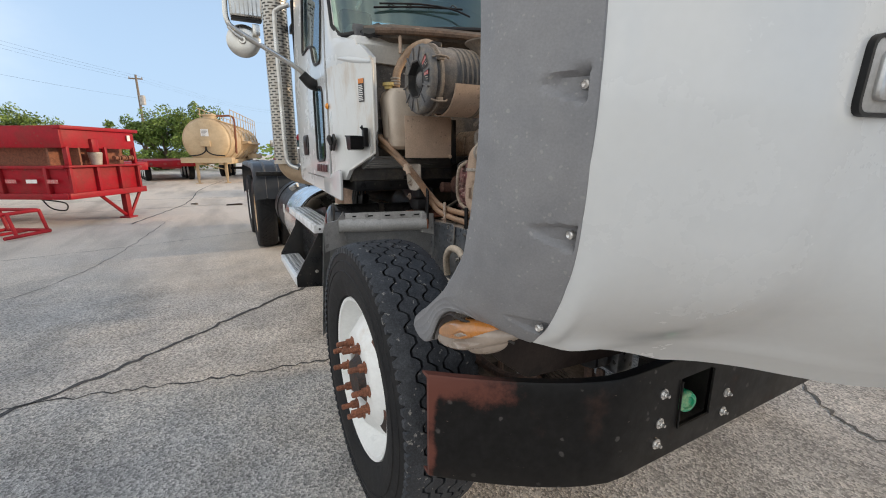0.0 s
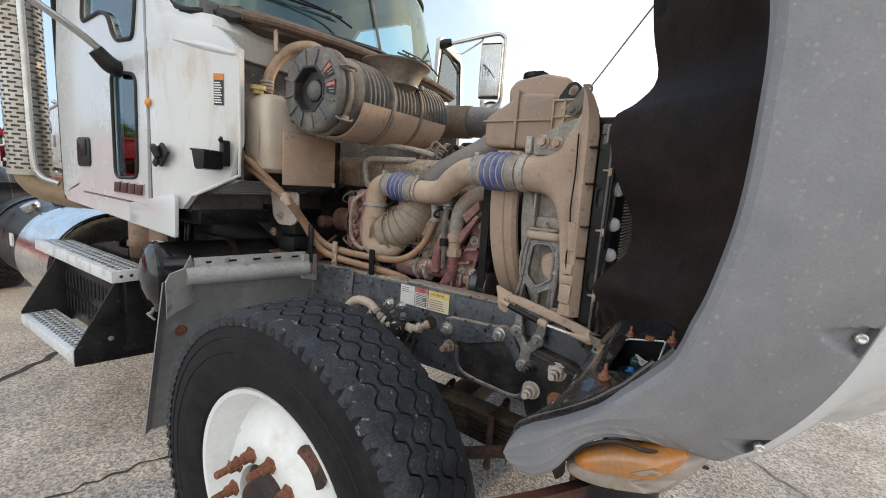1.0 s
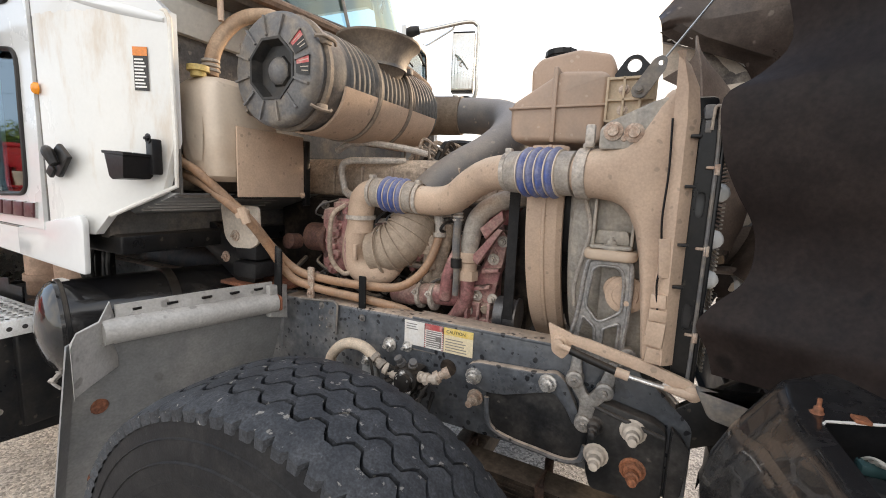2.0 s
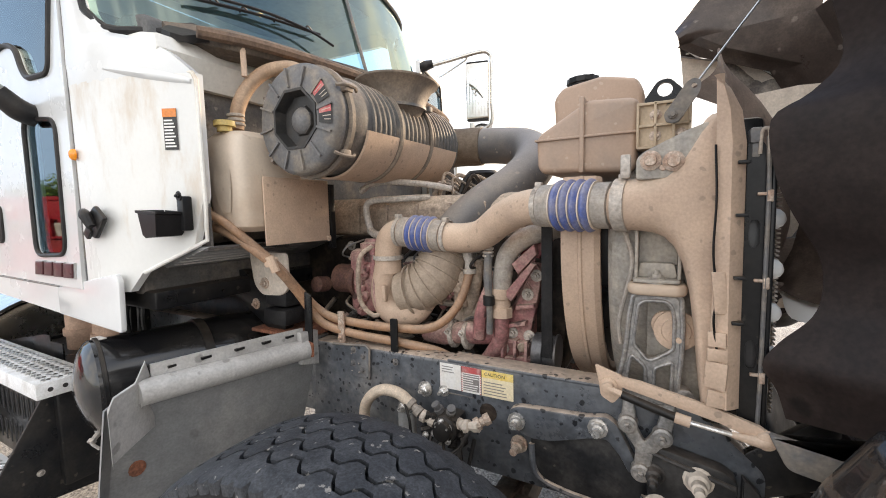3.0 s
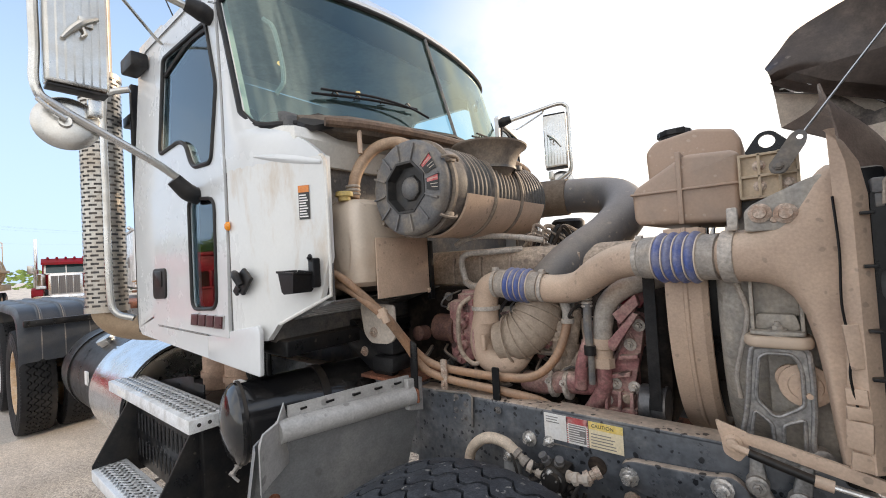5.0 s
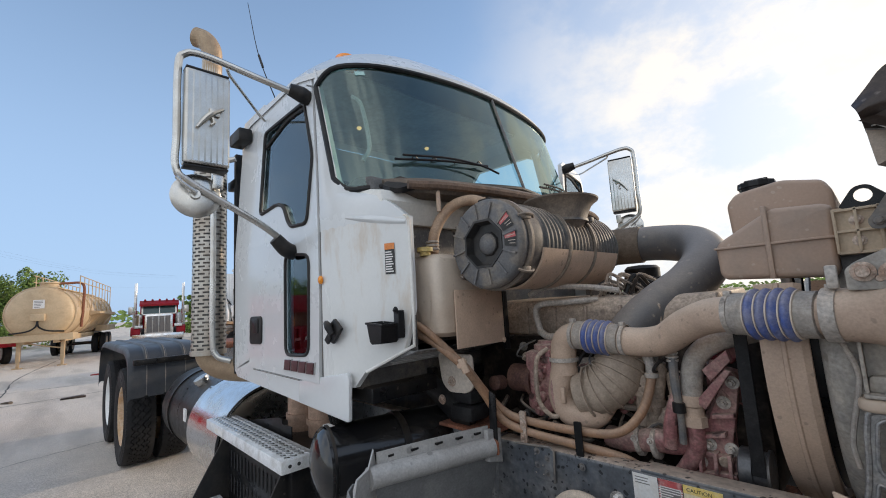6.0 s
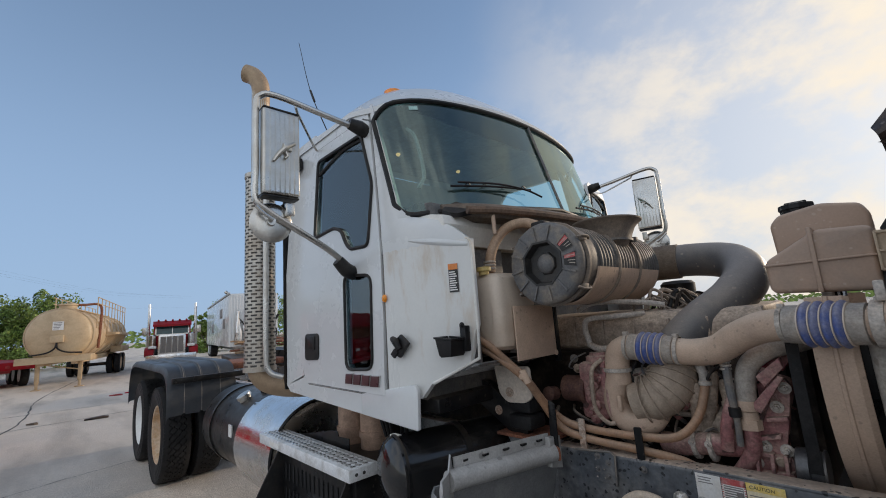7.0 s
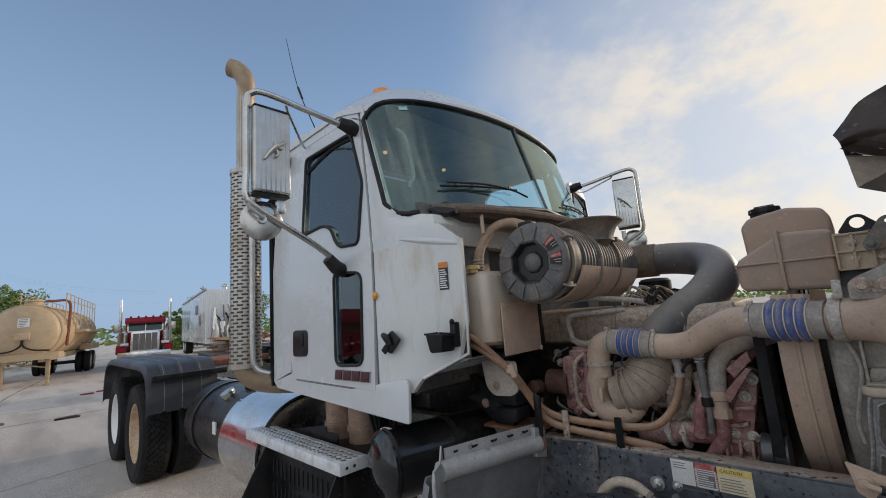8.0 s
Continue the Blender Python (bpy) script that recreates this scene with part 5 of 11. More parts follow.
# charge-air pipe with blue hump hoses
CH = [(-0.450, -0.31, 1.28), (-0.452, -0.31, 1.345), (-0.435, -0.31, 1.405), (-0.375, -0.31, 1.425), (-0.27, -0.312, 1.415), (-0.17, -0.315, 1.405), (-0.085, -0.335, 1.418), (-0.01, -0.375, 1.462), (0.06, -0.41, 1.490), (0.13, -0.435, 1.497), (0.22, -0.455, 1.496), (0.31, -0.475, 1.494), (0.42, -0.49, 1.492)]
charge = part("charge_pipe", tube(B(), CH, 0.046, 20, 6), M_DUSTY_TAN, truck, "dusty charge-air pipe with blue hose joints")
def boot(a, b, r, humps, blue):
    a, b = Vector(a), Vector(b)
    d = b - a
    L_ = d.length
    bm = lathe(B(), a, d, [(0, r - 0.006), (0.002, r), (L_ * 0.26, r), (L_ * 0.26, r - 0.004), (L_ * 0.74, r - 0.004), (L_ * 0.74, r), (L_ - 0.002, r), (L_, r - 0.006)], 28)
    ob = part("boot", bm, M_BOOT, charge, "grey silicone hose end")
    bm = B()
    w = L_ * 0.56 / humps
    for k in range(humps):
        s = L_ * 0.22 + k * w
        lathe(bm, a + d.normalized() * s, d, [(0.0, r - 0.004)] + [(w * (0.08 + 0.84 * j / 8), r + 0.001 + 0.009 * math.sin(math.pi * j / 8)) for j in range(9)] + [(w, r - 0.004)], 28, False)
    pieces("hump", bm, blue, charge, "dusty blue silicone humps")
    bm = B()
    for k in range(humps + 1):
        s = L_ * 0.22 + k * w
        lathe(bm, a + d.normalized() * (s - 0.002), d, [(0, r - 0.002), (0.001, r + 0.004), (0.004, r + 0.004), (0.005, r - 0.002)], 28, False)
    pieces("hose_ring", bm, M_BOTTLE, charge)
boot((-0.385, -0.311, 1.424), (-0.225, -0.313, 1.411), 0.050, 4, M_BLUE)
boot((0.125, -0.433, 1.497), (0.295, -0.471, 1.494), 0.053, 4, M_BLUE)
def band_clamp(c, d, r, w=0.014, m=M_DUSTY_GREY):
    bm = lathe(B(), Vector(c) - Vector(d).normalized() * w / 2, d, [(0, r), (0.001, r + 0.003), (w - 0.001, r + 0.003), (w, r)], 28, False)
    u, v, dd = basis(d)
    o = Vector(c) + Vector((0, -0.2, 0.98)).normalized() * (r + 0.004)
    box(bm, o - Vector((0.008, 0.012, 0.006)), o + Vector((0.008, 0.012, 0.008)), 0.002)
    part("clamp", bm, m, charge)
for c, d in (((-0.395, -0.311, 1.424), (1, 0, -0.05)), ((-0.215, -0.313, 1.411), (1, 0, -0.05)), ((0.117, -0.430, 1.497), (1, -0.2, 0))):
    band_clamp(c, d, 0.048)
band_clamp((0.315, -0.476, 1.494), (1, -0.18, 0), 0.056, 0.028)
band_clamp((-0.4515, -0.31, 1.335), (0, 0, 1), 0.050, 0.016)
part("clamp_tab", box(B(), (0.312, -0.515, 1.55), (0.332, -0.495, 1.60), 0.004), M_DUSTY_GREY, charge)

# washer bottle
bm = B()
rings = []
for z, x0, x1, y0, y1 in ((1.438, -0.885, -0.755, -0.625, -0.44), (1.455, -0.905, -0.738, -0.645, -0.42), (1.52, -0.915, -0.734, -0.655, -0.40), (1.62, -0.922, -0.734, -0.662, -0.40), (1.70, -0.925, -0.736, -0.665, -0.40), (1.735, -0.92, -0.745, -0.655, -0.42), (1.752, -0.90, -0.765, -0.64, -0.45), (1.758, -0.875, -0.78, -0.62, -0.47)):
    rings.append([(*p, z) for p in rounded([(x0, y0), (x1, y0), (x1, y1), (x0, y1)], 0.045, 5)])
loft(bm, rings)
wb = part("washer_bottle", bm, M_BOTTLE, truck, "dusty translucent washer bottle")
bm = B()
rings = []
for t in range(9):
    z = 1.50 + 0.19 * t / 8
    w = 0.022 + 0.020 * math.sin(math.pi * t / 8)
    rings.append([(-0.815 + w * math.cos(a), -0.657 - 0.008 * max(0, math.sin(math.pi * t / 8)) * max(0, math.cos(a * 2) * 0.2 + 0.8), z) for a in [math.pi * j / 6 for j in range(7)]])
loft(bm, rings, closed=False)
part("bottle_rib", bm, M_BOTTLE, wb)
part("filler_cap", lathe(B(), (-0.82, -0.64, 1.752), (0, 0, 1), [(0, 0.022), (0.015, 0.022), (0.016, 0.032), (0.032, 0.031), (0.034, 0.02)], 20), mat("yellow_plastic_cap", (0.62, 0.48, 0.16), 0.5, second=(0.5, 0.36, 0.16), amount=0.5), wb, "yellow filler cap")
part("vent_hose", tube(B(), [(-0.655, -0.455, 1.952), (-0.715, -0.47, 1.975), (-0.770, -0.51, 1.962), (-0.80, -0.555, 1.912), (-0.815, -0.59, 1.84), (-0.818, -0.60, 1.765)], 0.022, 14), M_VENT, wb, "brown dusty rubber breather hose")
part("stick", tube(B(), [(-0.79, -0.58, 1.93), (-0.792, -0.58, 2.035)], 0.009, 8), M_DUSTY_TAN, wb)
part("duct_cuff", tube(B(), [(-0.552, 0.12, 1.763), (-0.55, 0.16, 1.767), (-0.545, 0.215, 1.773), (-0.52, 0.262, 1.779), (-0.47, 0.300, 1.784), (-0.40, 0.318, 1.784), (-0.36, 0.323, 1.783)], [0.100, 0.097, 0.093, 0.090, 0.087, 0.087, 0.086], 24, 6), M_ELBOW, duct, "tan dusty rubber cuff")
bm = B()
for k in range(3):
    lathe(bm, (-0.818, -0.60, 1.775 + k * 0.014), (0, 0, 1), [(0, 0.024), (0.002, 0.027), (0.008, 0.027), (0.01, 0.024)], 16)
pieces("hose_clip", bm, M_BOOT, wb)
# recess behind the bottle
bm = box(B(), (-0.98, -0.74, 1.39), (-0.955, -0.34, 1.955), 0.006)
box(bm, (-0.97, -0.735, 1.385), (-0.80, -0.36, 1.40), 0.004)
for z in (1.80, 1.86):
    bolt(bm, (-0.955, -0.62, z), (1, 0, 0), 0.014, 0.008)
part("bottle_recess", bm, M_RECESS, wb)
# heat shield plate
bm = box(B(), (-0.724, -0.592, 1.392), (-0.718, -0.31, 1.612), 0.002)
bolt(bm, (-0.716, -0.32, 1.40), (1, 0, 0), 0.007, 0.004)
part("heat_shield", bm, M_DUSTY_TAN, truck, "dust-covered flat metal heat shield")
pieces("shield_stay", box(box(B(), (-0.735, -0.305, 1.36), (-0.715, -0.28, 1.60), 0.002), (-0.80, -0.56, 1.385), (-0.72, -0.50, 1.395), 0.002), M_BLACK, truck)

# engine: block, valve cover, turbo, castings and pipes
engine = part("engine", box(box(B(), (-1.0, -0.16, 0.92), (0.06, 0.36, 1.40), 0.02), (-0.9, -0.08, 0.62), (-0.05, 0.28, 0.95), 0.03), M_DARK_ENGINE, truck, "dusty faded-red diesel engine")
bm = prism(B(), rounded([(-0.14, 1.40), (-0.14, 1.50), (-0.10, 1.55), (0.30, 1.56), (0.36, 1.50), (0.36, 1.40)], 0.02), "x", -1.0, 0.02, 0.012)
for k in range(7):
    bolt(bm, (-0.92 + k * 0.14, -0.125, 1.415), (0, -1, 0.3), 0.010, 0.008)
    box(bm, (-0.86 + k * 0.14, -0.15, 1.41), (-0.85 + k * 0.14, -0.13, 1.52), 0.003)
part("valve_cover", bm, M_ENGINE_GREY, engine, "tan-dusted ribbed valve cover")
part("cover_gasket", box(B(), (-1.0, -0.165, 1.385), (0.03, 0.37, 1.402), 0.004), M_DARK_ENGINE, engine)
part("breather_pipe", tube(B(), [(-0.62, -0.19, 1.42), (-0.63, -0.20, 1.50), (-0.60, -0.20, 1.535), (-0.50, -0.17, 1.54), (-0.40, -0.10, 1.545)], 0.013, 10), M_DUSTY_GREY, engine)
part("breather_pipe", tube(B(), [(-0.62, -0.19, 1.42), (-0.55, -0.23, 1.405), (-0.45, -0.24, 1.42), (-0.40, -0.20, 1.43)], 0.015, 10), M_DUSTY_GREY, engine)
# compressor scroll
part("compressor_scroll", tube(B(), [(-0.452, -0.31, 1.31), (-0.468, -0.31, 1.25), (-0.472, -0.312, 1.20), (-0.448, -0.315, 1.155), (-0.40, -0.315, 1.135), (-0.345, -0.305, 1.150), (-0.31, -0.285, 1.19)], [0.046, 0.046, 0.046, 0.046, 0.044, 0.040, 0.034], 20), M_DUSTY_TAN, engine, "dusty cast turbo scroll")
part("turbo_housing", lathe(B(), (-0.41, -0.16, 1.225), (0, -1, 0), [(0, 0.10), (0.06, 0.105), (0.10, 0.095), (0.13, 0.07), (0.14, 0.03)], 28), M_DUSTY_GREY, engine)
bm = B()
for a in range(0, 360, 45):
    bolt(bm, (-0.41 + 0.085 * math.cos(radians(a)), -0.262, 1.225 + 0.085 * math.sin(radians(a))), (0, -1, 0), 0.008, 0.008)
part("housing_bolt", bm, M_DUSTY_GREY, engine)
part("scroll_strap", box(B(), (-0.44, -0.372, 1.19), (-0.425, -0.355, 1.245), 0.003), M_DUSTY_TAN, engine)
# reddish valve casting left of the turbo, built of stacked lobes
rnd = random.Random(4)
bm = box(B(), (-0.625, -0.32, 1.13), (-0.505, -0.18, 1.36), 0.022)
lathe(bm, (-0.56, -0.25, 1.36), (0, 0, 1), [(0, 0.05), (0.018, 0.05), (0.024, 0.035), (0.034, 0.032)], 16)
for k in range(9):
    z = 1.14 + k * 0.026
    lathe(bm, (-0.545 + rnd.uniform(-0.03, 0.03), -0.315, z), (0, -1, 0), [(0, 0.022), (0.018, 0.020), (0.024, 0.011), (0.032, 0.010)], 10)
box(bm, (-0.515, -0.34, 1.20), (-0.49, -0.24, 1.37), 0.008)
part("valve_casting", bm, M_ENGINE, engine, "faded pinkish-red cast valve body")
part("casting_hose", tube(B(), [(-0.50, -0.335, 1.375), (-0.53, -0.365, 1.34), (-0.535, -0.375, 1.26), (-0.53, -0.37, 1.18), (-0.49, -0.355, 1.135), (-0.45, -0.345, 1.15)], 0.0085, 10), M_ENGINE_GREY, engine)
part("casting_hose", tube(B(), [(-0.475, -0.325, 1.31), (-0.485, -0.35, 1.24), (-0.475, -0.35, 1.165), (-0.45, -0.335, 1.13)], 0.007, 10), M_ENGINE, engine)
bm = lathe(B(), (-0.72, -0.26, 1.24), (1, 0, 0), [(0, 0.055), (0.10, 0.055), (0.10, 0.075), (0.118, 0.075)], 18)
lathe(bm, (-0.76, -0.30, 1.22), (0, -1, 0.1), [(0, 0.03), (0.05, 0.03), (0.055, 0.02)], 12)
part("turbine_pipe", bm, mat("dark_maroon_rust", (0.10, 0.048, 0.04), 0.7, second=(0.17, 0.09, 0.06), amount=0.6, scale=16, grain=0.25, bump=0.3), engine, "dark maroon exhaust joint")
# dusty coolant pipe: from the radiator side down into the block
part("coolant_pipe", tube(B(), [(0.16, -0.23, 1.445), (0.113, -0.25, 1.431), (0.036, -0.275, 1.408), (-0.02, -0.285, 1.36), (-0.04, -0.285, 1.29), (-0.044, -0.285, 1.245)], 0.030, 16), M_BOOT, engine, "dusty rubber coolant hose")
part("pipe_joint", lathe(lathe(B(), (-0.044, -0.285, 1.25), (0, 0, -1), [(0, 0.034), (0.012, 0.036), (0.03, 0.034), (0.034, 0.028), (0.06, 0.028)], 18), (-0.044, -0.285, 1.19), (0, 0, -1), [(0, 0.034), (0.03, 0.034)], 8), M_DUSTY_TAN, engine)
part("feed_pipe", tube(B(), [(-0.044, -0.285, 1.20), (-0.045, -0.285, 1.14), (-0.05, -0.28, 1.09), (-0.085, -0.27, 1.03), (-0.13, -0.26, 0.97)], 0.024, 14), M_ENGINE, engine, "pinkish painted water pipe")
part("water_pipe", tube(B(), [(-0.33, -0.25, 1.07), (-0.26, -0.27, 1.075), (-0.18, -0.27, 1.09), (-0.09, -0.25, 1.095), (-0.02, -0.21, 1.14), (0.02, -0.17, 1.23), (0.035, -0.13, 1.30)], 0.036, 16), M_ENGINE, engine)
bm = B()
for x in (-0.225, -0.175):
    lathe(bm, (x, -0.27, 1.08), (1, 0, 0.1), [(0, 0.042), (0.002, 0.046), (0.014, 0.046), (0.016, 0.042)], 18)
    bolt(bm, (x + 0.008, -0.32, 1.10), (0, -1, 0.2), 0.007, 0.012)
pieces("pipe_clamp", bm, M_DUSTY_GREY, engine)
bm = B()
for k, (x, y, z, r, h, d) in enumerate(((-0.10, -0.2, 1.30, 0.04, 0.16, (0.15, -0.2, -1)), (-0.15, -0.22, 1.33, 0.026, 0.26, (-0.2, 0, -1)), (-0.205, -0.24, 1.29, 0.03, 0.12, (0, 0, -1)), (-0.24, -0.18, 1.12, 0.06, 0.20, (1, 0.0, 0.1)), (0.0, -0.2, 1.05, 0.05, 0.18, (0, 0, -1)))):
    lathe(bm, (x, y, z), d, [(0, r * 0.8), (0.01, r), (h * 0.45, r), (h * 0.45, r * 1.15), (h * 0.55, r * 1.15), (h * 0.55, r * 0.9), (h, r * 0.85)], 14)
pieces("filter_body", bm, M_ENGINE_GREY, engine)
# front gear-case with webs and red paint
bm = prism(B(), rounded([(-0.17, 0.93), (-0.20, 1.1), (-0.18, 1.30), (-0.13, 1.40), (0.35, 1.40), (0.40, 1.2), (0.36, 0.9)], 0.03), "x", -0.03, 0.03, 0.01)
part("gear_case", bm, M_ENGINE, engine)
# pinkish front bracket with ribs, arms and bolts
bm = prism(B(), rounded([(-0.075, 0.98), (0.045, 0.97), (0.050, 1.06), (0.035, 1.10), (0.055, 1.19), (0.075, 1.30), (0.045, 1.33), (0.015, 1.25), (-0.02, 1.17), (-0.06, 1.12)], 0.012), "y", -0.255, -0.225, 0.005)
part("front_bracket", bm, M_ENGINE, engine, "faded pinkish cast front bracket")
for k, (x0, z0, x1, z1) in enumerate(((-0.06, 1.02, 0.045, 1.035), (-0.05, 1.085, 0.04, 1.075), (-0.03, 1.13, 0.03, 1.145), (0.0, 1.19, 0.055, 1.20))):
    part("bracket_rib", prism(B(), [(x0, z0 - 0.006), (x1, z1 - 0.006), (x1, z1 + 0.006), (x0, z0 + 0.006)], "y", -0.285 + 0.006 * (k % 2), -0.25, 0.002), M_ENGINE, engine)
for x in (-0.045, -0.005, 0.03):
    part("bracket_rib", prism(B(), [(x - 0.005, 0.985), (x + 0.005, 0.985), (x + 0.008, 1.09), (x - 0.002, 1.09)], "y", -0.29, -0.25, 0.002), M_ENGINE, engine)
for x, z in ((-0.05, 1.05), (0.035, 1.10), (0.03, 1.23), (0.058, 1.29), (-0.02, 1.105)):
    part("bracket_bolt", bolt(B(), (x, -0.256, z), (0, -1, 0), 0.011, 0.012), M_DUSTY_GREY, engine)
part("bracket_arm", prism(B(), [(-0.005, 1.215), (0.07, 1.33), (0.055, 1.335), (-0.03, 1.235)], "y", -0.31, -0.285, 0.003), M_ENGINE, engine)
part("bracket_arm", prism(B(), [(0.02, 1.30), (0.075, 1.36), (0.068, 1.39), (0.0, 1.33)], "y", -0.32, -0.29, 0.003), M_ENGINE, engine)
part("red_tube", tube(B(), [(-0.115, -0.30, 1.09), (-0.105, -0.31, 1.16), (-0.085, -0.30, 1.23), (-0.06, -0.27, 1.29)], 0.020, 12), M_ENGINE, engine)
part("grey_tube", tube(B(), [(-0.075, -0.31, 1.11), (-0.07, -0.32, 1.19), (-0.075, -0.32, 1.28), (-0.08, -0.30, 1.36)], [0.010, 0.010, 0.013, 0.013], 10), M_CAP, engine)
part("black_collar", lathe(B(), (-0.072, -0.32, 1.20), (0, 0, 1), [(0, 0.014), (0.002, 0.018), (0.03, 0.018), (0.032, 0.014)], 14), M_PLASTIC, engine)
bm = B()
for k in range(5):
    lathe(bm, (-0.082, -0.298, 1.345 + 0.011 * k), (0, 0, 1), [(0, 0.013), (0.003, 0.018), (0.007, 0.018), (0.010, 0.013)], 12, False)
pieces("bellows_ring", bm, M_DUSTY_GREY, engine)
bm = prism(B(), [(0.03, 1.43), (0.10, 1.40), (0.06, 1.34), (0.0, 1.35)], "y", -0.24, -0.19, 0.004)
part("thermostat_cover", bm, mat("bright_engine_red", (0.30, 0.035, 0.06), 0.5, second=(0.33, 0.17, 0.15), amount=0.8, scale=14, grain=0.15), engine)
# fine wiring, thin pipes and clips over the castings
rw = random.Random(61)
for k in range(34):
    x = rw.uniform(-0.72, 0.03)
    z = rw.uniform(1.05, 1.36)
    y = -0.20 - rw.random() * 0.09
    dx, dz = rw.uniform(-0.13, 0.13), rw.uniform(-0.16, 0.12)
    pts = [(x, y + 0.05, z), (x + dx * 0.3, y - 0.02, z + dz * 0.25), (x + dx * 0.65, y - 0.015, z + dz * 0.7), (x + dx, y + 0.06, z + dz)]
    part("wire_run", tube(B(), pts, rw.choice((0.0035, 0.005, 0.007)), 6), rw.choice((M_PLASTIC, M_PLASTIC, M_DUSTY_BLACK, M_ENGINE, M_CAP)), engine)
for k in range(40):
    x, z = rw.uniform(-0.74, 0.02), rw.uniform(1.0, 1.38)
    y = -0.165 - rw.random() * 0.07
    kind = k % 3
    if kind == 0:
        bm = bolt(B(), (x, y, z), (rw.uniform(-0.3, 0.3), -1, rw.uniform(-0.2, 0.4)), rw.uniform(0.008, 0.014), 0.02)
    elif kind == 1:
        bm = lathe(B(), (x, y, z), (rw.uniform(-0.6, 0.6), -1, rw.uniform(-0.4, 0.4)), [(0, 0.016), (0.02, 0.016), (0.022, 0.011), (0.05, 0.010), (0.052, 0.014), (0.062, 0.014)], 10)
    else:
        bm = box(B(), (x, y - 0.02, z), (x + rw.uniform(0.015, 0.05), y + 0.03, z + rw.uniform(0.01, 0.04)), 0.003)
    part("engine_fitting", bm, rw.choice((M_ENGINE, M_ENGINE_GREY, M_DARK_ENGINE, M_CAP)), engine)
# clutter low along the block: alternator-like drums, ribs and cables
bm = B()
for k in range(12):
    x = -0.95 + k * 0.075
    lathe(bm, (x, -0.17 + rnd.uniform(-0.03, 0.02), 1.0 + rnd.uniform(-0.06, 0.08)), (rnd.uniform(-0.4, 0.4), -1, rnd.uniform(-0.3, 0.3)), [(0, 0.035), (0.03, 0.032), (0.035, 0.02), (0.06, 0.018)], 10)
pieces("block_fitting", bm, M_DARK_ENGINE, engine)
bm = B()
for k in range(9):
    x = -0.9 + k * 0.085
    z = 1.06 + rnd.uniform(-0.08, 0.20)
    tube(bm, [(x, -0.2, z), (x + 0.05, -0.26 - rnd.random() * 0.05, z + rnd.uniform(-0.05, 0.06)), (x + 0.14, -0.25, z + rnd.uniform(-0.08, 0.06)), (x + 0.2, -0.18, z + rnd.uniform(-0.1, 0.05))], 0.006 + 0.005 * rnd.random(), 8)
pieces("cable", bm, M_DUSTY_BLACK, engine)
for k in range(26):
    y = -0.04 + 0.016 * k
    x = -0.47 + rnd.uniform(-0.06, 0.16)
    h_ = rnd.uniform(0.03, 0.09)
    part("harness", tube(B(), [(x, y, 1.555), (x + rnd.uniform(-0.01, 0.04), y + 0.02, 1.56 + h_), (x + rnd.uniform(0.02, 0.07), y + 0.05, 1.56 + h_ * rnd.uniform(0.5, 1.0)), (x + 0.09, y + 0.07, 1.55)], rnd.choice((0.005, 0.007, 0.010)), 6), rnd.choice((M_DARK_ENGINE, M_FUNNEL, M_PLASTIC, M_ENGINE_GREY)), engine)
# black round housing on the far side of the cover
bm = lathe(B(), (-0.46, 0.55, 1.55), (0, 0, 1), [(0, 0.085), (0.05, 0.085), (0.052, 0.092), (0.062, 0.092), (0.064, 0.085), (0.13, 0.085), (0.145, 0.07), (0.15, 0.02)], 28)
part("filter_housing", bm, M_PLASTIC, engine, "round black filter housing")
part("cover_pipe", tube(B(), [(-0.66, -0.19, 1.575), (-0.60, -0.195, 1.60), (-0.52, -0.19, 1.605), (-0.40, -0.12, 1.592), (-0.33, -0.06, 1.575)], 0.012, 10), M_DUSTY_GREY, engine)
# belt, pulley and fan
bm = lathe(B(), (0.055, -0.275, 1.065), (1, 0, 0), [(0, 0.02), (0.002, 0.050), (0.006, 0.055), (0.034, 0.055), (0.036, 0.049), (0.066, 0.049), (0.068, 0.055), (0.074, 0.055), (0.076, 0.02)], 32)
part("pulley", bm, mat("worn_pulley_steel", (0.10, 0.10, 0.105), 0.4, metal=0.5, second=(0.16, 0.14, 0.125), amount=0.6, scale=14, grain=0.15), engine, "worn steel belt pulley")
part("belt", box(B(), (0.092, -0.330, 1.065), (0.123, -0.324, 1.45), 0.001), M_RUBBER, engine)
# added block shuts the see-through gap; its near-black stands for shade there
part("gap_block", box(box(B(), (0.055, -0.13, 0.95), (0.120, 0.34, 1.44), 0.02), (0.115, -0.02, 1.20), (0.150, 0.19, 1.42), 0.015), M_DARK_ENGINE, engine, "added near-black block that darkens the gap behind the belt")
bm = lathe(B(), (0.16, YC, 1.33), (1, 0, 0), [(0, 0.09), (0.05, 0.09), (0.06, 0.05)], 24)
for k in range(9):
    a = 2 * math.pi * k / 9
    u, w = Vector((0, math.cos(a), math.sin(a))), Vector((0, -math.sin(a), math.cos(a)))
    o = Vector((0.19, YC, 1.33))
    lo = [o + u * 0.08 + w * q + Vector((e, 0, 0)) for q, e in ((-0.05, -0.02), (0.05, 0.025), (0.05, 0.031), (-0.05, -0.014))]
    hi = [o + u * 0.36 + w * q + Vector((e, 0, 0)) for q, e in ((-0.07, -0.02), (0.07, 0.025), (0.07, 0.031), (-0.07, -0.014))]
    loft(bm, [lo, hi])
pieces("fan_blade", bm, M_BLACK, engine)

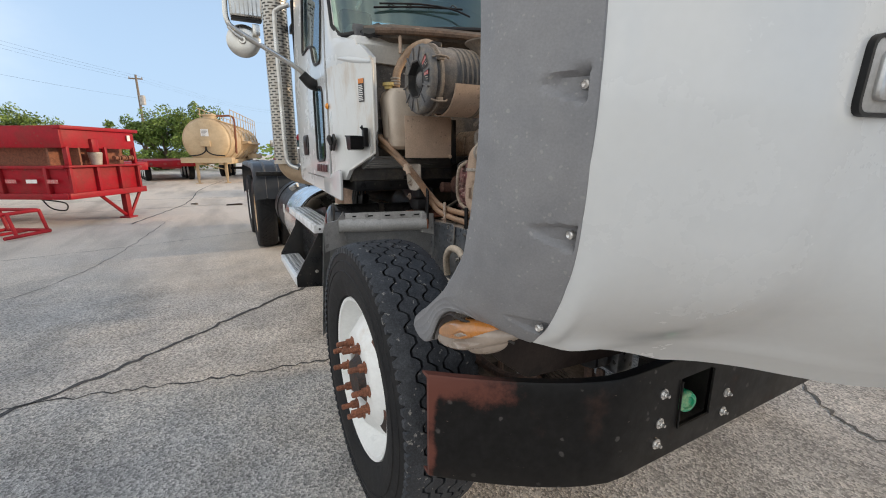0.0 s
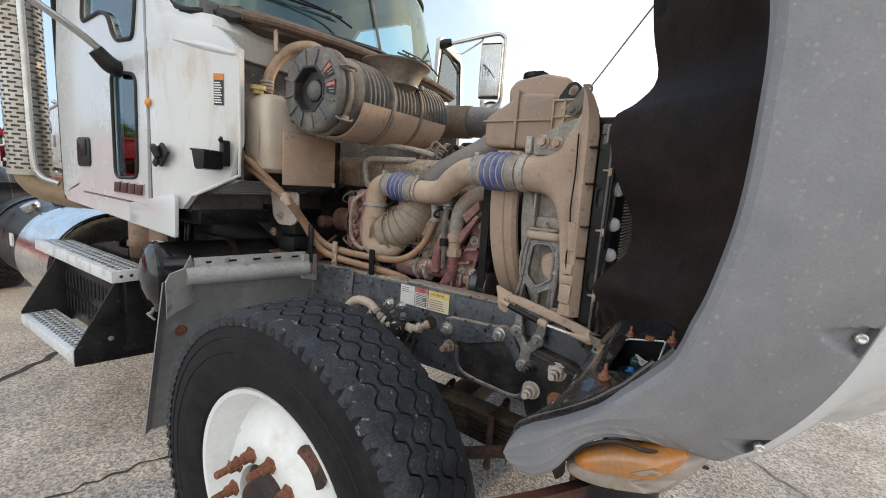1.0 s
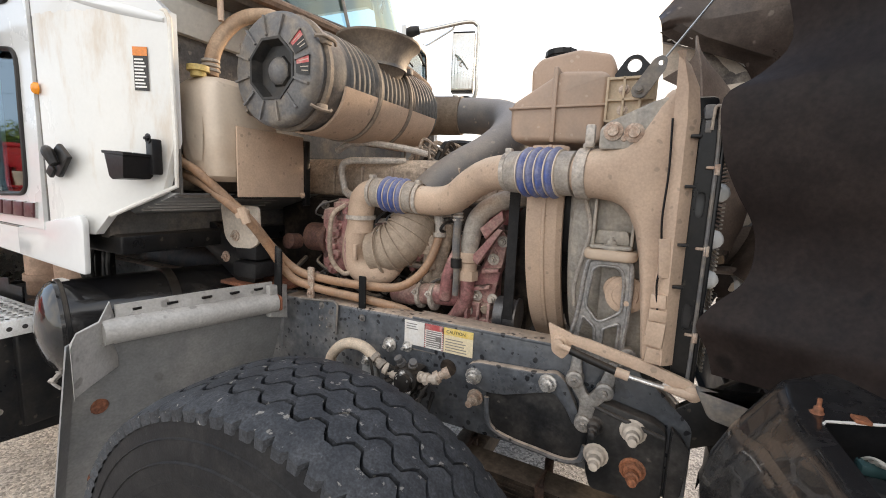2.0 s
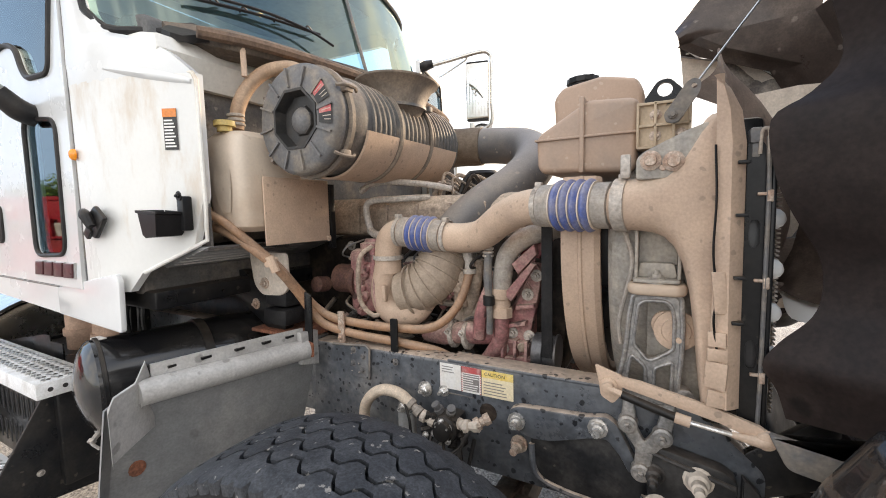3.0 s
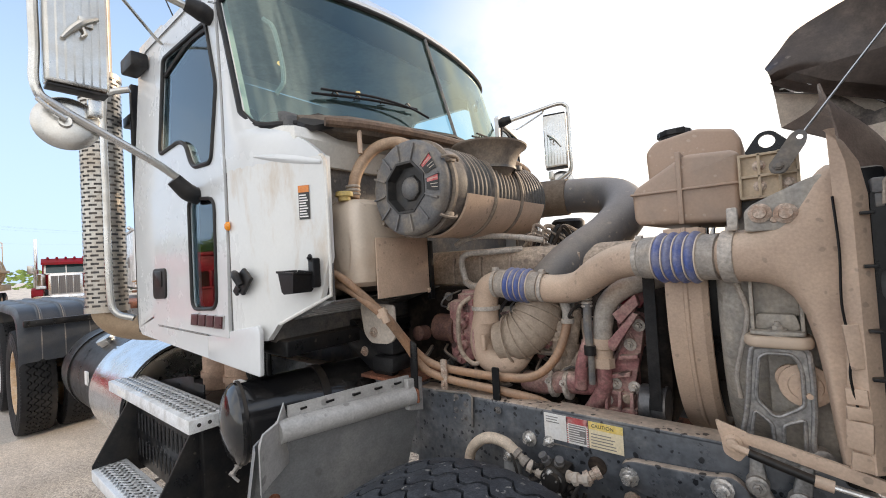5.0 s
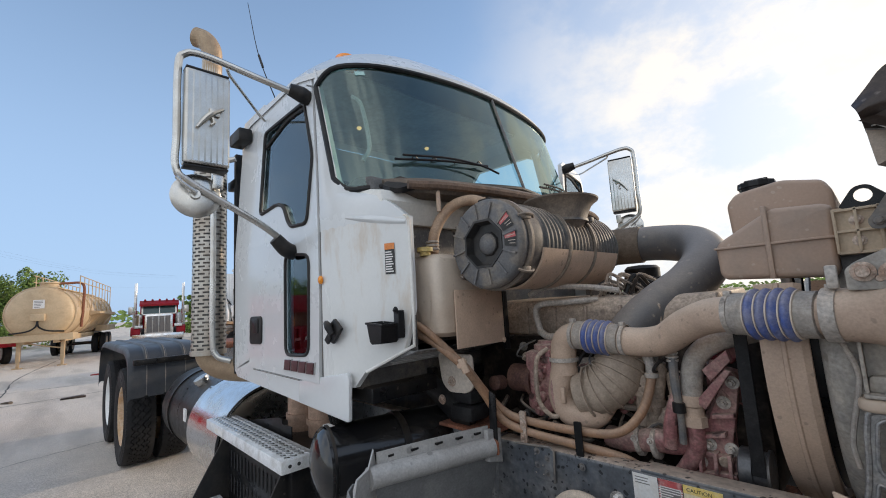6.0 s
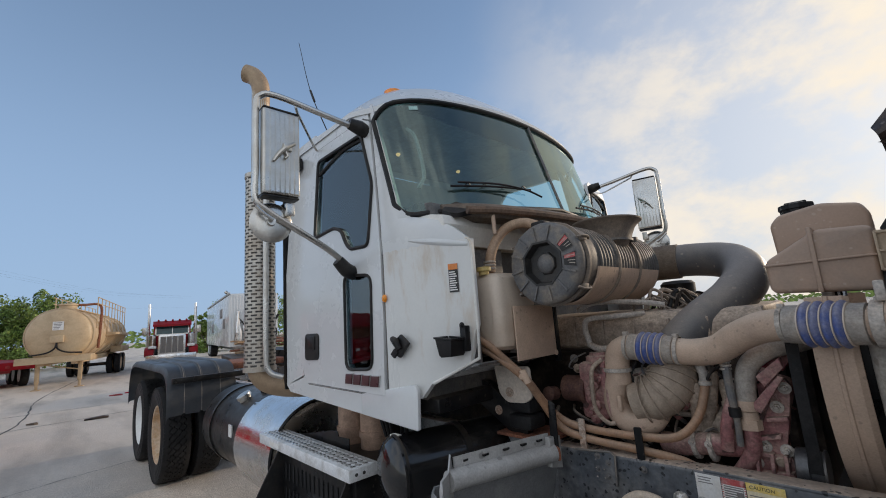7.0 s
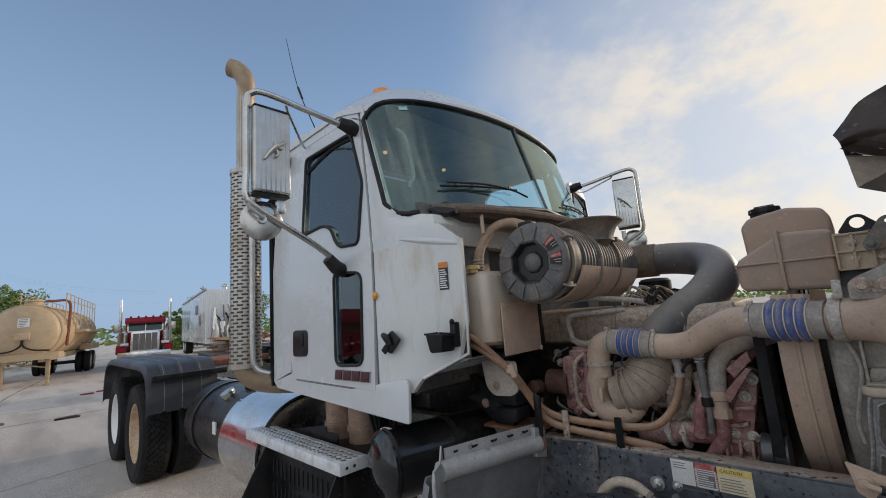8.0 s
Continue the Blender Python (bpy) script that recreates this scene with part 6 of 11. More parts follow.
# braided brake and heater hoses along the frame
hoses = part("heater_hose", tube(B(), [(-0.90, -0.66, 1.508), (-0.882, -0.68, 1.503), (-0.813, -0.66, 1.464), (-0.760, -0.60, 1.385), (-0.716, -0.55, 1.314), (-0.691, -0.48, 1.215), (-0.638, -0.43, 1.141), (-0.527, -0.41, 1.119), (-0.346, -0.40, 1.117), (-0.242, -0.36, 1.125), (-0.188, -0.30, 1.187), (-0.162, -0.26, 1.294), (-0.165, -0.25, 1.33)], 0.0145, 12), M_HOSE, truck, "orange-brown heater hose held by clips")
part("heater_hose", tube(B(), [(-0.95, -0.64, 1.475), (-0.918, -0.66, 1.465), (-0.816, -0.64, 1.426), (-0.719, -0.57, 1.326), (-0.696, -0.50, 1.228), (-0.647, -0.45, 1.121), (-0.546, -0.42, 1.085), (-0.349, -0.40, 1.070), (-0.245, -0.36, 1.047), (-0.200, -0.32, 1.016), (-0.17, -0.25, 1.0)], 0.0145, 12), M_HOSE, truck, "orange-brown heater hose held by clips")
bm = lathe(B(), (-0.163, -0.26, 1.285), (0, 0, 1), [(0, 0.019), (0.002, 0.022), (0.014, 0.022), (0.016, 0.017), (0.05, 0.016)], 14)
tube(bm, [(-0.165, -0.26, 1.33), (-0.17, -0.255, 1.36), (-0.13, -0.23, 1.37)], 0.016, 10)
part("hose_end", bm, M_DUSTY_GREY, hoses)
for x, y, z0, z1, m in ((-0.352, -0.428, 1.00, 1.155, M_BLACK), (-0.565, -0.435, 1.05, 1.16, M_RUST_LIGHT)):
    bm = prism(B(), rounded([(x - 0.013, z0), (x + 0.013, z0), (x + 0.013, z1), (x - 0.013, z1)], 0.006), "y", y - 0.003, y + 0.003)
    bolt(bm, (x, y - 0.003, z0 + 0.02), (0, -1, 0), 0.008, 0.008)
    part("hose_clip", bm, m, hoses)
bm = prism(B(), rounded([(-0.675, 1.03), (-0.64, 1.03), (-0.635, 1.22), (-0.665, 1.235)], 0.01), "y", -0.50, -0.493, 0.002)
part("bracket", bm, M_BLACK, hoses, "upright black strap bracket")
part("bracket_foot", prism(B(), rounded([(-0.675, 1.01), (-0.63, 1.01), (-0.63, 1.06), (-0.675, 1.07)], 0.01), "y", -0.505, -0.50, 0.002), M_RUST, hoses)
part("hose_tie", tube(tube(B(), [(-0.70, -0.60, 1.36), (-0.685, -0.59, 1.31)], 0.014, 8), [(-0.72, -0.56, 1.345), (-0.70, -0.61, 1.335)], 0.01, 8), M_DUSTY_TAN, hoses)

# cab mount: pale plate, rubber and black bracket
mount = part("cab_mount", prism(B(), rounded([(-1.20, 1.285), (-1.02, 1.285), (-0.86, 1.17), (-0.80, 1.10), (-0.80, 1.075), (-0.90, 1.075), (-1.05, 1.17), (-1.20, 1.235)], 0.01), "y", -0.47, -0.43, 0.004), M_BLACK, truck, "black steel cab mount with a rubber block")
part("mount_plate", prism(B(), rounded([(-0.93, 1.36), (-0.74, 1.36), (-0.735, 1.235), (-0.77, 1.21), (-0.87, 1.205), (-0.91, 1.24)], 0.02), "y", -0.505, -0.49, 0.004), M_PALE_DUST, mount, "dirty white mounting plate")
bm = box(B(), (-0.865, -0.50, 1.165), (-0.755, -0.40, 1.225), 0.015)
box(bm, (-0.87, -0.51, 1.10), (-0.75, -0.40, 1.16), 0.015)
part("rubber_block", bm, M_RUBBER, mount)
bm = B()
for x, y, z in ((-1.13, -0.47, 1.265), (-1.06, -0.47, 1.255), (-0.95, -0.47, 1.16), (-0.85, -0.505, 1.25)):
    bolt(bm, (x, y, z), (0, -1, 0), 0.012, 0.010)
pieces("mount_bolt", bm, M_RUST_LIGHT, mount)
part("mount_foot", box(B(), (-0.95, -0.50, 1.062), (-0.68, -0.30, 1.076), 0.004), M_RUST, mount)
bm = prism(B(), [(-0.78, 1.40), (-1.02, 1.325), (-1.06, 1.34), (-1.06, 1.40)], "y", -0.74, 0.84, 0.004)
part("toe_panel", bm, M_PANEL_GREY, mount)
bm = B()
for k in range(5):
    box(bm, (-0.98 + k * 0.035, -0.74, 1.335 + k * 0.012), (-0.97 + k * 0.035, -0.30, 1.345 + k * 0.012), 0.003)
pieces("toe_rib", bm, M_PANEL_LIGHT, mount)

# coolant header tank
bm = B()
prism(bm, rounded([(0.088, 1.60), (0.10, 1.585), (0.32, 1.575), (0.332, 1.59), (0.335, 1.745), (0.32, 1.755), (0.222, 1.762), (0.205, 1.755), (0.095, 1.69), (0.085, 1.675)], 0.012), "y", -0.355, 0.12, 0.014, 3)
tank = part("coolant_tank", bm, M_COOLANT, truck, "browned plastic coolant header tank")
prism_pts = rounded([(0.10, 1.70), (0.335, 1.70), (0.338, 1.805), (0.32, 1.842), (0.23, 1.862), (0.12, 1.845), (0.094, 1.815)], 0.014)
part("tank_top", prism(B(), prism_pts, "y", -0.20, 0.15, 0.014, 3), M_COOLANT, tank)
bm = B()
for x in (0.205,):
    box(bm, (x - 0.006, -0.366, 1.58), (x + 0.006, 0.125, 1.770), 0.003)
box(bm, (0.083, -0.364, 1.668), (0.336, 0.12, 1.674), 0.002)
part("tank_seam", bm, M_COOLANT, tank)
bm = lathe(B(), (0.165, -0.12, 1.852), (0, 0, 1), [(0, 0.045), (0.012, 0.045), (0.014, 0.050), (0.03, 0.048), (0.034, 0.03)], 24, wob=lambda j: 1.0 if j % 2 else 0.95)
box(bm, (0.135, -0.127, 1.882), (0.195, -0.113, 1.893), 0.003)
part("tank_cap", bm, M_PLASTIC, tank, "black ribbed filler cap")
M_AMBER_RIB = mat("amber_ribbed_plastic", (0.50, 0.39, 0.27), 0.55, second=(0.40, 0.30, 0.21), amount=0.6, scale=8, grain=0.1)
bm = prism(B(), [(0.335, 1.63), (0.445, 1.625), (0.445, 1.725), (0.335, 1.735)], "y", -0.364, -0.32)
for x in (0.335, 0.372, 0.41, 0.442):
    box(bm, (x - 0.003, -0.375, 1.627), (x + 0.003, -0.32, 1.732), 0.001)
for z in (1.628, 1.678, 1.728):
    box(bm, (0.335, -0.375, z - 0.003), (0.445, -0.32, z + 0.003), 0.001)
pieces("tank_flange", bm, M_AMBER_RIB, tank)
bm = B()
for x, z in ((0.372, 1.703), (0.372, 1.655), (0.425, 1.655)):
    lathe(bm, (x, -0.363, z), (0, -1, 0), [(0, 0.013), (0.003, 0.013), (0.004, 0.008), (0.010, 0.0075), (0.011, 0.003)], 14)
pieces("flange_bolt", bm, M_RUST_LIGHT, tank)
bm = sheet(B(), [rounded([(0.345, 1.735), (0.375, 1.78), (0.40, 1.783), (0.435, 1.745), (0.43, 1.72), (0.36, 1.73)], 0.012), [(0.390 + 0.016 * math.cos(a), 1.758 + 0.016 * math.sin(a)) for a in [2 * math.pi * j / 14 for j in range(14)]]], "y", -0.365, 0.01)
part("lift_eye", bm, M_BLACK, tank, "black steel lifting eye")
part("tank_bracket", prism(B(), rounded([(0.30, 1.66), (0.43, 1.64), (0.42, 1.57), (0.37, 1.54), (0.31, 1.54)], 0.01), "y", -0.315, -0.305, 0.002), M_CAP, tank)
bm = sheet(B(), [rounded([(0.392, 1.676), (0.418, 1.672), (0.458, 1.735), (0.460, 1.756), (0.447, 1.765), (0.432, 1.758), (0.394, 1.700)], 0.008), [(0.447 + 0.006 * math.cos(a), 1.748 + 0.006 * math.sin(a)) for a in [2 * math.pi * j / 10 for j in range(10)]][::-1]], "y", -0.405, 0.005)
bolt(bm, (0.407, -0.405, 1.690), (0, -1, 0), 0.010, 0.008)
part("cable_link", bm, M_CAP, tank, "dark steel link for the stay cable")
# radiator: charge cooler tank, shroud ring, rubber seal, core
rad = part("radiator", box(B(), (0.475, -0.46, 1.02), (0.565, 0.56, 1.66), 0.012), M_BLACK, truck, "dust-caked radiator with a cast side tank")
bm = B()
rings = []
for x, zb, zt, yc, ry, pw in ((0.316, 1.439, 1.549, -0.477, 0.055, 2.0), (0.345, 1.438, 1.551, -0.480, 0.056, 2.0), (0.375, 1.434, 1.556, -0.481, 0.057, 2.1), (0.398, 1.424, 1.564, -0.482, 0.057, 2.3), (0.416, 1.405, 1.578, -0.482, 0.057, 2.6), (0.432, 1.370, 1.602, -0.482, 0.057, 3.0), (0.446, 1.310, 1.628, -0.481, 0.057, 3.5), (0.457, 1.225, 1.648, -0.480, 0.057, 4.2), (0.466, 1.13, 1.660, -0.479, 0.056, 5.0), (0.474, 1.06, 1.666, -0.478, 0.055, 6.0), (0.500, 1.05, 1.668, -0.478, 0.055, 6.0)):
    ring = []
    for j in range(36):
        a = 2 * math.pi * j / 36
        c, n_ = math.cos(a), math.sin(a)
        ring.append((x, yc + ry * math.copysign(abs(c) ** (2 / pw), c), (zb + zt) / 2 + (zt - zb) / 2 * math.copysign(abs(n_) ** (2 / pw), n_)))
    rings.append(ring)
loft(bm, rings)
part("side_tank", bm, M_DUSTY_TAN, rad, "dust-coated cast charge-cooler tank", 50)
part("mount_plate", prism(B(), rounded([(0.343, 1.545), (0.343, 1.588), (0.358, 1.602), (0.440, 1.640), (0.470, 1.650), (0.470, 1.545)], 0.008), "y", -0.523, -0.500, 0.003), M_SHROUD, rad, "dusty mounting plate with two bolts")
bm = B()
for x, z in ((0.370, 1.582), (0.411, 1.578)):
    lathe(bm, (x, -0.522, z), (0, -1, 0), [(0, 0.020), (0.006, 0.020), (0.008, 0.012), (0.018, 0.011)], 16)
lathe(bm, (0.392, -0.523, 1.567), (0, -1, 0), [(0, 0.007), (0.003, 0.006)], 10)
pieces("tank_bolt", bm, M_RUST_LIGHT, rad)
# torn rubber air seal
bm = B()
rings = []
rnd = random.Random(9)
zs = [1.725, 1.70, 1.66, 1.60, 1.52, 1.44, 1.36, 1.30, 1.24, 1.19, 1.14, 1.10]
for i, z in enumerate(zs):
    x0 = 0.476 + (0.012 * i / 11)
    x1 = {0: 0.482, 1: 0.50, 2: 0.518}.get(i, 0.525 + 0.006 * i / 11)
    j = rnd.uniform(-0.006, 0.004) if i > 5 else 0
    rings.append([(x0 + j, -0.548, z), (x0 + 0.012, -0.556, z), ((x0 + x1) / 2, -0.560 + j * 0.6, z), (x1 - 0.01, -0.552, z), (x1, -0.540, z), (x1, -0.533, z), ((x0 + x1) / 2, -0.548, z), (x0 + 0.004 + j, -0.542, z)])
loft(bm, rings)
part("air_seal", bm, M_DUSTY_TAN, rad, "tan cracked rubber air seal")
bm = B()
for k, (z, w, h_) in enumerate(((1.325, 0.022, 0.040), (1.235, 0.030, 0.014), (1.205, 0.034, 0.012), (1.165, 0.036, 0.026), (1.118, 0.030, 0.016))):
    bmx = Matrix.Translation((0.492, -0.556, z)) @ Matrix.Rotation(0.22 * (-1) ** k - 0.1, 4, "Z") @ Matrix.Rotation(0.05 * (k - 2), 4, "Y")
    box(bm, (-w / 2, -0.006, -h_), (w / 2, 0.002, h_), 0.0015, bmx)
pieces("seal_flap", bm, M_DUSTY_TAN, rad)
part("seal_crack", tube(B(), [(0.478, -0.556, 1.60), (0.482, -0.558, 1.50), (0.480, -0.558, 1.40), (0.488, -0.558, 1.32), (0.484, -0.56, 1.27), (0.493, -0.558, 1.20)], 0.0022, 5), M_BLACK, rad)
def slot(cx, cz, rx, rz):
    return [(cx + rx * math.copysign(abs(math.cos(a)) ** 0.7, math.cos(a)), cz + rz * math.copysign(abs(math.sin(a)) ** 0.7, math.sin(a))) for a in [2 * math.pi * k / 16 for k in range(16)]]
bm = sheet(B(), [rounded([(0.530, 1.05), (0.560, 1.05), (0.563, 1.30), (0.563, 1.575), (0.555, 1.60), (0.535, 1.615), (0.530, 1.60)], 0.006), slot(0.545, 1.435, 0.009, 0.026)[::-1], slot(0.547, 1.205, 0.010, 0.028)[::-1]], "y", -0.528, 0.004)
part("side_channel", bm, M_BLACK, rad, "black steel radiator side channel")
# black sheet added behind the slots; its colour stands for their shaded depth
part("channel_slot_dark", box(B(), (0.531, -0.515, 1.05), (0.563, -0.508, 1.58), 0.001), M_INK, rad)
part("channel_flange", box(B(), (0.567, -0.535, 1.04), (0.575, -0.47, 1.585), 0.003), M_BLACK, rad)
part("channel_lip", tube(B(), [(0.560, -0.531, 1.61), (0.563, -0.534, 1.50), (0.563, -0.534, 1.20), (0.562, -0.531, 1.05)], 0.004, 8), M_CAP, rad)
for z in (1.165, 1.345, 1.505):
    part("channel_clip", box(box(B(), (0.546, -0.536, z), (0.570, -0.528, z + 0.006), 0.002), (0.560, -0.538, z - 0.012), (0.570, -0.530, z + 0.010), 0.002), M_RUST_LIGHT, rad, "dusty clip on the channel")
for z in (1.565, 1.47, 1.355, 1.27):
    part("seal_slit", box(B(), (0.512, -0.566, z - 0.003), (0.531, -0.545, z + 0.003), 0.001), M_BLACK, rad)
part("top_gate", box(box(B(), (0.532, -0.535, 1.600), (0.552, -0.50, 1.628), 0.004), (0.536, -0.53, 1.575), (0.548, -0.515, 1.60), 0.002), M_CAP, rad)
part("loop_strip", tube(B(), [(0.548, -0.53, 1.58), (0.549, -0.535, 1.618), (0.555, -0.536, 1.624), (0.560, -0.535, 1.615), (0.561, -0.532, 1.56)], 0.003, 8), M_BOOT, rad)
bm = B()
for k in range(60):
    box(bm, (0.594, -0.44, 1.06 + k * 0.009), (0.60, 0.54, 1.063 + k * 0.009))
pieces("core_fin", bm, M_DUSTY_GREY, rad)
def cut_above(bm, z):
    """Leave out what lies above the height z."""
    bmesh.ops.delete(bm, geom=[f for f in bm.faces if f.calc_center_median().z > z], context="FACES")
    return bm


# shroud: flat plate with a round ring
bm = lathe(B(), (0.165, YC, 1.42), (1, 0, 0), [(0.0, 0.478), (0.0, 0.500), (0.006, 0.503), (0.04, 0.503), (0.043, 0.507), (0.05, 0.507), (0.053, 0.503), (0.080, 0.502), (0.093, 0.492), (0.093, 0.475), (0.02, 0.47), (0.0, 0.478)], 84, False)
cut_above(bm, 1.56)
part("shroud_ring", bm, M_DUSTY_TAN, rad, "dusty fan shroud ring")
part("fan_shroud", cut_above(lathe(B(), (0.275, YC, 1.42), (1, 0, 0), [(0.0, 0.452), (0.0, 0.480), (0.004, 0.496), (0.014, 0.508), (0.03, 0.515), (0.085, 0.520), (0.09, 0.52), (0.09, 0.50)], 96, False), 1.53), M_SHROUD, rad, "dusty grey rounded fan shroud")
bm = box(B(), (0.365, -0.425, 1.03), (0.475, -0.395, 1.50), 0.004)
box(bm, (0.36, -0.30, 1.56), (0.47, 0.48, 1.62), 0.015)
box(bm, (0.36, -0.42, 0.99), (0.47, 0.52, 1.04), 0.015)
box(bm, (0.33, 0.49, 1.03), (0.475, 0.53, 1.58), 0.01)
pieces("shroud_panel", bm, M_SHROUD, rad, "dusty grey fan shroud panel")
# black band put in the gap, standing for the shade between ring and shroud
part("shroud_gap_shade", cut_above(lathe(B(), (0.255, YC, 1.42), (1, 0, 0), [(0, 0.455), (0.03, 0.455)], 64, False), 1.53), M_BLACK, rad)
part("shroud_tube", tube(B(), [(0.300, -0.440, 1.475), (0.318, -0.448, 1.43), (0.334, -0.452, 1.375), (0.330, -0.452, 1.33), (0.318, -0.450, 1.28), (0.307, -0.446, 1.22), (0.312, -0.444, 1.17)], 0.0055, 8), M_BOOT, rad)
# cast aluminium support strut with windows
STRUT_OUT = [(0.338, 1.292), (0.352, 1.297), (0.425, 1.298), (0.434, 1.288), (0.437, 1.228), (0.436, 1.165), (0.430, 1.09), (0.440, 1.075), (0.438, 1.052), (0.415, 1.045), (0.36, 1.040), (0.322, 1.060), (0.312, 1.10), (0.322, 1.15), (0.327, 1.19), (0.331, 1.245)]
STRUT_WIN = ([(0.350, 1.272), (0.362, 1.282), (0.404, 1.283), (0.416, 1.270), (0.421, 1.245), (0.421, 1.180), (0.412, 1.170), (0.380, 1.148), (0.368, 1.148), (0.342, 1.178), (0.341, 1.195), (0.347, 1.245)],
             [(0.384, 1.131), (0.420, 1.150), (0.418, 1.062), (0.384, 1.058)],
             [(0.337, 1.156), (0.366, 1.130), (0.368, 1.062), (0.334, 1.078), (0.328, 1.105)])
strut = part("support_strut", sheet(B(), [rounded(STRUT_OUT, 0.008, 3)] + [rounded(w_, 0.010, 3)[::-1] for w_ in STRUT_WIN], "y", -0.468, 0.026), M_CAST, rad, "weathered cast alloy radiator strut")
for loop_, r_ in [(STRUT_OUT, 0.0055)] + [(w_, 0.004) for w_ in STRUT_WIN]:
    part("strut_edge", tube(B(), [(u, -0.469, v) for u, v in rounded(loop_, 0.009, 3)], r_, 8, smooth=False, closed=True), M_CAST, strut)
part("strut_eye", lathe(B(), (0.440, -0.447, 1.073), (0.2, -1, 0), [(0, 0.020), (0.026, 0.020), (0.028, 0.016), (0.028, 0.009), (0.012, 0.008)], 16), M_CAST, strut)
bm = prism(B(), rounded([(0.326, -0.475), (0.345, -0.492), (0.425, -0.492), (0.444, -0.475), (0.444, -0.41), (0.326, -0.41)], 0.02), "z", 1.296, 1.322, 0.009, 3)
part("isolator", bm, M_BOTTLE, rad, "dusty rubber isolator pad")
bm = prism(B(), rounded([(0.338, -0.486), (0.43, -0.486), (0.432, -0.42), (0.336, -0.42)], 0.01), "z", 1.324, 1.332, 0.002)
prism(bm, rounded([(0.345, 1.332), (0.425, 1.332), (0.418, 1.365), (0.35, 1.365)], 0.008), "y", -0.455, -0.432, 0.003)
box(bm, (0.340, -0.47, 1.332), (0.347, -0.43, 1.45), 0.002)
box(bm, (0.424, -0.47, 1.332), (0.431, -0.43, 1.45), 0.002)
box(bm, (0.347, -0.436, 1.36), (0.424, -0.430, 1.45), 0.002)
bolt(bm, (0.385, -0.465, 1.332), (0, -0.1, 1), 0.010, 0.010)
lathe(bm, (0.385, -0.455, 1.318), (0, 0, 1), [(0, 0.03), (0.006, 0.03)], 20)
part("strut_bracket", bm, M_SHROUD, rad)
bm = lathe(B(), (0.405, -0.43, 1.225), (0, -1, 0), [(0, 0.030), (0.012, 0.030), (0.013, 0.024), (0.016, 0.022), (0.016, 0.010)], 22)
box(bm, (0.41, -0.44, 1.195), (0.475, -0.425, 1.245), 0.004)
part("drain_tap", bm, M_DUSTY_TAN, rad)
bm = lathe(B(), (0.425, -0.44, 1.215), (0, -1, 0), [(0, 0.045), (0.010, 0.045), (0.012, 0.030), (0.016, 0.028)], 22)
bolt(bm, (0.43, -0.455, 1.20), (0, -1, 0), 0.012, 0.01)
part("drain_boss", bm, M_DUSTY_TAN, rad)
# lower arms of the strut
bm = prism(B(), rounded([(0.322, 1.055), (0.345, 1.055), (0.352, 0.988), (0.368, 0.958), (0.390, 0.992), (0.405, 1.055), (0.430, 1.055), (0.420, 0.972), (0.386, 0.930), (0.378, 0.882), (0.362, 0.866), (0.345, 0.880), (0.350, 0.938), (0.316, 0.985)], 0.008), "y", -0.480, -0.462, 0.004)
for x, z in ((0.333, 0.995), (0.404, 0.980), (0.362, 0.886)):
    lathe(bm, (x, -0.465, z), (0, -1, 0), [(0, 0.022), (0.022, 0.021), (0.026, 0.014)], 16)
    bolt(bm, (x, -0.490, z), (0, -1, 0), 0.009, 0.009)
part("strut_foot", bm, M_CAST, rad)
for z in (1.462, 1.366, 1.281, 1.197):
    bm = B()
    lathe(bm, (0.574, -0.485, z), (1, 0.1, -0.12), [(0, 0.016), (0.006, 0.017), (0.014, 0.016), (0.021, 0.011), (0.025, 0.004)], 16)
    for v in bm.verts:
        v.co.z = z + (v.co.z - z) * 1.15
    part("white_stop", bm, mat("white_nylon", (0.82, 0.82, 0.80), 0.4, grain=0.03), rad, "white nylon hood stop")
# hood stay cable from the tank bracket to the hood
part("stay_cable", tube(B(), [(0.450, -0.402, 1.752), (0.62, -0.42, 1.98), (0.80, -0.44, 2.20)], 0.0024, 6), M_ALU, rad, "thin wire hood stay cable")

# ---- frame rails and what hangs on them ----
def rail(y0, y1):
    bm = box(B(), (-8.3, y0, 0.78), (-0.70, y1, 1.05), 0.006)
    prism(bm, rounded([(-0.72, 0.74), (-0.70, 1.045), (0.30, 1.06), (0.48, 1.03), (0.60, 0.92), (0.60, 0.72), (0.20, 0.74)], 0.02), "y", y0, y1, 0.01)
    return part("frame_rail", bm, M_FRAME, truck, "blue-black painted frame rail with dust on top")
frame_r = rail(-0.435, -0.36)
rail(2 * YC + 0.36, 2 * YC + 0.435)
part("rail_bracket", prism(B(), [(-0.60, 1.044), (-0.455, 1.056), (-0.440, 1.046), (-0.446, 0.945), (-0.53, 0.945), (-0.53, 1.035), (-0.60, 1.032)], "y", -0.4415, -0.4345, 0.002), M_FRAME, frame_r)
part("bracket_edge", tube(B(), [(-0.60, -0.444, 1.046), (-0.457, -0.444, 1.058), (-0.441, -0.444, 1.047), (-0.447, -0.444, 0.945)], 0.004, 6, smooth=False), M_CAP, frame_r)
part("rail_flange", box(B(), (-0.16, -0.436, 1.046), (0.32, -0.362, 1.0585), 0.005), M_FRAME, frame_r, "dust-covered top flange")
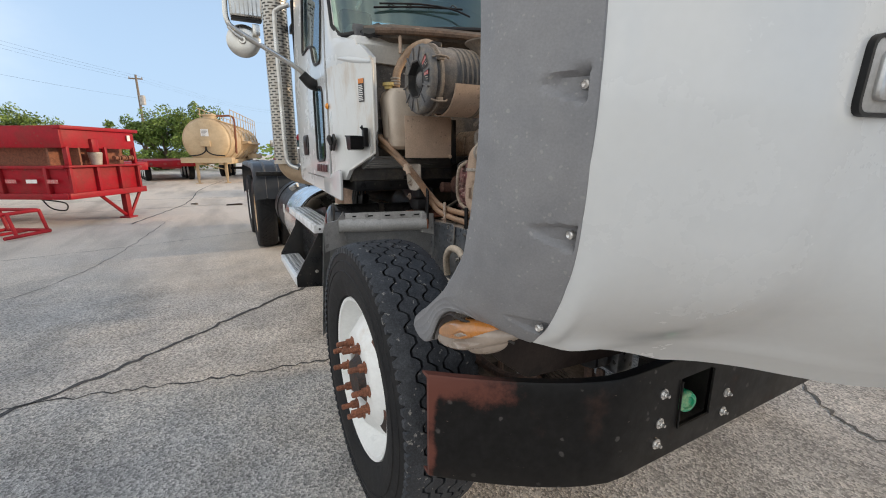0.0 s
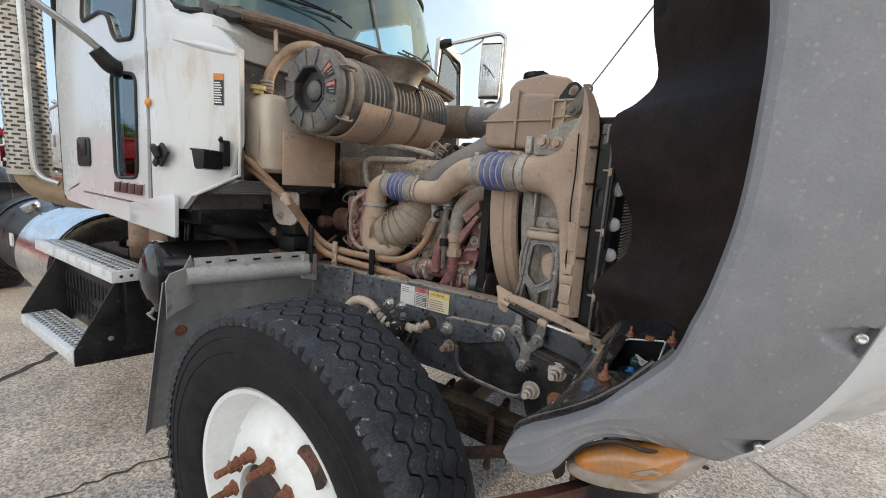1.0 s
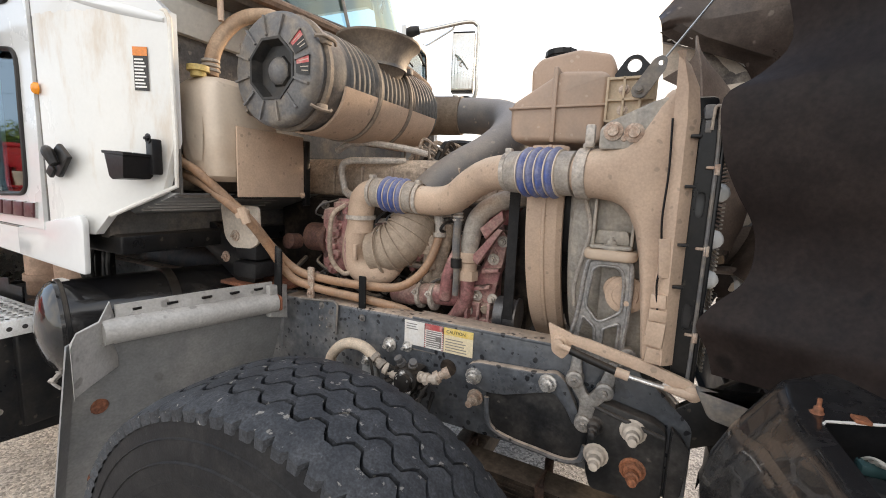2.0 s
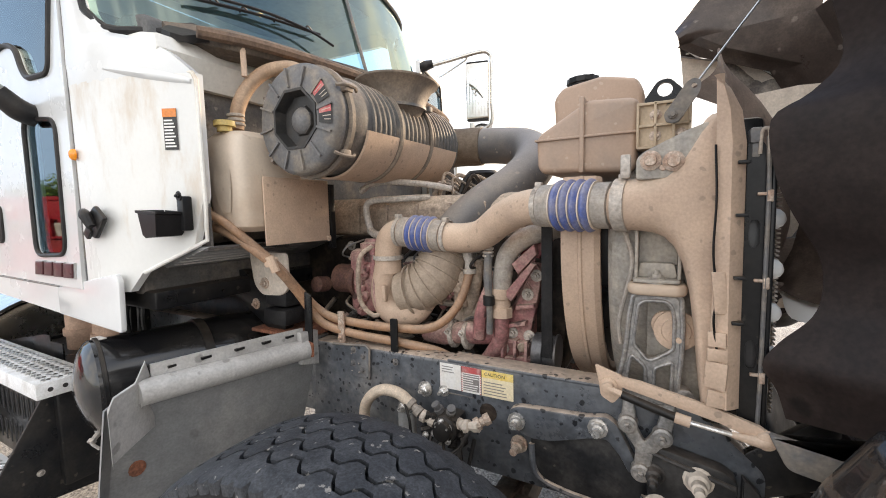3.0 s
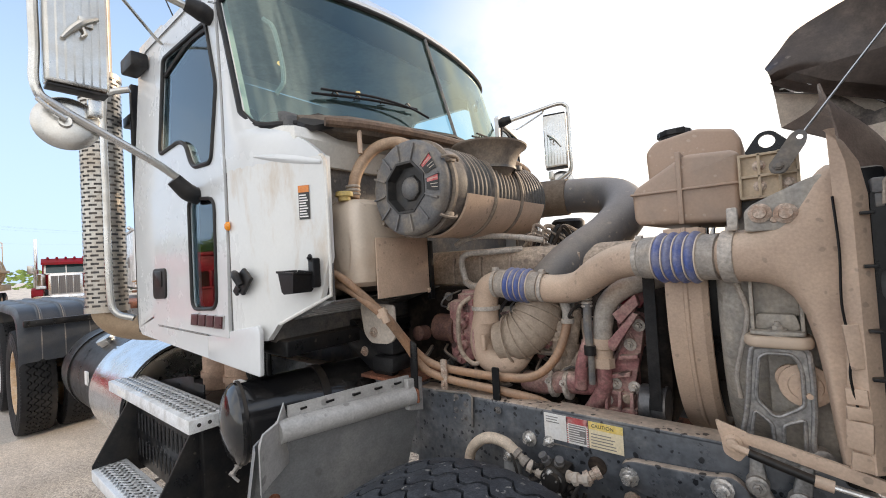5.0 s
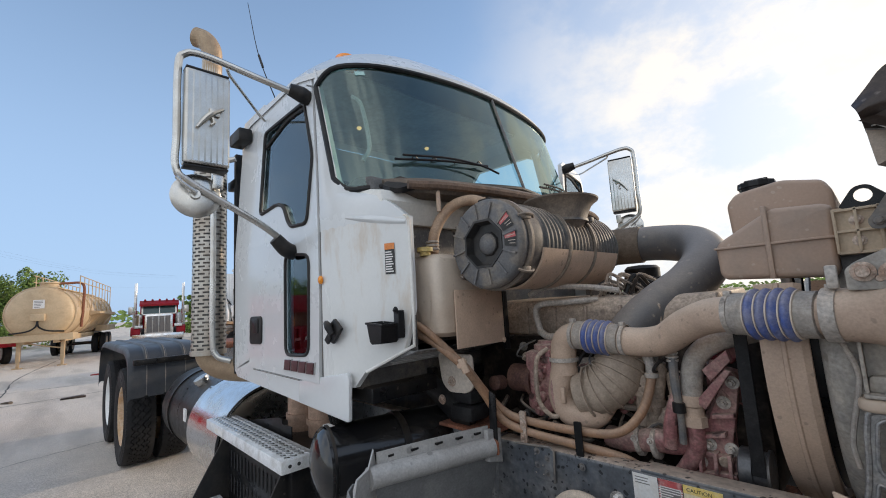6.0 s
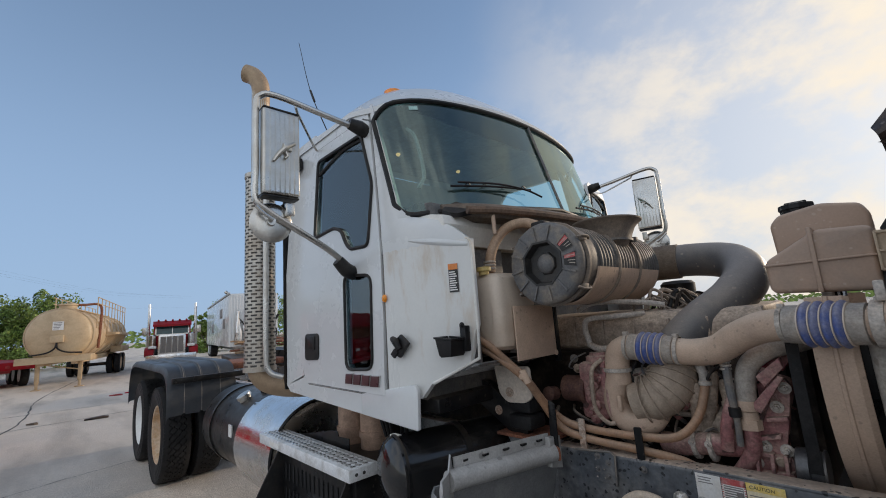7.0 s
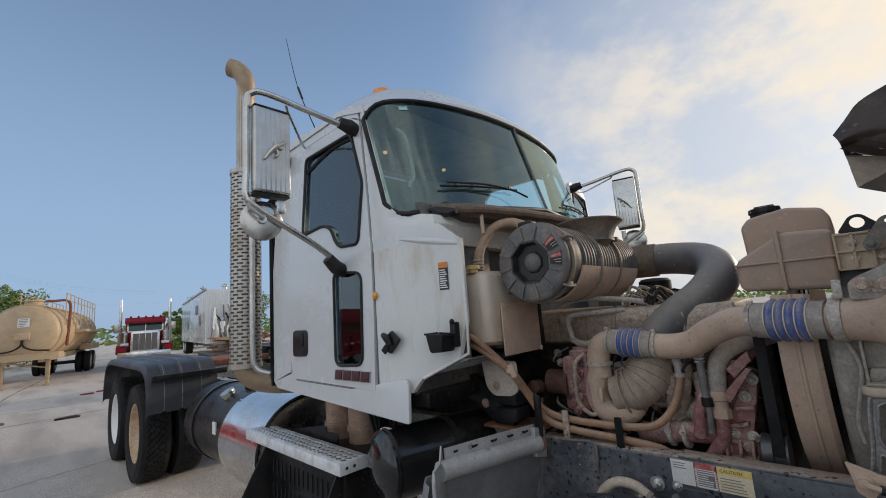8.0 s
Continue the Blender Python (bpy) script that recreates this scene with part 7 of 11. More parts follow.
# reinforcing plate and castings at the frame's front
bm = prism(B(), rounded([(0.095, 0.905), (0.133, 0.905), (0.288, 0.948), (0.35, 0.90), (0.375, 0.84), (0.368, 0.762), (0.33, 0.748), (0.246, 0.752), (0.114, 0.775), (0.095, 0.82)], 0.02), "y", -0.446, -0.434, 0.003)
part("casting_pan", bm, M_CASTING, frame_r, "oily black recessed pan of the casting")
part("pan_rim", tube(B(), [(0.098, -0.448, 0.87), (0.104, -0.450, 0.81), (0.125, -0.450, 0.779), (0.18, -0.450, 0.764), (0.246, -0.450, 0.758), (0.32, -0.450, 0.753), (0.358, -0.450, 0.768), (0.370, -0.450, 0.81)], 0.008, 8), M_FRAME, frame_r)
bm = prism(B(), rounded([(0.040, 0.958), (0.065, 0.972), (0.242, 0.982), (0.285, 0.992), (0.31, 0.975), (0.352, 0.89), (0.350, 0.868), (0.335, 0.862), (0.318, 0.895), (0.286, 0.932), (0.262, 0.930), (0.15, 0.893), (0.10, 0.888), (0.05, 0.905)], 0.012), "y", -0.462, -0.436, 0.006)
part("casting_arm", bm, M_FRAME, frame_r, "dusty forked arm of the front casting")
bm = prism(B(), rounded([(0.372, 0.945), (0.40, 0.950), (0.52, 0.928), (0.545, 0.91), (0.548, 0.73), (0.50, 0.715), (0.39, 0.715), (0.375, 0.76)], 0.012), "y", -0.475, -0.434, 0.006)
part("front_block", bm, M_CASTING, frame_r, "oily black block on the rail's end")
part("block_ledge", tube(B(), [(0.378, -0.474, 0.936), (0.44, -0.477, 0.922), (0.54, -0.477, 0.898)], 0.006, 8), M_CASTING, frame_r)
part("end_gusset", prism(B(), rounded([(0.552, 0.925), (0.578, 0.90), (0.594, 0.872), (0.586, 0.762), (0.552, 0.738)], 0.008), "y", -0.472, -0.450, 0.003), M_CASTING, frame_r)
part("spring_hanger", prism(prism(B(), rounded([(0.49, 0.735), (0.525, 0.735), (0.53, 0.56), (0.505, 0.53), (0.49, 0.56)], 0.01), "y", -0.462, -0.450, 0.003), rounded([(0.545, 0.735), (0.575, 0.735), (0.57, 0.50), (0.55, 0.50)], 0.008), "y", -0.468, -0.456, 0.003), M_RUST_DARK, frame_r, "dark rusty spring hanger plates")
for x, y, z, d in ((0.062, -0.463, 0.930, 0.034), (0.062, -0.44, 0.856, 0.055), (0.266, -0.462, 0.960, 0.040)):
    bm = lathe(B(), (x, y, z), (0, -1, 0.05), [(0, 0.024), (0.006, 0.024), (0.007, 0.018), (d * 0.5, 0.016), (d * 0.52, 0.011), (d, 0.010)], 10)
    part("frame_bolt", bm, M_BRIGHT if z > 0.9 else M_RUST_LIGHT, frame_r, "bright worn frame bolt" if z > 0.9 else "dusty rusty frame bolt")
for x, z, m, r, lab in ((0.388, 0.886, M_CASTING, 0.020, "oily black stud"), (0.398, 0.810, M_PALE_DUST, 0.025, "pale washer stack and stud"), (0.474, 0.896, M_PALE_DUST, 0.025, "pale washer stack and stud"), (0.482, 0.800, M_STUD, 0.025, "orange rusty stud and nut")):
    bm = lathe(B(), (x, -0.473, z), (0, -1, 0.05), [(0, r * 1.2), (0.004, r * 1.2), (0.007, r), (0.020, r * 0.82), (0.024, r * 0.55), (0.030, r * 0.62), (0.044, r * 0.60), (0.046, r * 0.42), (0.062, r * 0.40), (0.064, r * 0.2)], 14)
    part("block_stud", bm, m, frame_r, lab)
bm = B()
rnd = random.Random(3)
for k in range(5):
    bolt(bm, (-0.52 + 0.03 * (k % 2), -0.436, 0.96 + 0.03 * (k // 2)), (0, -1, 0), 0.006, 0.005)
pieces("rail_rivet", bm, M_FRAME, frame_r)
# the three-part safety label on the rail
def plate(nm, x0, x1, z0, z1, m, y=-0.4375, parent=None):
    bm = B()
    bm.faces.new([bm.verts.new(p) for p in ((x0, y, z0), (x1, y, z0), (x1, y, z1), (x0, y, z1))])
    return part(nm, bm, m, parent or frame_r)
lab = plate("safety_label", -0.183, -0.114, 0.968, 1.044, M_LABEL)
plate("label_red", -0.112, -0.050, 0.968, 1.044, M_LABEL, -0.4382)
plate("label_text_field", -0.106, -0.056, 0.974, 1.023, M_INK_GREY, -0.4386)
plate("label_head", -0.112, -0.050, 1.026, 1.044, M_RED_INK, -0.4388)
plate("label_yellow", -0.048, 0.045, 0.968, 1.044, M_CREAM, -0.4382)
plate("label_head", -0.048, 0.045, 1.022, 1.044, M_YELLOW, -0.4388)
for k in range(11):
    plate("label_dash", -0.112, -0.108, 0.969 + k * 0.0066, 0.9722 + k * 0.0066, M_RED_INK, -0.4388)
    plate("label_dash", -0.054, -0.050, 0.969 + k * 0.0066, 0.9722 + k * 0.0066, M_RED_INK, -0.4388)
part("label_lines", bar_rows(B(), "y", -0.4390, -0.106, -0.056, 0.975, 1.022, 7, 0.4, 2), M_LABEL, frame_r)
part("label_lines", bar_rows(B(), "y", -0.4390, -0.042, 0.038, 0.972, 1.014, 5, 0.3, 3), M_INK_GREY, frame_r)
part("label_lines", bar_rows(B(), "y", -0.4384, -0.176, -0.122, 1.015, 1.038, 3, 0.35, 4), M_INK_GREY, frame_r)
cu = bpy.data.curves.new("caution_word", "FONT")
cu.body, cu.size, cu.extrude = "CAUTION", 0.0135, 0.0002
ob = new("caution_word", cu)
ob.matrix_world = Matrix.Translation((-0.040, -0.4391, 1.028)) @ Euler((radians(90), 0, 0)).to_matrix().to_4x4()
cu.materials.append(M_INK)
ob.parent = frame_r
# air valve with its pale hose, pipes and the hole that they pass through
valve = part("air_valve", lathe(box(B(), (-0.155, -0.525, 0.862), (-0.088, -0.448, 0.925), 0.014), (-0.122, -0.520, 0.893), (0, -1, 0.1), [(0, 0.036), (0.012, 0.036), (0.016, 0.028), (0.030, 0.026), (0.034, 0.012)], 14), M_PLASTIC, truck, "black air valve block with fittings")
rnd = random.Random(12)
for x, z, dx, dz, r, ln_, m in ((-0.178, 0.868, -0.9, -0.2, 0.017, 0.03, M_PLASTIC), (-0.108, 0.862, 0.1, -0.9, 0.017, 0.03, M_PLASTIC), (-0.150, 0.928, -0.3, 0.9, 0.014, 0.03, M_CAP), (-0.115, 0.930, 0.3, 0.9, 0.014, 0.025, M_CAP), (-0.092, 0.905, 0.9, 0.2, 0.016, 0.03, M_PALE_DUST), (-0.135, 0.858, -0.2, -0.8, 0.012, 0.03, M_CAP), (-0.165, 0.905, -0.9, 0.3, 0.014, 0.03, M_PLASTIC), (-0.09, 0.872, 0.8, -0.5, 0.014, 0.03, M_PLASTIC)):
    bm = lathe(B(), (x, -0.50, z), (dx, -0.5, dz), [(0, r), (ln_ * 0.4, r), (ln_ * 0.42, r * 0.7), (ln_ * 0.8, r * 0.7), (ln_ * 0.82, r * 0.9), (ln_, r * 0.85)], 10)
    part("fitting", bm, m, valve)
for x, z in ((-0.178, 0.868), (-0.108, 0.868), (-0.140, 0.905), (-0.105, 0.905), (-0.125, 0.885), (-0.150, 0.880), (-0.128, 0.918)):
    part("valve_screw", bolt(B(), (x, -0.536, z), (0.1, -1, 0.2), 0.006, 0.008), M_BRIGHT, valve, "bright valve screw")
for k in range(4):
    part("air_line", tube(B(), [(-0.165 + 0.02 * k, -0.53, 0.868 - 0.006 * k), (-0.15 + 0.022 * k, -0.555, 0.846 - 0.008 * k), (-0.105 + 0.014 * k, -0.553, 0.838 - 0.006 * k), (-0.07, -0.535, 0.86), (-0.052, -0.515, 0.90), (-0.04, -0.48, 0.912)][k % 2:], 0.0045, 6), M_PLASTIC, valve)
part("air_line", tube(B(), [(-0.255, -0.52, 0.935), (-0.232, -0.535, 0.90), (-0.222, -0.54, 0.862), (-0.198, -0.54, 0.848), (-0.175, -0.535, 0.862)], 0.0045, 6), M_PLASTIC, valve)
part("air_line", tube(B(), [(-0.075, -0.53, 0.845), (-0.066, -0.54, 0.80), (-0.082, -0.54, 0.775), (-0.060, -0.53, 0.77), (-0.055, -0.52, 0.80), (-0.045, -0.50, 0.87)], 0.006, 6), M_PLASTIC, valve)
part("valve_hose", tube(B(), [(-0.43, -0.49, 0.80), (-0.425, -0.50, 0.86), (-0.40, -0.51, 0.915), (-0.345, -0.515, 0.958), (-0.285, -0.51, 0.958), (-0.245, -0.505, 0.93)], 0.017, 12), M_HOSE_TAN, valve, "pale tan air hose looping up")
for o, d, m in (((-0.250, -0.505, 0.935), (0.8, 0, -0.55), M_BOOT), ((-0.206, -0.507, 0.907), (0.9, 0, -0.3), M_PALE_DUST), ((-0.070, -0.508, 0.905), (1, 0, 0.25), M_PALE_DUST), ((-0.040, -0.505, 0.914), (0.9, 0.6, 0.5), M_RUST_LIGHT)):
    part("hose_fitting", lathe(B(), o, d, [(0, 0.018), (0.014, 0.018), (0.016, 0.012), (0.026, 0.012), (0.028, 0.016), (0.044, 0.016)], 10), m, valve)
part("pipe_hole", lathe(B(), (-0.030, -0.4362, 0.922), (0, -1, 0), [(0, 0.024), (0.0015, 0.026), (0.0025, 0.022), (0.0015, 0.0)], 20), M_DARK_ENGINE, frame_r, "dark hole through the rail")
part("valve_bottle", lathe(B(), (-0.269, -0.49, 0.905), (0, 0, -1), [(0, 0.02), (0.004, 0.026), (0.02, 0.027), (0.16, 0.027), (0.165, 0.02)], 18), M_PANEL_GREY, valve, "dusty grey damper")
for x, z, r in ((-0.268, 0.918, 0.014), (-0.235, 0.952, 0.014), (-0.171, 0.958, 0.010)):
    part("rail_bolt", bolt(B(), (x, -0.50 if x < -0.25 else -0.437, z), (0, -1, 0.1), r, 0.018), M_BRIGHT, frame_r, "bright bolt head")
part("rail_groove", box(B(), (-0.155, -0.4375, 0.953), (-0.075, -0.4345, 0.9555)), M_CAP, frame_r)
for x, z in ((-0.511, 1.035), (-0.470, 1.018), (-0.474, 0.971), (-0.342, 1.020), (-0.513, 0.99)):
    part("rail_bolt", bolt(B(), (x, -0.440, z), (0, -1, 0), 0.007, 0.006), M_CAP, frame_r)
# axle and leaf springs below the frame
axle = part("front_axle", box(B(), (-0.13, -0.86, 0.40), (0.0, 0.98, 0.50), 0.02), M_DARK_ENGINE, truck, "greasy forged front axle beam")
for s in (1, -1):
    bm = B()
    for k in range(7):
        h = 0.66 - 0.45 * k * 0.09
        y0, y1 = my(-0.45, s), my(-0.36, s)
        pts = [(-0.065 + h * t, 0.640 - 0.022 * t * t - 0.015 * k) for t in [q / 6 - 1 for q in range(13)]]
        loft(bm, [[(x, y0, z), (x, y1, z), (x, y1, z + 0.011), (x, y0, z + 0.011)] for x, z in pts])
    part("leaf_spring", bm, M_DARK_ENGINE, truck, "rusty dark leaf spring pack")
    bm = B()
    for x in (-0.16, 0.03, 0.268):
        tube(bm, [(x, my(-0.47, s), 0.47), (x, my(-0.47, s), 0.668), (x, my(-0.34, s), 0.668), (x, my(-0.34, s), 0.47)], 0.013, 8, smooth=False)
    pieces("u_bolt", bm, M_RUST_DARK, truck)
part("cross_member", box(B(), (0.35, -0.40, 0.76), (0.50, 0.55, 0.90), 0.02), M_BLACK, truck)
part("steer_link", tube(B(), [(-0.45, -0.55, 0.55), (0.10, -0.56, 0.53), (0.35, -0.53, 0.60)], 0.02, 10), M_RUST_DARK, truck)

# ---- wheels ----
def tyre_mesh(R, W, sgn, n=52):
    """Carcass by profile, turned round the y axis; sgn -1: outer face towards -y."""
    h = W / 2
    prof = [(-h * 0.70, R * 0.585), (-h * 0.90, R * 0.615), (-h * 1.0, R * 0.70), (-h * 1.03, R * 0.78), (-h * 0.99, R * 0.86), (-h * 0.95, R * 0.925), (-h * 0.93, R * 0.945), (-h * 0.88, R * 0.955),
            (h * 0.88, R * 0.955), (h * 0.93, R * 0.945), (h * 0.95, R * 0.925), (h * 0.99, R * 0.86), (h * 1.03, R * 0.78), (h * 1.0, R * 0.70), (h * 0.90, R * 0.615), (h * 0.70, R * 0.585)]
    bm = B()
    lathe(bm, (0, 0, 0), (0, 1, 0), prof, 80, caps=False)
    return bm


def tread_mesh(R, W, n=46):
    """Five broad ribs parted by narrow zig-zag grooves, with notched shoulders."""
    bm = B()
    h = W / 2
    bounds = [-0.97, -0.50, -0.17, 0.17, 0.50, 0.97]
    gap = 0.0045
    zig = (0.012, 0.012, 0.012, 0.003, -0.012, -0.012, -0.012, -0.003)
    def rr(y):
        return R - 0.020 * (abs(y) / h) ** 4
    for i in range(5):
        rings = []
        for k in range(8 * n):
            a = 2 * math.pi * k / (8 * n)
            e = 0.0 if i == 0 else zig[(k + 3 * i) % 8]
            f = 0.0 if i == 4 else zig[(k + 3 * (i + 1)) % 8]
            y0, y1 = bounds[i] * h + e + (gap if i else 0), bounds[i + 1] * h + f - (gap if i < 4 else 0)
            if i == 0 and k % 4 == 2:
                y0 += 0.014 if k % 8 == 2 else 0.007
            if i == 4 and k % 4 == 2:
                y1 -= 0.014 if k % 8 == 2 else 0.007
            c, s_ = math.cos(a), math.sin(a)
            low = R * 0.93
            ym = (y0 + y1) / 2
            ys_ = (y0, y0 + (ym - y0) * 0.4, ym, y1 - (y1 - ym) * 0.4, y1)
            rings.append([(low * c, y0, low * s_)] + [(rr(y) * c, y, rr(y) * s_) for y in ys_] + [(low * c, y1, low * s_)])
        loft(bm, rings, closed=False, wrap=True)
    return bm


def rim_mesh(R, W, dish):
    """A disc wheel: flange, well and a dished centre; dish: how far the centre stands out of the flange (+) or in (-)."""
    h = W / 2
    prof = [(-h * 0.80, R * 0.60), (-h * 0.86, R * 0.595), (-h * 0.84, R * 0.57), (-h * 0.55, R * 0.555), (-h * 0.3, R * 0.54), (-h * 0.15, R * 0.51), (-h * 0.28 - dish * 0.2, R * 0.46), (-h * 0.28 - dish * 0.62, R * 0.39), (-h * 0.28 - dish * 0.92, R * 0.34), (-h * 0.28 - dish, R * 0.31), (-h * 0.28 - dish, R * 0.21), (-h * 0.28 - dish + 0.012, R * 0.205), (0, R * 0.20)]
    return lathe(B(), (0, 0, 0), (0, 1, 0), prof, 72, caps=False)


def steer_hole(name):
    return name == "steer_wheel"


M_HUB = mat("greasy_rusty_hub", (0.035, 0.024, 0.020), 0.6, second=(0.17, 0.07, 0.045), amount=0.8, scale=14, fine=120, grain=0.3, bump=0.4, low=0.48, high=0.6)


def wheel(name, centre, R, W, dish, s, rim_m, studs=True, steer=0.0, label=""):
    m = Matrix.Translation(centre) @ Matrix.Rotation(radians(steer), 4, "Z") @ (Matrix.Identity(4) if s == 1 else Matrix.Diagonal((1, -1, 1, 1)))
    def fin(bm):
        bmesh.ops.transform(bm, matrix=m, verts=bm.verts[:])
        if s == -1:
            bmesh.ops.reverse_faces(bm, faces=bm.faces[:])
        return bm
    h = W / 2
    hub = lathe(B(), (0, 0.05, 0), (0, -1, 0), [(0, R * 0.2), (0.05 + h * 0.28 + dish - 0.02, R * 0.2), (0.05 + h * 0.28 + dish, R * 0.15), (0.05 + h * 0.28 + dish + 0.02, R * 0.13), (0.05 + h * 0.28 + dish + 0.022, 0.01)], 28)
    w = part(name, fin(hub), M_HUB, truck, label)
    part("tyre", fin(tyre_mesh(R, W, s)), M_RUBBER, w, "black worn truck tyre")
    for nb in islands(tread_mesh(R, W)):
        part("tread_rib", fin(nb), M_TREAD if steer_hole(name) else M_RUBBER, w, "zig-zag tread rib worn grey")
    for r0, off in ((0.73, 1.0), (0.80, 1.028), (0.875, 0.985)):
        part("sidewall_ring", fin(lathe(B(), (0, 0, 0), (0, 1, 0), [(-h * (off - 0.03), R * (r0 - 0.008)), (-h * (off + 0.014), R * r0), (-h * (off - 0.03), R * (r0 + 0.008))], 80, caps=False)), M_RUBBER, w)
    part("rim", fin(rim_mesh(R, W, dish)), rim_m, w, "white painted steel disc wheel" if rim_m is M_RIM else "rust-stained steel disc wheel")
    for k in (0, 2, 4) if steer_hole(name) else range(5):
        a = 2 * math.pi * (k + 0.667) / 5
        bm = B()
        o = Vector((math.cos(a) * R * 0.41, -h * 0.28 - dish * 0.50 - 0.006, math.sin(a) * R * 0.41))
        u, v = Vector((math.cos(a), 0.9 * dish / 0.12 * 0.5, math.sin(a))).normalized(), Vector((-math.sin(a), 0, math.cos(a)))
        bm.faces.new([bm.verts.new(o + u * 0.044 * math.cos(t) + v * 0.060 * math.sin(t)) for t in [2 * math.pi * j / 20 for j in range(20)]])
        part("hand_hole", fin(bm), M_HUB, w, "rusty hand hole in the wheel disc")
    if studs:
        for k in range(10):
            a = 2 * math.pi * (k + 0.15) / 10
            o = (math.cos(a) * 0.1428, -h * 0.28 - dish, math.sin(a) * 0.1428)
            bm = lathe(B(), o, (0, -1, 0), [(0, 0.024), (0.005, 0.024), (0.006, 0.017), (0.028, 0.016)], 6)
            lathe(bm, (o[0], o[1] - 0.02, o[2]), (0, -1, 0), [(0, 0.011), (0.045, 0.011), (0.048, 0.008)], 10)
            part("wheel_stud", fin(bm), M_RUST, w, "rusty wheel stud and nut")
    return w


wheel("steer_wheel", (-0.125, -0.948, 0.522), 0.552, 0.285, 0.085, 1, M_RIM, label="rusty hub of the front wheel")
wheel("steer_wheel", (-0.125, 2 * YC + 0.948, 0.522), 0.552, 0.285, 0.085, -1, M_RIM)
for x, rm in ((-5.6, M_RIM_TAN), (-6.92, M_RIM)):
    wheel("drive_wheel", (x, -0.93, 0.515), 0.525, 0.27, -0.11, 1, rm)
    wheel("drive_wheel", (x, -0.60, 0.515), 0.525, 0.27, 0.0, 1, rm, studs=False)
    wheel("drive_wheel", (x, 2 * YC + 0.93, 0.515), 0.525, 0.27, -0.11, -1, rm)
    wheel("drive_wheel", (x, 2 * YC + 0.60, 0.515), 0.525, 0.27, 0.0, -1, rm, studs=False)
    part("drive_axle", lathe(lathe(B(), (x, -0.75, 0.52), (0, 1, 0), [(0, 0.08), (1.7, 0.08)], 16), (x, -0.1, 0.52), (0, 1, 0), [(0, 0.1), (0.08, 0.22), (0.28, 0.22), (0.36, 0.1)], 20), M_DARK_ENGINE, truck)

# ---- bumper ----
def bumper_x(y):
    d = abs(y - YC)
    return 0.792 if d < 0.72 else 0.792 - 0.235 * ((d - 0.72) / 0.42) ** 1.5
bm = B()
rings = []
TOW_Y, TOW_Z = (-0.412, -0.262), (0.655, 0.805)
ys = sorted({round(-1.075 + 2.32 * k / 40, 4) for k in range(41)} | set(TOW_Y))
for y in ys:
    x = bumper_x(y)
    rings.append([(x - 0.035, y, 0.865), (x - 0.004, y, 0.868), (x, y, 0.862), (x, y, TOW_Z[1]), (x, y, TOW_Z[0]), (x, y, 0.572), (x - 0.004, y, 0.566), (x - 0.035, y, 0.566), (x - 0.035, y, 0.574), (x - 0.010, y, 0.576), (x - 0.010, y, TOW_Z[0]), (x - 0.010, y, TOW_Z[1]), (x - 0.010, y, 0.856), (x - 0.035, y, 0.858)])
loft(bm, rings)
def in_pocket(f):
    c = f.calc_center_median()
    return TOW_Y[0] < c.y < TOW_Y[1] and TOW_Z[0] < c.z < TOW_Z[1] and abs(f.normal.x) > 0.8
bm.normal_update()
bmesh.ops.delete(bm, geom=[f for f in bm.faces if in_pocket(f)], context="FACES")
M_BUMPER = mat("scraped_black_bumper", (0.009, 0.0088, 0.009), 0.42, second=(0.05, 0.026, 0.020), amount=0.7, scale=5, fine=60, grain=0.25, bump=0.12, low=0.58, high=0.75, spec=0.22, spots=((0.11, 0.10, 0.095), 0.5, 40, 0.6))
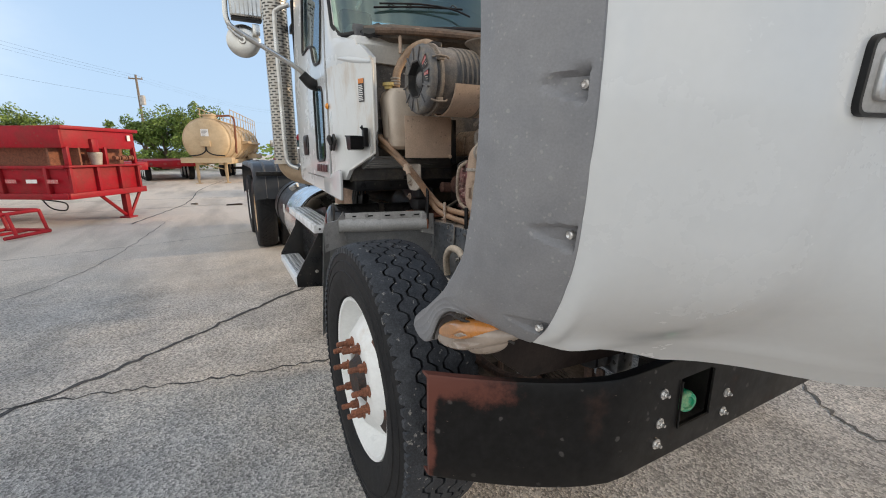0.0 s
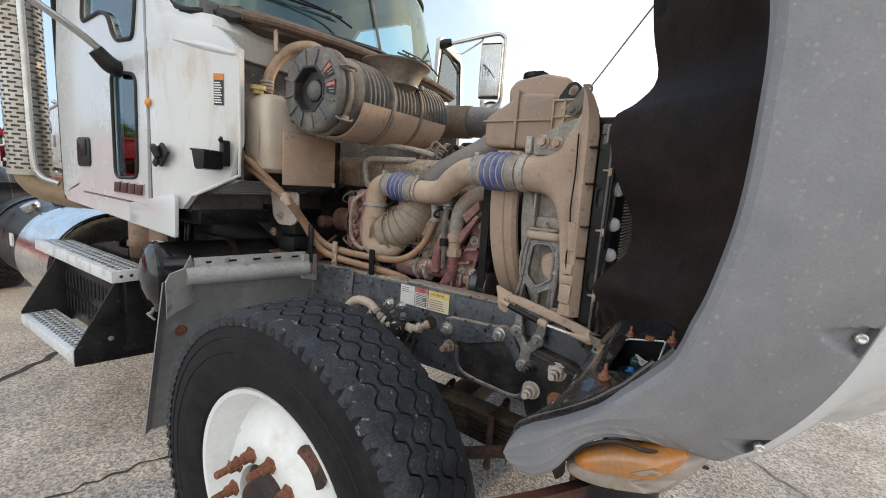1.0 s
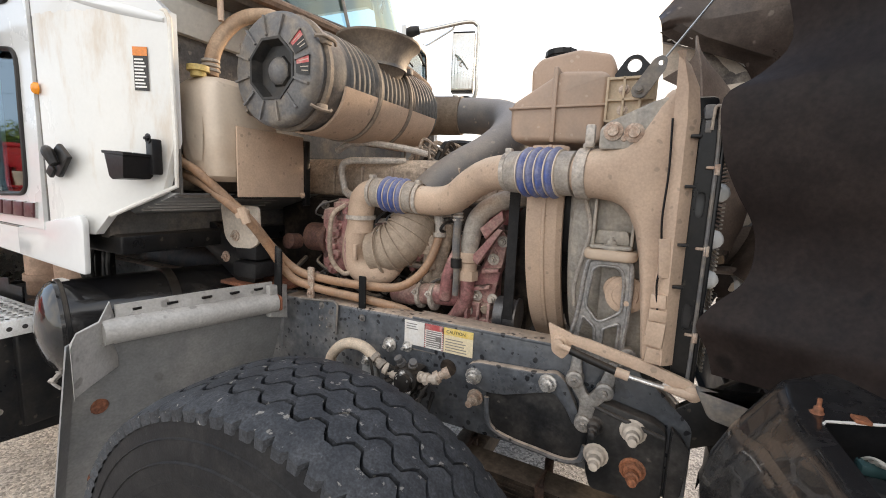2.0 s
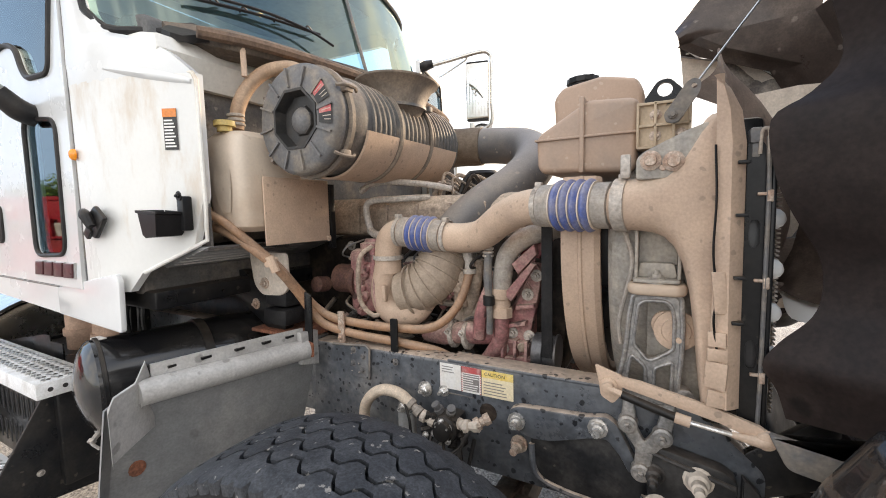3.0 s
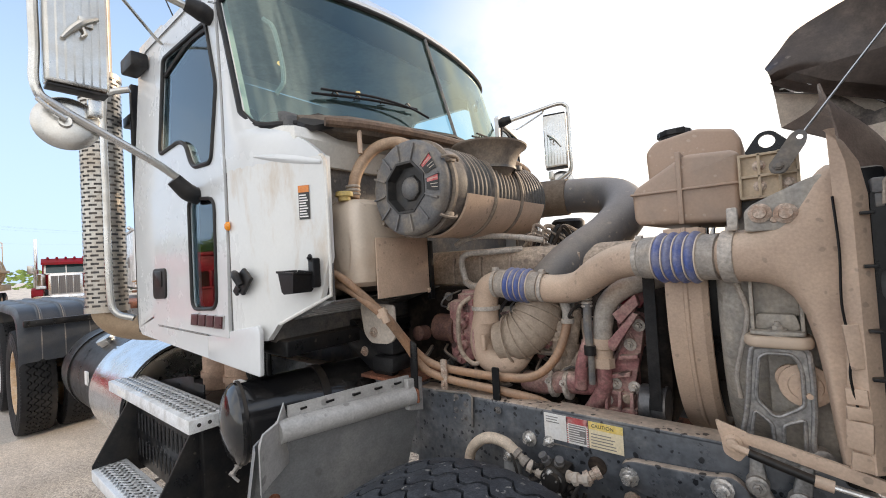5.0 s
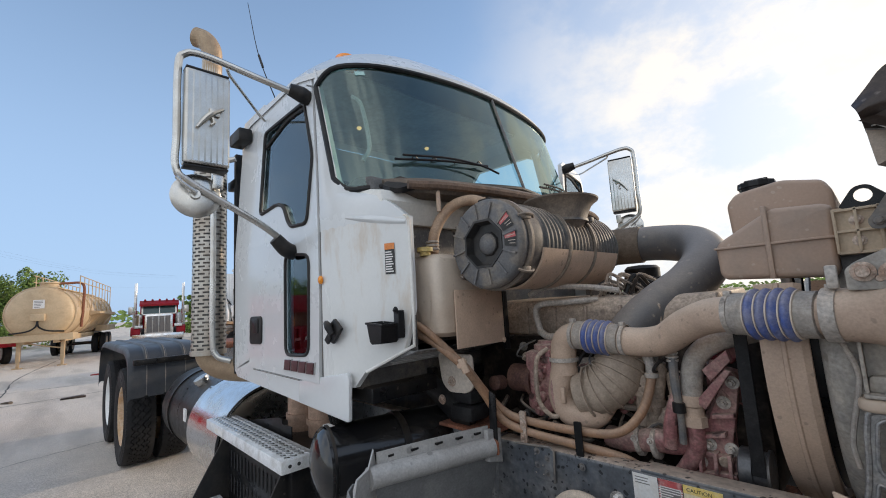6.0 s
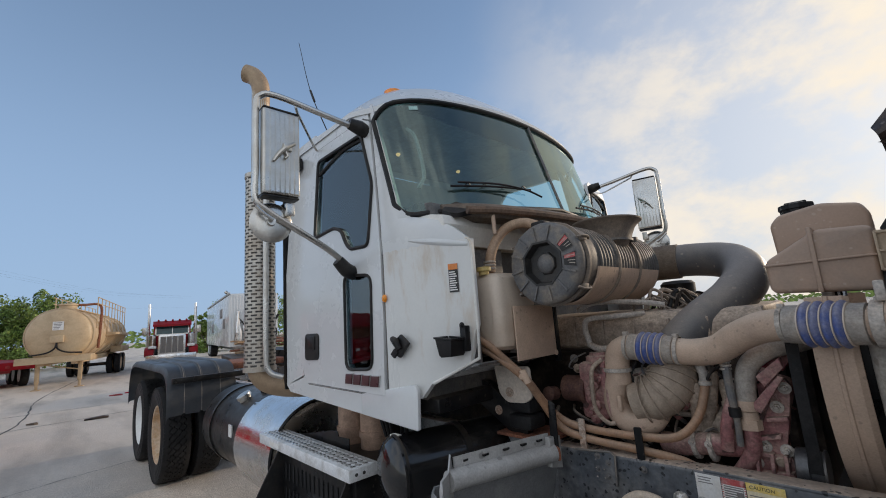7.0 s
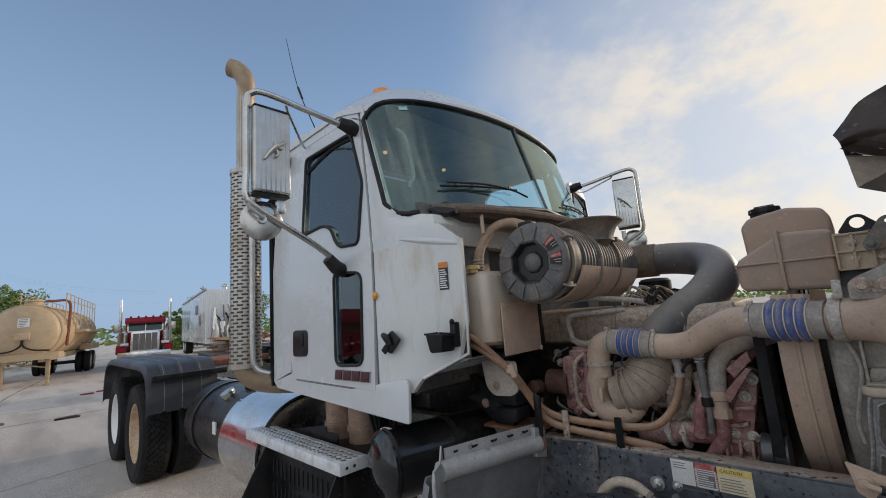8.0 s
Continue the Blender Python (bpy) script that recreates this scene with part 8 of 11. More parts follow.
def rust_scrape(m):
    """Red rust where the outer end and the upper edge were scraped bare, and fine pale scratches."""
    n, l = m.node_tree.nodes, m.node_tree.links
    b = n["Principled BSDF"]
    co = [k for k in n if k.bl_idname == "ShaderNodeTexCoord"][0]
    sp = n.new("ShaderNodeSeparateXYZ")
    l.new(co.outputs["Object"], sp.inputs[0])
    def ramp(src, a, c, lo, hi):
        r = n.new("ShaderNodeMapRange")
        r.interpolation_type = "SMOOTHSTEP"
        for key, value in (("From Min", a), ("From Max", c), ("To Min", lo), ("To Max", hi)):
            r.inputs[key].default_value = value
        l.new(src, r.inputs["Value"])
        return r.outputs["Result"]
    def maths(op, p, q):
        k = n.new("ShaderNodeMath")
        k.operation = op
        for i, v in enumerate((p, q)):
            if isinstance(v, float):
                k.inputs[i].default_value = v
            else:
                l.new(v, k.inputs[i])
        return k.outputs[0]
    def noise(scale, stretch=(1, 1, 1)):
        mp, t = n.new("ShaderNodeMapping"), n.new("ShaderNodeTexNoise")
        mp.inputs["Scale"].default_value = stretch
        t.inputs["Scale"].default_value, t.inputs["Detail"].default_value, t.inputs["Roughness"].default_value = scale, 8, 0.7
        l.new(co.outputs["Object"], mp.inputs["Vector"])
        l.new(mp.outputs["Vector"], t.inputs["Vector"])
        return t.outputs["Fac"]
    end = ramp(sp.outputs["Y"], -0.80, -1.02, 0.0, 0.62)
    high = ramp(sp.outputs["Z"], 0.74, 0.86, -0.30, 0.45)
    edge = ramp(sp.outputs["Y"], -1.05, -1.072, 0.0, 0.35)
    grow = maths("ADD", maths("ADD", maths("MULTIPLY", end, maths("ADD", high, 0.45)), edge), noise(9.0))
    rust = ramp(grow, 0.72, 1.02, 0.0, 0.9)
    scratch = ramp(noise(60.0, (1, 0.5, 1.4)), 0.66, 0.72, 0.0, 0.55)
    tone = b.inputs["Base Color"].links[0].from_socket
    for fac, colour in ((rust, (0.165, 0.058, 0.042, 1)), (scratch, (0.20, 0.15, 0.13, 1))):
        mx = n.new("ShaderNodeMixRGB")
        mx.inputs[2].default_value = colour
        l.new(fac, mx.inputs[0])
        l.new(tone, mx.inputs[1])
        tone = mx.outputs["Color"]
    l.new(tone, b.inputs["Base Color"])
    return m


rust_scrape(M_BUMPER)
bumper = part("bumper", bm, M_BUMPER, truck, "scraped black steel bumper with rust")
# tow pocket
bm = B()
for a, b in (((0.66, -0.414, 0.653), (0.783, -0.410, 0.807)), ((0.66, -0.264, 0.653), (0.783, -0.260, 0.807)), ((0.66, -0.414, 0.651), (0.783, -0.260, 0.655)), ((0.66, -0.414, 0.805), (0.783, -0.260, 0.809)), ((0.655, -0.414, 0.653), (0.66, -0.260, 0.807))):
    box(bm, a, b)
part("tow_pocket", bm, M_BLACK, bumper, "deep black tow pocket")
part("pocket_edge", tube(B(), [(0.796, -0.414, 0.80), (0.796, -0.410, 0.652), (0.796, -0.262, 0.652), (0.796, -0.262, 0.80)], 0.003, 6, smooth=False), M_BUMPER, bumper)
part("tow_eye", lathe(B(), (0.705, -0.345, 0.716), (1, -0.25, 0), [(0, 0.030), (0.06, 0.031), (0.075, 0.034), (0.080, 0.034), (0.088, 0.030), (0.090, 0.020), (0.084, 0.018), (0.083, 0.003)], 24), M_GREEN, bumper, "green glassy cap in the pocket")
for y, z in ((-0.488, 0.781), (-0.491, 0.692), (-0.495, 0.628), (-0.168, 0.692), (-0.174, 0.629), (-0.15, 0.81)):
    part("bumper_bolt", bolt(B(), (0.792, y, z), (1, 0, 0), 0.0092, 0.009), M_BRIGHT, bumper, "bright hex bolt")
part("bumper_tag", box(B(), (0.793, -0.05, 0.765), (0.796, 0.0, 0.80)), M_LABEL, bumper)

# ---- splash panel behind the front wheel ----
bm = B()
rings = []
SP = [(-0.455, -0.665), (-0.52, -0.672), (-0.70, -0.72), (-0.90, -0.775), (-1.0, -0.80), (-1.035, -0.79), (-1.05, -0.755)]
for z in (1.03, 0.98, 0.90, 0.75, 0.55, 0.42, 0.36):
    k = max(0, (1.03 - z))
    rings.append([(x - k * 0.30 + (0.02 if j >= 5 else 0), y - (0.0 if j < 4 else 0.0), z - (0.06 if z < 0.4 and j < 3 else 0)) for j, (y, x) in enumerate(SP)])
loft(bm, rings, closed=False)
ex = bmesh.ops.extrude_face_region(bm, geom=bm.faces[:])
bmesh.ops.translate(bm, vec=(-0.008, 0, 0), verts=[v for v in ex["geom"] if isinstance(v, bmesh.types.BMVert)])
bmesh.ops.recalc_face_normals(bm, faces=bm.faces[:])
splash = part("splash_panel", bm, M_PANEL_GREY, truck, "grey plastic splash panel behind the front wheel")
part("splash_roll", tube(B(), [(-0.665, -0.50, 1.035), (-0.695, -0.60, 1.035), (-0.725, -0.72, 1.035), (-0.765, -0.90, 1.04), (-0.775, -0.96, 1.04)], 0.034, 18, flat=1.0), M_PANEL_LIGHT, splash, "worn rolled top edge")
bm = prism(B(), [(-0.455, 1.09), (-0.53, 1.10), (-0.53, 0.99), (-0.455, 0.97)], "x", -0.678, -0.655, 0.004)
part("splash_end", bm, M_PANEL_LIGHT, splash)
bm = B()
pts = [(-0.68, -0.50), (-0.71, -0.60), (-0.74, -0.72), (-0.785, -0.92)]
for i in range(3):
    (xa, ya), (xb, yb) = pts[i], pts[i + 1]
    loft(bm, [[(xa, ya, 1.045), (xa - 0.006, ya, 1.045), (xa - 0.006, ya, 1.105), (xa, ya, 1.105)], [(xb, yb, 1.045), (xb - 0.006, yb, 1.045), (xb - 0.006, yb, 1.105), (xb, yb, 1.105)]])
part("splash_lip", bm, M_PANEL_LIGHT, splash)
for y in (-0.545, -0.62, -0.70, -0.79, -0.87):
    x = -0.678 + (y + 0.50) * 0.26
    part("lip_slot", box(B(), (x - 0.012, y - 0.014, 1.083), (x + 0.002, y + 0.014, 1.090)), M_BLACK, splash)
bm = B()
rings = [[(-0.80, -0.915, z0), (-0.745, -1.0, z0 - 0.005), (-0.715, -1.05, z0 - 0.012), (-0.70, -1.055, z0 - 0.014)] for z0 in (1.12, 1.06, 1.0, 0.93)]
rings[0] = [(-0.79, -0.93, 1.115), (-0.76, -0.97, 1.075), (-0.73, -1.03, 1.068), (-0.71, -1.045, 1.06)]
loft(bm, rings, closed=False)
ex = bmesh.ops.extrude_face_region(bm, geom=bm.faces[:])
bmesh.ops.translate(bm, vec=(-0.012, 0.004, 0), verts=[v for v in ex["geom"] if isinstance(v, bmesh.types.BMVert)])
bmesh.ops.recalc_face_normals(bm, faces=bm.faces[:])
part("splash_wing", bm, M_PANEL_LIGHT, splash)
for x, y, z in ((-0.80, -0.62, 0.90), (-0.872, -0.946, 0.814), (-0.90, -0.955, 0.60)):
    part("rust_rivet", lathe(B(), (x + 0.026, y, z), (1, 0, 0), [(0, 0.022), (0.004, 0.020), (0.006, 0.008)], 14), M_RUST, splash, "rusty rivet head")

# ---- air tank, steps, fuel tank ----
def drum(o, d, L_, r, dome=0.05, seg=40):
    return lathe(B(), o, d, [(0, 0.01), (0.006, r * 0.35), (dome * 0.4, r * 0.75), (dome * 0.75, r * 0.93), (dome, r), (L_ - dome, r), (L_ - dome * 0.75, r * 0.93), (L_ - dome * 0.4, r * 0.75), (L_ - 0.006, r * 0.35), (L_, 0.01)], seg)
M_GLOSS_TANK = mat("gloss_black_tank", (0.010, 0.010, 0.011), 0.16, second=(0.03, 0.027, 0.024), amount=0.5, scale=6, fine=120, grain=0.15, bump=0.04, coat=0.4)
air = part("air_tank", drum((-1.195, -0.95, 0.965), (0.25, 1, 0), 0.95, 0.145), M_GLOSS_TANK, truck, "glossy black air tank behind the splash panel")
part("tank_seam", lathe(B(), (-1.180, -0.893, 0.965), (0.25, 1, 0), [(0, 0.144), (0.002, 0.149), (0.012, 0.149), (0.014, 0.144)], 40, False), M_BLACK, air)
part("tank_tag", box(B(), (-1.215, -0.885, 1.106), (-1.165, -0.86, 1.111), 0, None), M_LABEL, air)
bm = lathe(B(), (-1.165, -0.895, 0.825), (0.2, -0.8, -0.6), [(0, 0.014), (0.016, 0.014), (0.018, 0.009), (0.036, 0.008), (0.037, 0.012), (0.048, 0.012)], 10)
tube(bm, [(-1.150, -0.93, 0.80), (-1.13, -0.935, 0.80), (-1.115, -0.925, 0.785)], 0.005, 6)
part("drain_valve", bm, M_CAST, air)
pieces("tank_strap", lathe(lathe(B(), (-1.113, -0.62, 0.965), (0.25, 1, 0), [(0, 0.146), (0.001, 0.151), (0.03, 0.151), (0.031, 0.146)], 36, False), (-1.053, -0.38, 0.965), (0.25, 1, 0), [(0, 0.146), (0.001, 0.151), (0.03, 0.151), (0.031, 0.146)], 36, False), M_BLACK, air)
# battery box with two treads
step = part("step_box", box(B(), (-2.44, -0.895, 0.52), (-1.50, -0.45, 0.885), 0.01), M_BLACK, truck, "black louvred step box with aluminium treads")
def tread(x0, x1, y0, y1, z):
    t = part("step_tread", box(B(), (x0, y0, z - 0.055), (x1, y1, z), 0.004), M_STEP, step, "perforated aluminium step tread")
    bm = B()
    n = int((x1 - x0) / 0.042)
    for i in range(n):
        for j in range(4):
            cx, cy = x0 + 0.03 + (x1 - x0 - 0.06) * i / (n - 1), y0 + 0.03 + (y1 - y0 - 0.06) * j / 3
            m4 = Matrix.Translation((cx, cy, z)) @ Matrix.Rotation(0.5 if j % 2 else -0.5, 4, "Z")
            box(bm, (-0.013, -0.0045, 0), (0.013, 0.0045, 0.004), 0.0, m4)
    tagged(part("grip", bm, M_ALU, t), kind="stuff")
    bm = B()
    for i in range(n):
        for j in range(3):
            cx, cy = x0 + 0.05 + (x1 - x0 - 0.08) * i / (n - 1), y0 + 0.045 + (y1 - y0 - 0.06) * j / 3
            bm.faces.new([bm.verts.new((cx + 0.009 * math.cos(a), cy + 0.006 * math.sin(a), z + 0.0015)) for a in [2 * math.pi * q / 8 for q in range(8)]])
    tagged(part("drain_hole", bm, M_BLACK, t), kind="stuff")
    return t
tread(-2.54, -1.425, -0.968, -0.812, 0.945)
tread(-2.34, -1.54, -1.092, -0.945, 0.562)
bm = B()
for x in (-2.345, -1.53):
    prism(bm, [(-0.905, 0.90), (-1.088, 0.575), (-1.088, 0.50), (-0.55, 0.45), (-0.55, 0.90)], "x", x - 0.006, x + 0.006, 0.002)
pieces("side_plate", bm, M_BLACK, step)
bm = B()
for i in range(15):
    for z0 in (0.80, 0.665):
        x = -2.29 + i * 0.052
        loft(bm, [[(x - 0.006, -0.8985, z0), (x + 0.006, -0.8985, z0), (x + 0.006, -0.8985, z0 - 0.09), (x - 0.006, -0.8985, z0 - 0.09)], [(x - 0.004, -0.901, z0), (x + 0.004, -0.901, z0), (x + 0.004, -0.901, z0 - 0.09), (x - 0.004, -0.901, z0 - 0.09)]])
pieces("louvre", bm, mat("louvre_hollow", (0.012, 0.012, 0.013), 0.8, grain=0.1, bump=0.0), step)
part("tread_plate", box(B(), (-2.36, -0.971, 0.903), (-2.22, -0.968, 0.928)), M_LABEL, step)
bm = B()
for x, y, z in ((-1.524, -0.80, 0.865), (-1.524, -0.70, 0.865), (-1.524, -0.95, 0.60), (-1.524, -0.86, 0.70)):
    bolt(bm, (x, y, z), (1, 0, 0), 0.007, 0.005)
pieces("plate_bolt", bm, M_CAST, step)
for y in (-0.93, -0.89):
    part("tread_hole", lathe(B(), (-1.4252, y, 0.918), (1, 0, 0), [(0, 0.008), (0.0008, 0.008), (0.0009, 0.002)], 12), M_INK, step)
part("step_shield", prism(B(), [(-2.36, 0.86), (-2.36, 0.925), (-1.93, 1.005), (-1.86, 1.010), (-1.855, 0.985), (-1.74, 0.990), (-1.74, 0.86)], "y", -0.786, -0.780, 0.001), M_BLACK, step, "black notched shield plate")
# DEF / exhaust canisters under the cab
for x, y in ((-2.05, -0.58), (-1.83, -0.56)):
    part("exhaust_elbow", lathe(B(), (x, y, 0.85), (0, 0, 1), [(0, 0.085), (0.10, 0.085), (0.10, 0.095), (0.13, 0.095), (0.13, 0.085), (0.36, 0.085)], 24), M_CLAY, truck, "dusty clay-coloured exhaust canister")
bm = B()
rnd = random.Random(8)
for k in range(5):
    x = -1.66 + 0.05 * k
    tube(bm, [(x, -0.60, 1.2), (x + rnd.uniform(-0.03, 0.03), -0.62, 1.08), (x + rnd.uniform(-0.05, 0.05), -0.6, 0.9)], 0.010, 8)
box(bm, (-1.70, -0.60, 0.98), (-1.60, -0.52, 1.12), 0.01)
part("cab_cable", bm, M_BLACK, truck)
part("transmission", lathe(B(), (-1.0, YC, 0.95), (-1, 0, 0), [(0, 0.30), (0.15, 0.30), (0.5, 0.22), (1.2, 0.2), (1.25, 0.1), (3.5, 0.07)], 24), M_DARK_ENGINE, truck)
fuel = part("fuel_tank", lathe(B(), (-4.25, -0.58, 0.76), (1, 0, 0), [(0, 0.02), (0.02, 0.26), (0.04, 0.315), (0.07, 0.332), (1.2, 0.332)], 56), M_BLACK, truck, "gloss black round fuel tank with polished wrap")
bm = lathe(B(), (-3.18, -0.58, 0.745), (1, 0, 0), [(0, 0.333), (0.002, 0.355), (0.71, 0.355), (0.712, 0.347)], 64, False)
part("tank_wrap", bm, M_CHROME, fuel, "polished stainless tank wrap")
part("wrap_end", lathe(B(), (-2.475, -0.58, 0.745), (1, 0, 0), [(0, 0.338), (0.004, 0.335), (-0.03, 0.30), (-0.06, 0.20), (-0.065, 0.02)], 48, False), M_SATIN, fuel)
part("wrap_edge", lathe(B(), (-2.482, -0.58, 0.745), (1, 0, 0), [(0, 0.350), (0.006, 0.360), (0.014, 0.360), (0.02, 0.350)], 56, False), M_PLASTIC, fuel)
for x in (-3.95, -3.18):
    part("tank_strap", lathe(B(), (x, -0.58, 0.76), (1, 0, 0), [(0, 0.333), (0.001, 0.343), (0.045, 0.343), (0.046, 0.333)], 48, False), M_BLACK, fuel)
part("fuel_cap", lathe(B(), (-3.47, -0.755, 1.035), (0, -0.5, 0.87), [(0, 0.05), (0.02, 0.05), (0.022, 0.058), (0.05, 0.056), (0.055, 0.04)], 24), M_SATIN, fuel, "metal screw fuel cap")
part("tank_label", prism(B(), [(-3.38, 0.79), (-3.31, 0.79), (-3.31, 0.88), (-3.38, 0.88)], "y", -0.915, -0.905), M_LABEL, fuel)
bm = B()
for k in range(4):
    lathe(bm, (-3.36 + 0.05 * k, -0.66, 1.085), (0, -0.2, 1), [(0, 0.014), (0.03, 0.012)], 8)
tube(bm, [(-3.42, -0.64, 1.10), (-3.25, -0.64, 1.115), (-3.05, -0.60, 1.115)], 0.010, 8)
part("tank_fitting", bm, M_BLACK, fuel)

# ---- exhaust stack ----
sx, sy = -2.60, -0.945
stack = part("exhaust_pipe", lathe(B(), (sx, sy, 1.30), (0, 0, 1), [(0, 0.062), (2.05, 0.062)], 28), M_STACK, truck, "tall vertical exhaust stack with a perforated shield")
bm = B()
N, z0, z1 = 60, 1.33, 2.68
rows_n = 58
dz = (z1 - z0) / rows_n
rings = []
for r_ in range(rows_n * 4 + 1):
    z = z0 + (z1 - z0) * r_ / (rows_n * 4)
    rings.append([(sx + 0.099 * math.cos(2 * math.pi * j / N), sy + 0.099 * math.sin(2 * math.pi * j / N), z) for j in range(N)])
vr = [[bm.verts.new(p) for p in r_] for r_ in rings]
for r_ in range(rows_n * 4):
    row, sub = divmod(r_, 4)
    for j in range(N):
        off = 0 if row % 2 == 0 else 3
        hole = sub in (1, 2) and (j + off) % 6 in (0, 1, 2, 3) and 1 <= row < rows_n - 1
        if not hole:
            bm.faces.new((vr[r_][j], vr[r_][(j + 1) % N], vr[r_ + 1][(j + 1) % N], vr[r_ + 1][j]))
bmesh.ops.delete(bm, geom=[v for v in bm.verts if not v.link_faces], context="VERTS")
part("perforated_shield", bm, M_STACK, stack, "slotted stainless heat shield")
# added dark sleeve; its colour stands for the shade behind the slots
part("slot_shade_sleeve", lathe(B(), (sx, sy, 1.335), (0, 0, 1), [(0, 0.094), (1.335, 0.094)], 40, False), M_DUSTY_BLACK, stack)
pieces("shield_band", lathe(lathe(B(), (sx, sy, 1.325), (0, 0, 1), [(0, 0.098), (0.001, 0.104), (0.03, 0.104), (0.031, 0.098)], 40, False), (sx, sy, 2.655), (0, 0, 1), [(0, 0.098), (0.001, 0.104), (0.03, 0.104), (0.031, 0.098)], 40, False), M_STACK, stack)
part("stack_tip", tube(B(), [(sx, sy, 2.66), (sx, sy, 3.0), (sx, sy, 3.22), (sx, sy, 3.36), (sx - 0.010, sy - 0.012, 3.425), (sx - 0.035, sy - 0.042, 3.475), (sx - 0.07, sy - 0.085, 3.50)], [0.062, 0.062, 0.062, 0.063, 0.065, 0.066, 0.066], 26), M_STACK_TAN, stack, "tan heat-stained curved tip")
part("stack_elbow", tube(B(), [(sx, sy, 1.36), (sx + 0.003, sy + 0.005, 1.31), (sx + 0.03, sy + 0.05, 1.25), (sx + 0.09, sy + 0.14, 1.215), (sx + 0.17, sy + 0.28, 1.20), (sx + 0.24, sy + 0.44, 1.20)], [0.076, 0.075, 0.072, 0.070, 0.070, 0.070], 26), M_STACK_TAN, stack, "tan heat-stained elbow")
part("stack_post", box(box(B(), (-2.47, -0.84, 1.20), (-2.43, -0.78, 2.62), 0.006), (-2.60, -0.84, 2.40), (-2.44, -0.80, 2.46), 0.006), M_BLACK, stack, "black steel stack support post")
part("grab_rail", tube(B(), [(-2.36, -0.885, 1.29), (-2.40, -0.955, 1.33), (-2.41, -0.975, 1.45), (-2.41, -0.975, 1.95), (-2.41, -0.975, 2.44), (-2.39, -0.95, 2.52), (-2.34, -0.87, 2.55)], 0.017, 12), M_SATIN, stack, "stainless grab rail")
part("side_lamp_box", box(B(), (-2.30, -0.92, 2.60), (-2.12, -0.84, 2.68), 0.012), M_PLASTIC, cab, "black lamp box on the cab corner")
part("cab_steps_bracket", box(B(), (-2.47, -0.50, 1.30), (-2.36, 0.60, 1.50), 0.01), M_BLACK, truck)
part("rear_box", box(B(), (-2.48, -0.30, 1.10), (-2.38, 0.50, 1.70), 0.01), M_BLACK, truck)

# ---- drive-wheel fender ----
def fender(s):
    pf = [(-4.80, 0.80), (-4.805, 1.00), (-4.85, 1.14), (-4.95, 1.24), (-5.15, 1.285), (-5.6, 1.29), (-6.3, 1.29), (-6.95, 1.29), (-7.35, 1.27), (-7.58, 1.18), (-7.68, 1.02), (-7.70, 0.70)]
    path = curve_pts([(x, 0, z) for x, z in pf], 4)
    bm = B()
    rings = []
    for p in path:
        rings.append([(p.x, my(y, s), p.z - dz_) for y, dz_ in ((-1.095, 0.075), (-1.09, 0.03), (-1.07, 0.004), (-1.03, 0.0), (-0.96, 0.0), (-0.95, -0.014), (-0.93, -0.014), (-0.92, 0.0), (-0.80, 0.0), (-0.79, -0.014), (-0.77, -0.014), (-0.76, 0.0), (-0.62, 0.0), (-0.61, -0.014), (-0.59, -0.014), (-0.58, 0.0), (-0.44, 0.0))])
    loft(bm, rings, closed=False)
    ob = part("drive_fender", bm, M_FENDER, truck, "black ribbed plastic fender over the drive wheels")
    for y in (-0.94, -0.78, -0.60):
        bm = B()
        rr = [[(p.x + (0.0 if p.z > 1.28 else 0.006), my(y + e, s), p.z + 0.0155) for e in (-0.004, 0.004)] for p in path[:30]]
        loft(bm, rr, closed=False)
        part("fender_rib", bm, M_CAP, ob)
    bm = box(B(), (-4.80, my(-1.06, s), 1.115), (-4.745, my(-0.36, s), 1.175), 0.008)
    for y in (-1.03, -0.86, -0.62):
        for z in (1.13, 1.16):
            bolt(bm, (-4.745, my(y, s), z), (1, 0, 0), 0.008, 0.006)
    part("fender_bar", bm, M_BLACK, ob)
sides(fender)
# deck plate and fifth-wheel clutter behind the cab
bm = box(B(), (-4.3, -0.34, 1.055), (-2.5, 0.50, 1.075), 0.004)
part("deck_plate", bm, M_DARK_ENGINE, truck)
part("fifth_wheel", prism(B(), rounded([(-6.7, -0.35), (-5.8, -0.42), (-5.7, 0.05), (-5.8, 0.58), (-6.7, 0.5)], 0.08), "z", 1.12, 1.20, 0.02), M_RUST, truck, "rusty greasy fifth-wheel plate")

# ---- the tilted hood ----
INNER = [(0.583, 1.034), (0.590, 1.057), (0.611, 1.077), (0.640, 1.096), (0.668, 1.115), (0.70, 1.14), (0.72, 1.16), (0.74, 1.185), (0.765, 1.215), (0.79, 1.25), (0.803, 1.295), (0.815, 1.34), (0.829, 1.43), (0.832, 1.53), (0.826, 1.66), (0.79, 1.82), (0.68, 1.99), (0.46, 2.12)]
OUTER = [(0.592, 1.018), (0.612, 1.009), (0.640, 1.014), (0.666, 1.040), (0.698, 1.090), (0.738, 1.116), (0.79, 1.115), (0.852, 1.082), (0.885, 1.105), (0.912, 1.138), (0.948, 1.203), (0.977, 1.285), (1.000, 1.41), (1.008, 1.55), (1.0, 1.74), (0.95, 1.93), (0.82, 2.16), (0.44, 2.30)]
inn = curve_pts([(x, 0, z) for x, z in INNER], 22)
out_ = curve_pts([(x, 0, z) for x, z in OUTER], 22)
POCKETS = ((0.988, 1.503, 0.10), (0.967, 1.302, 0.25), (0.900, 1.130, 0.45))
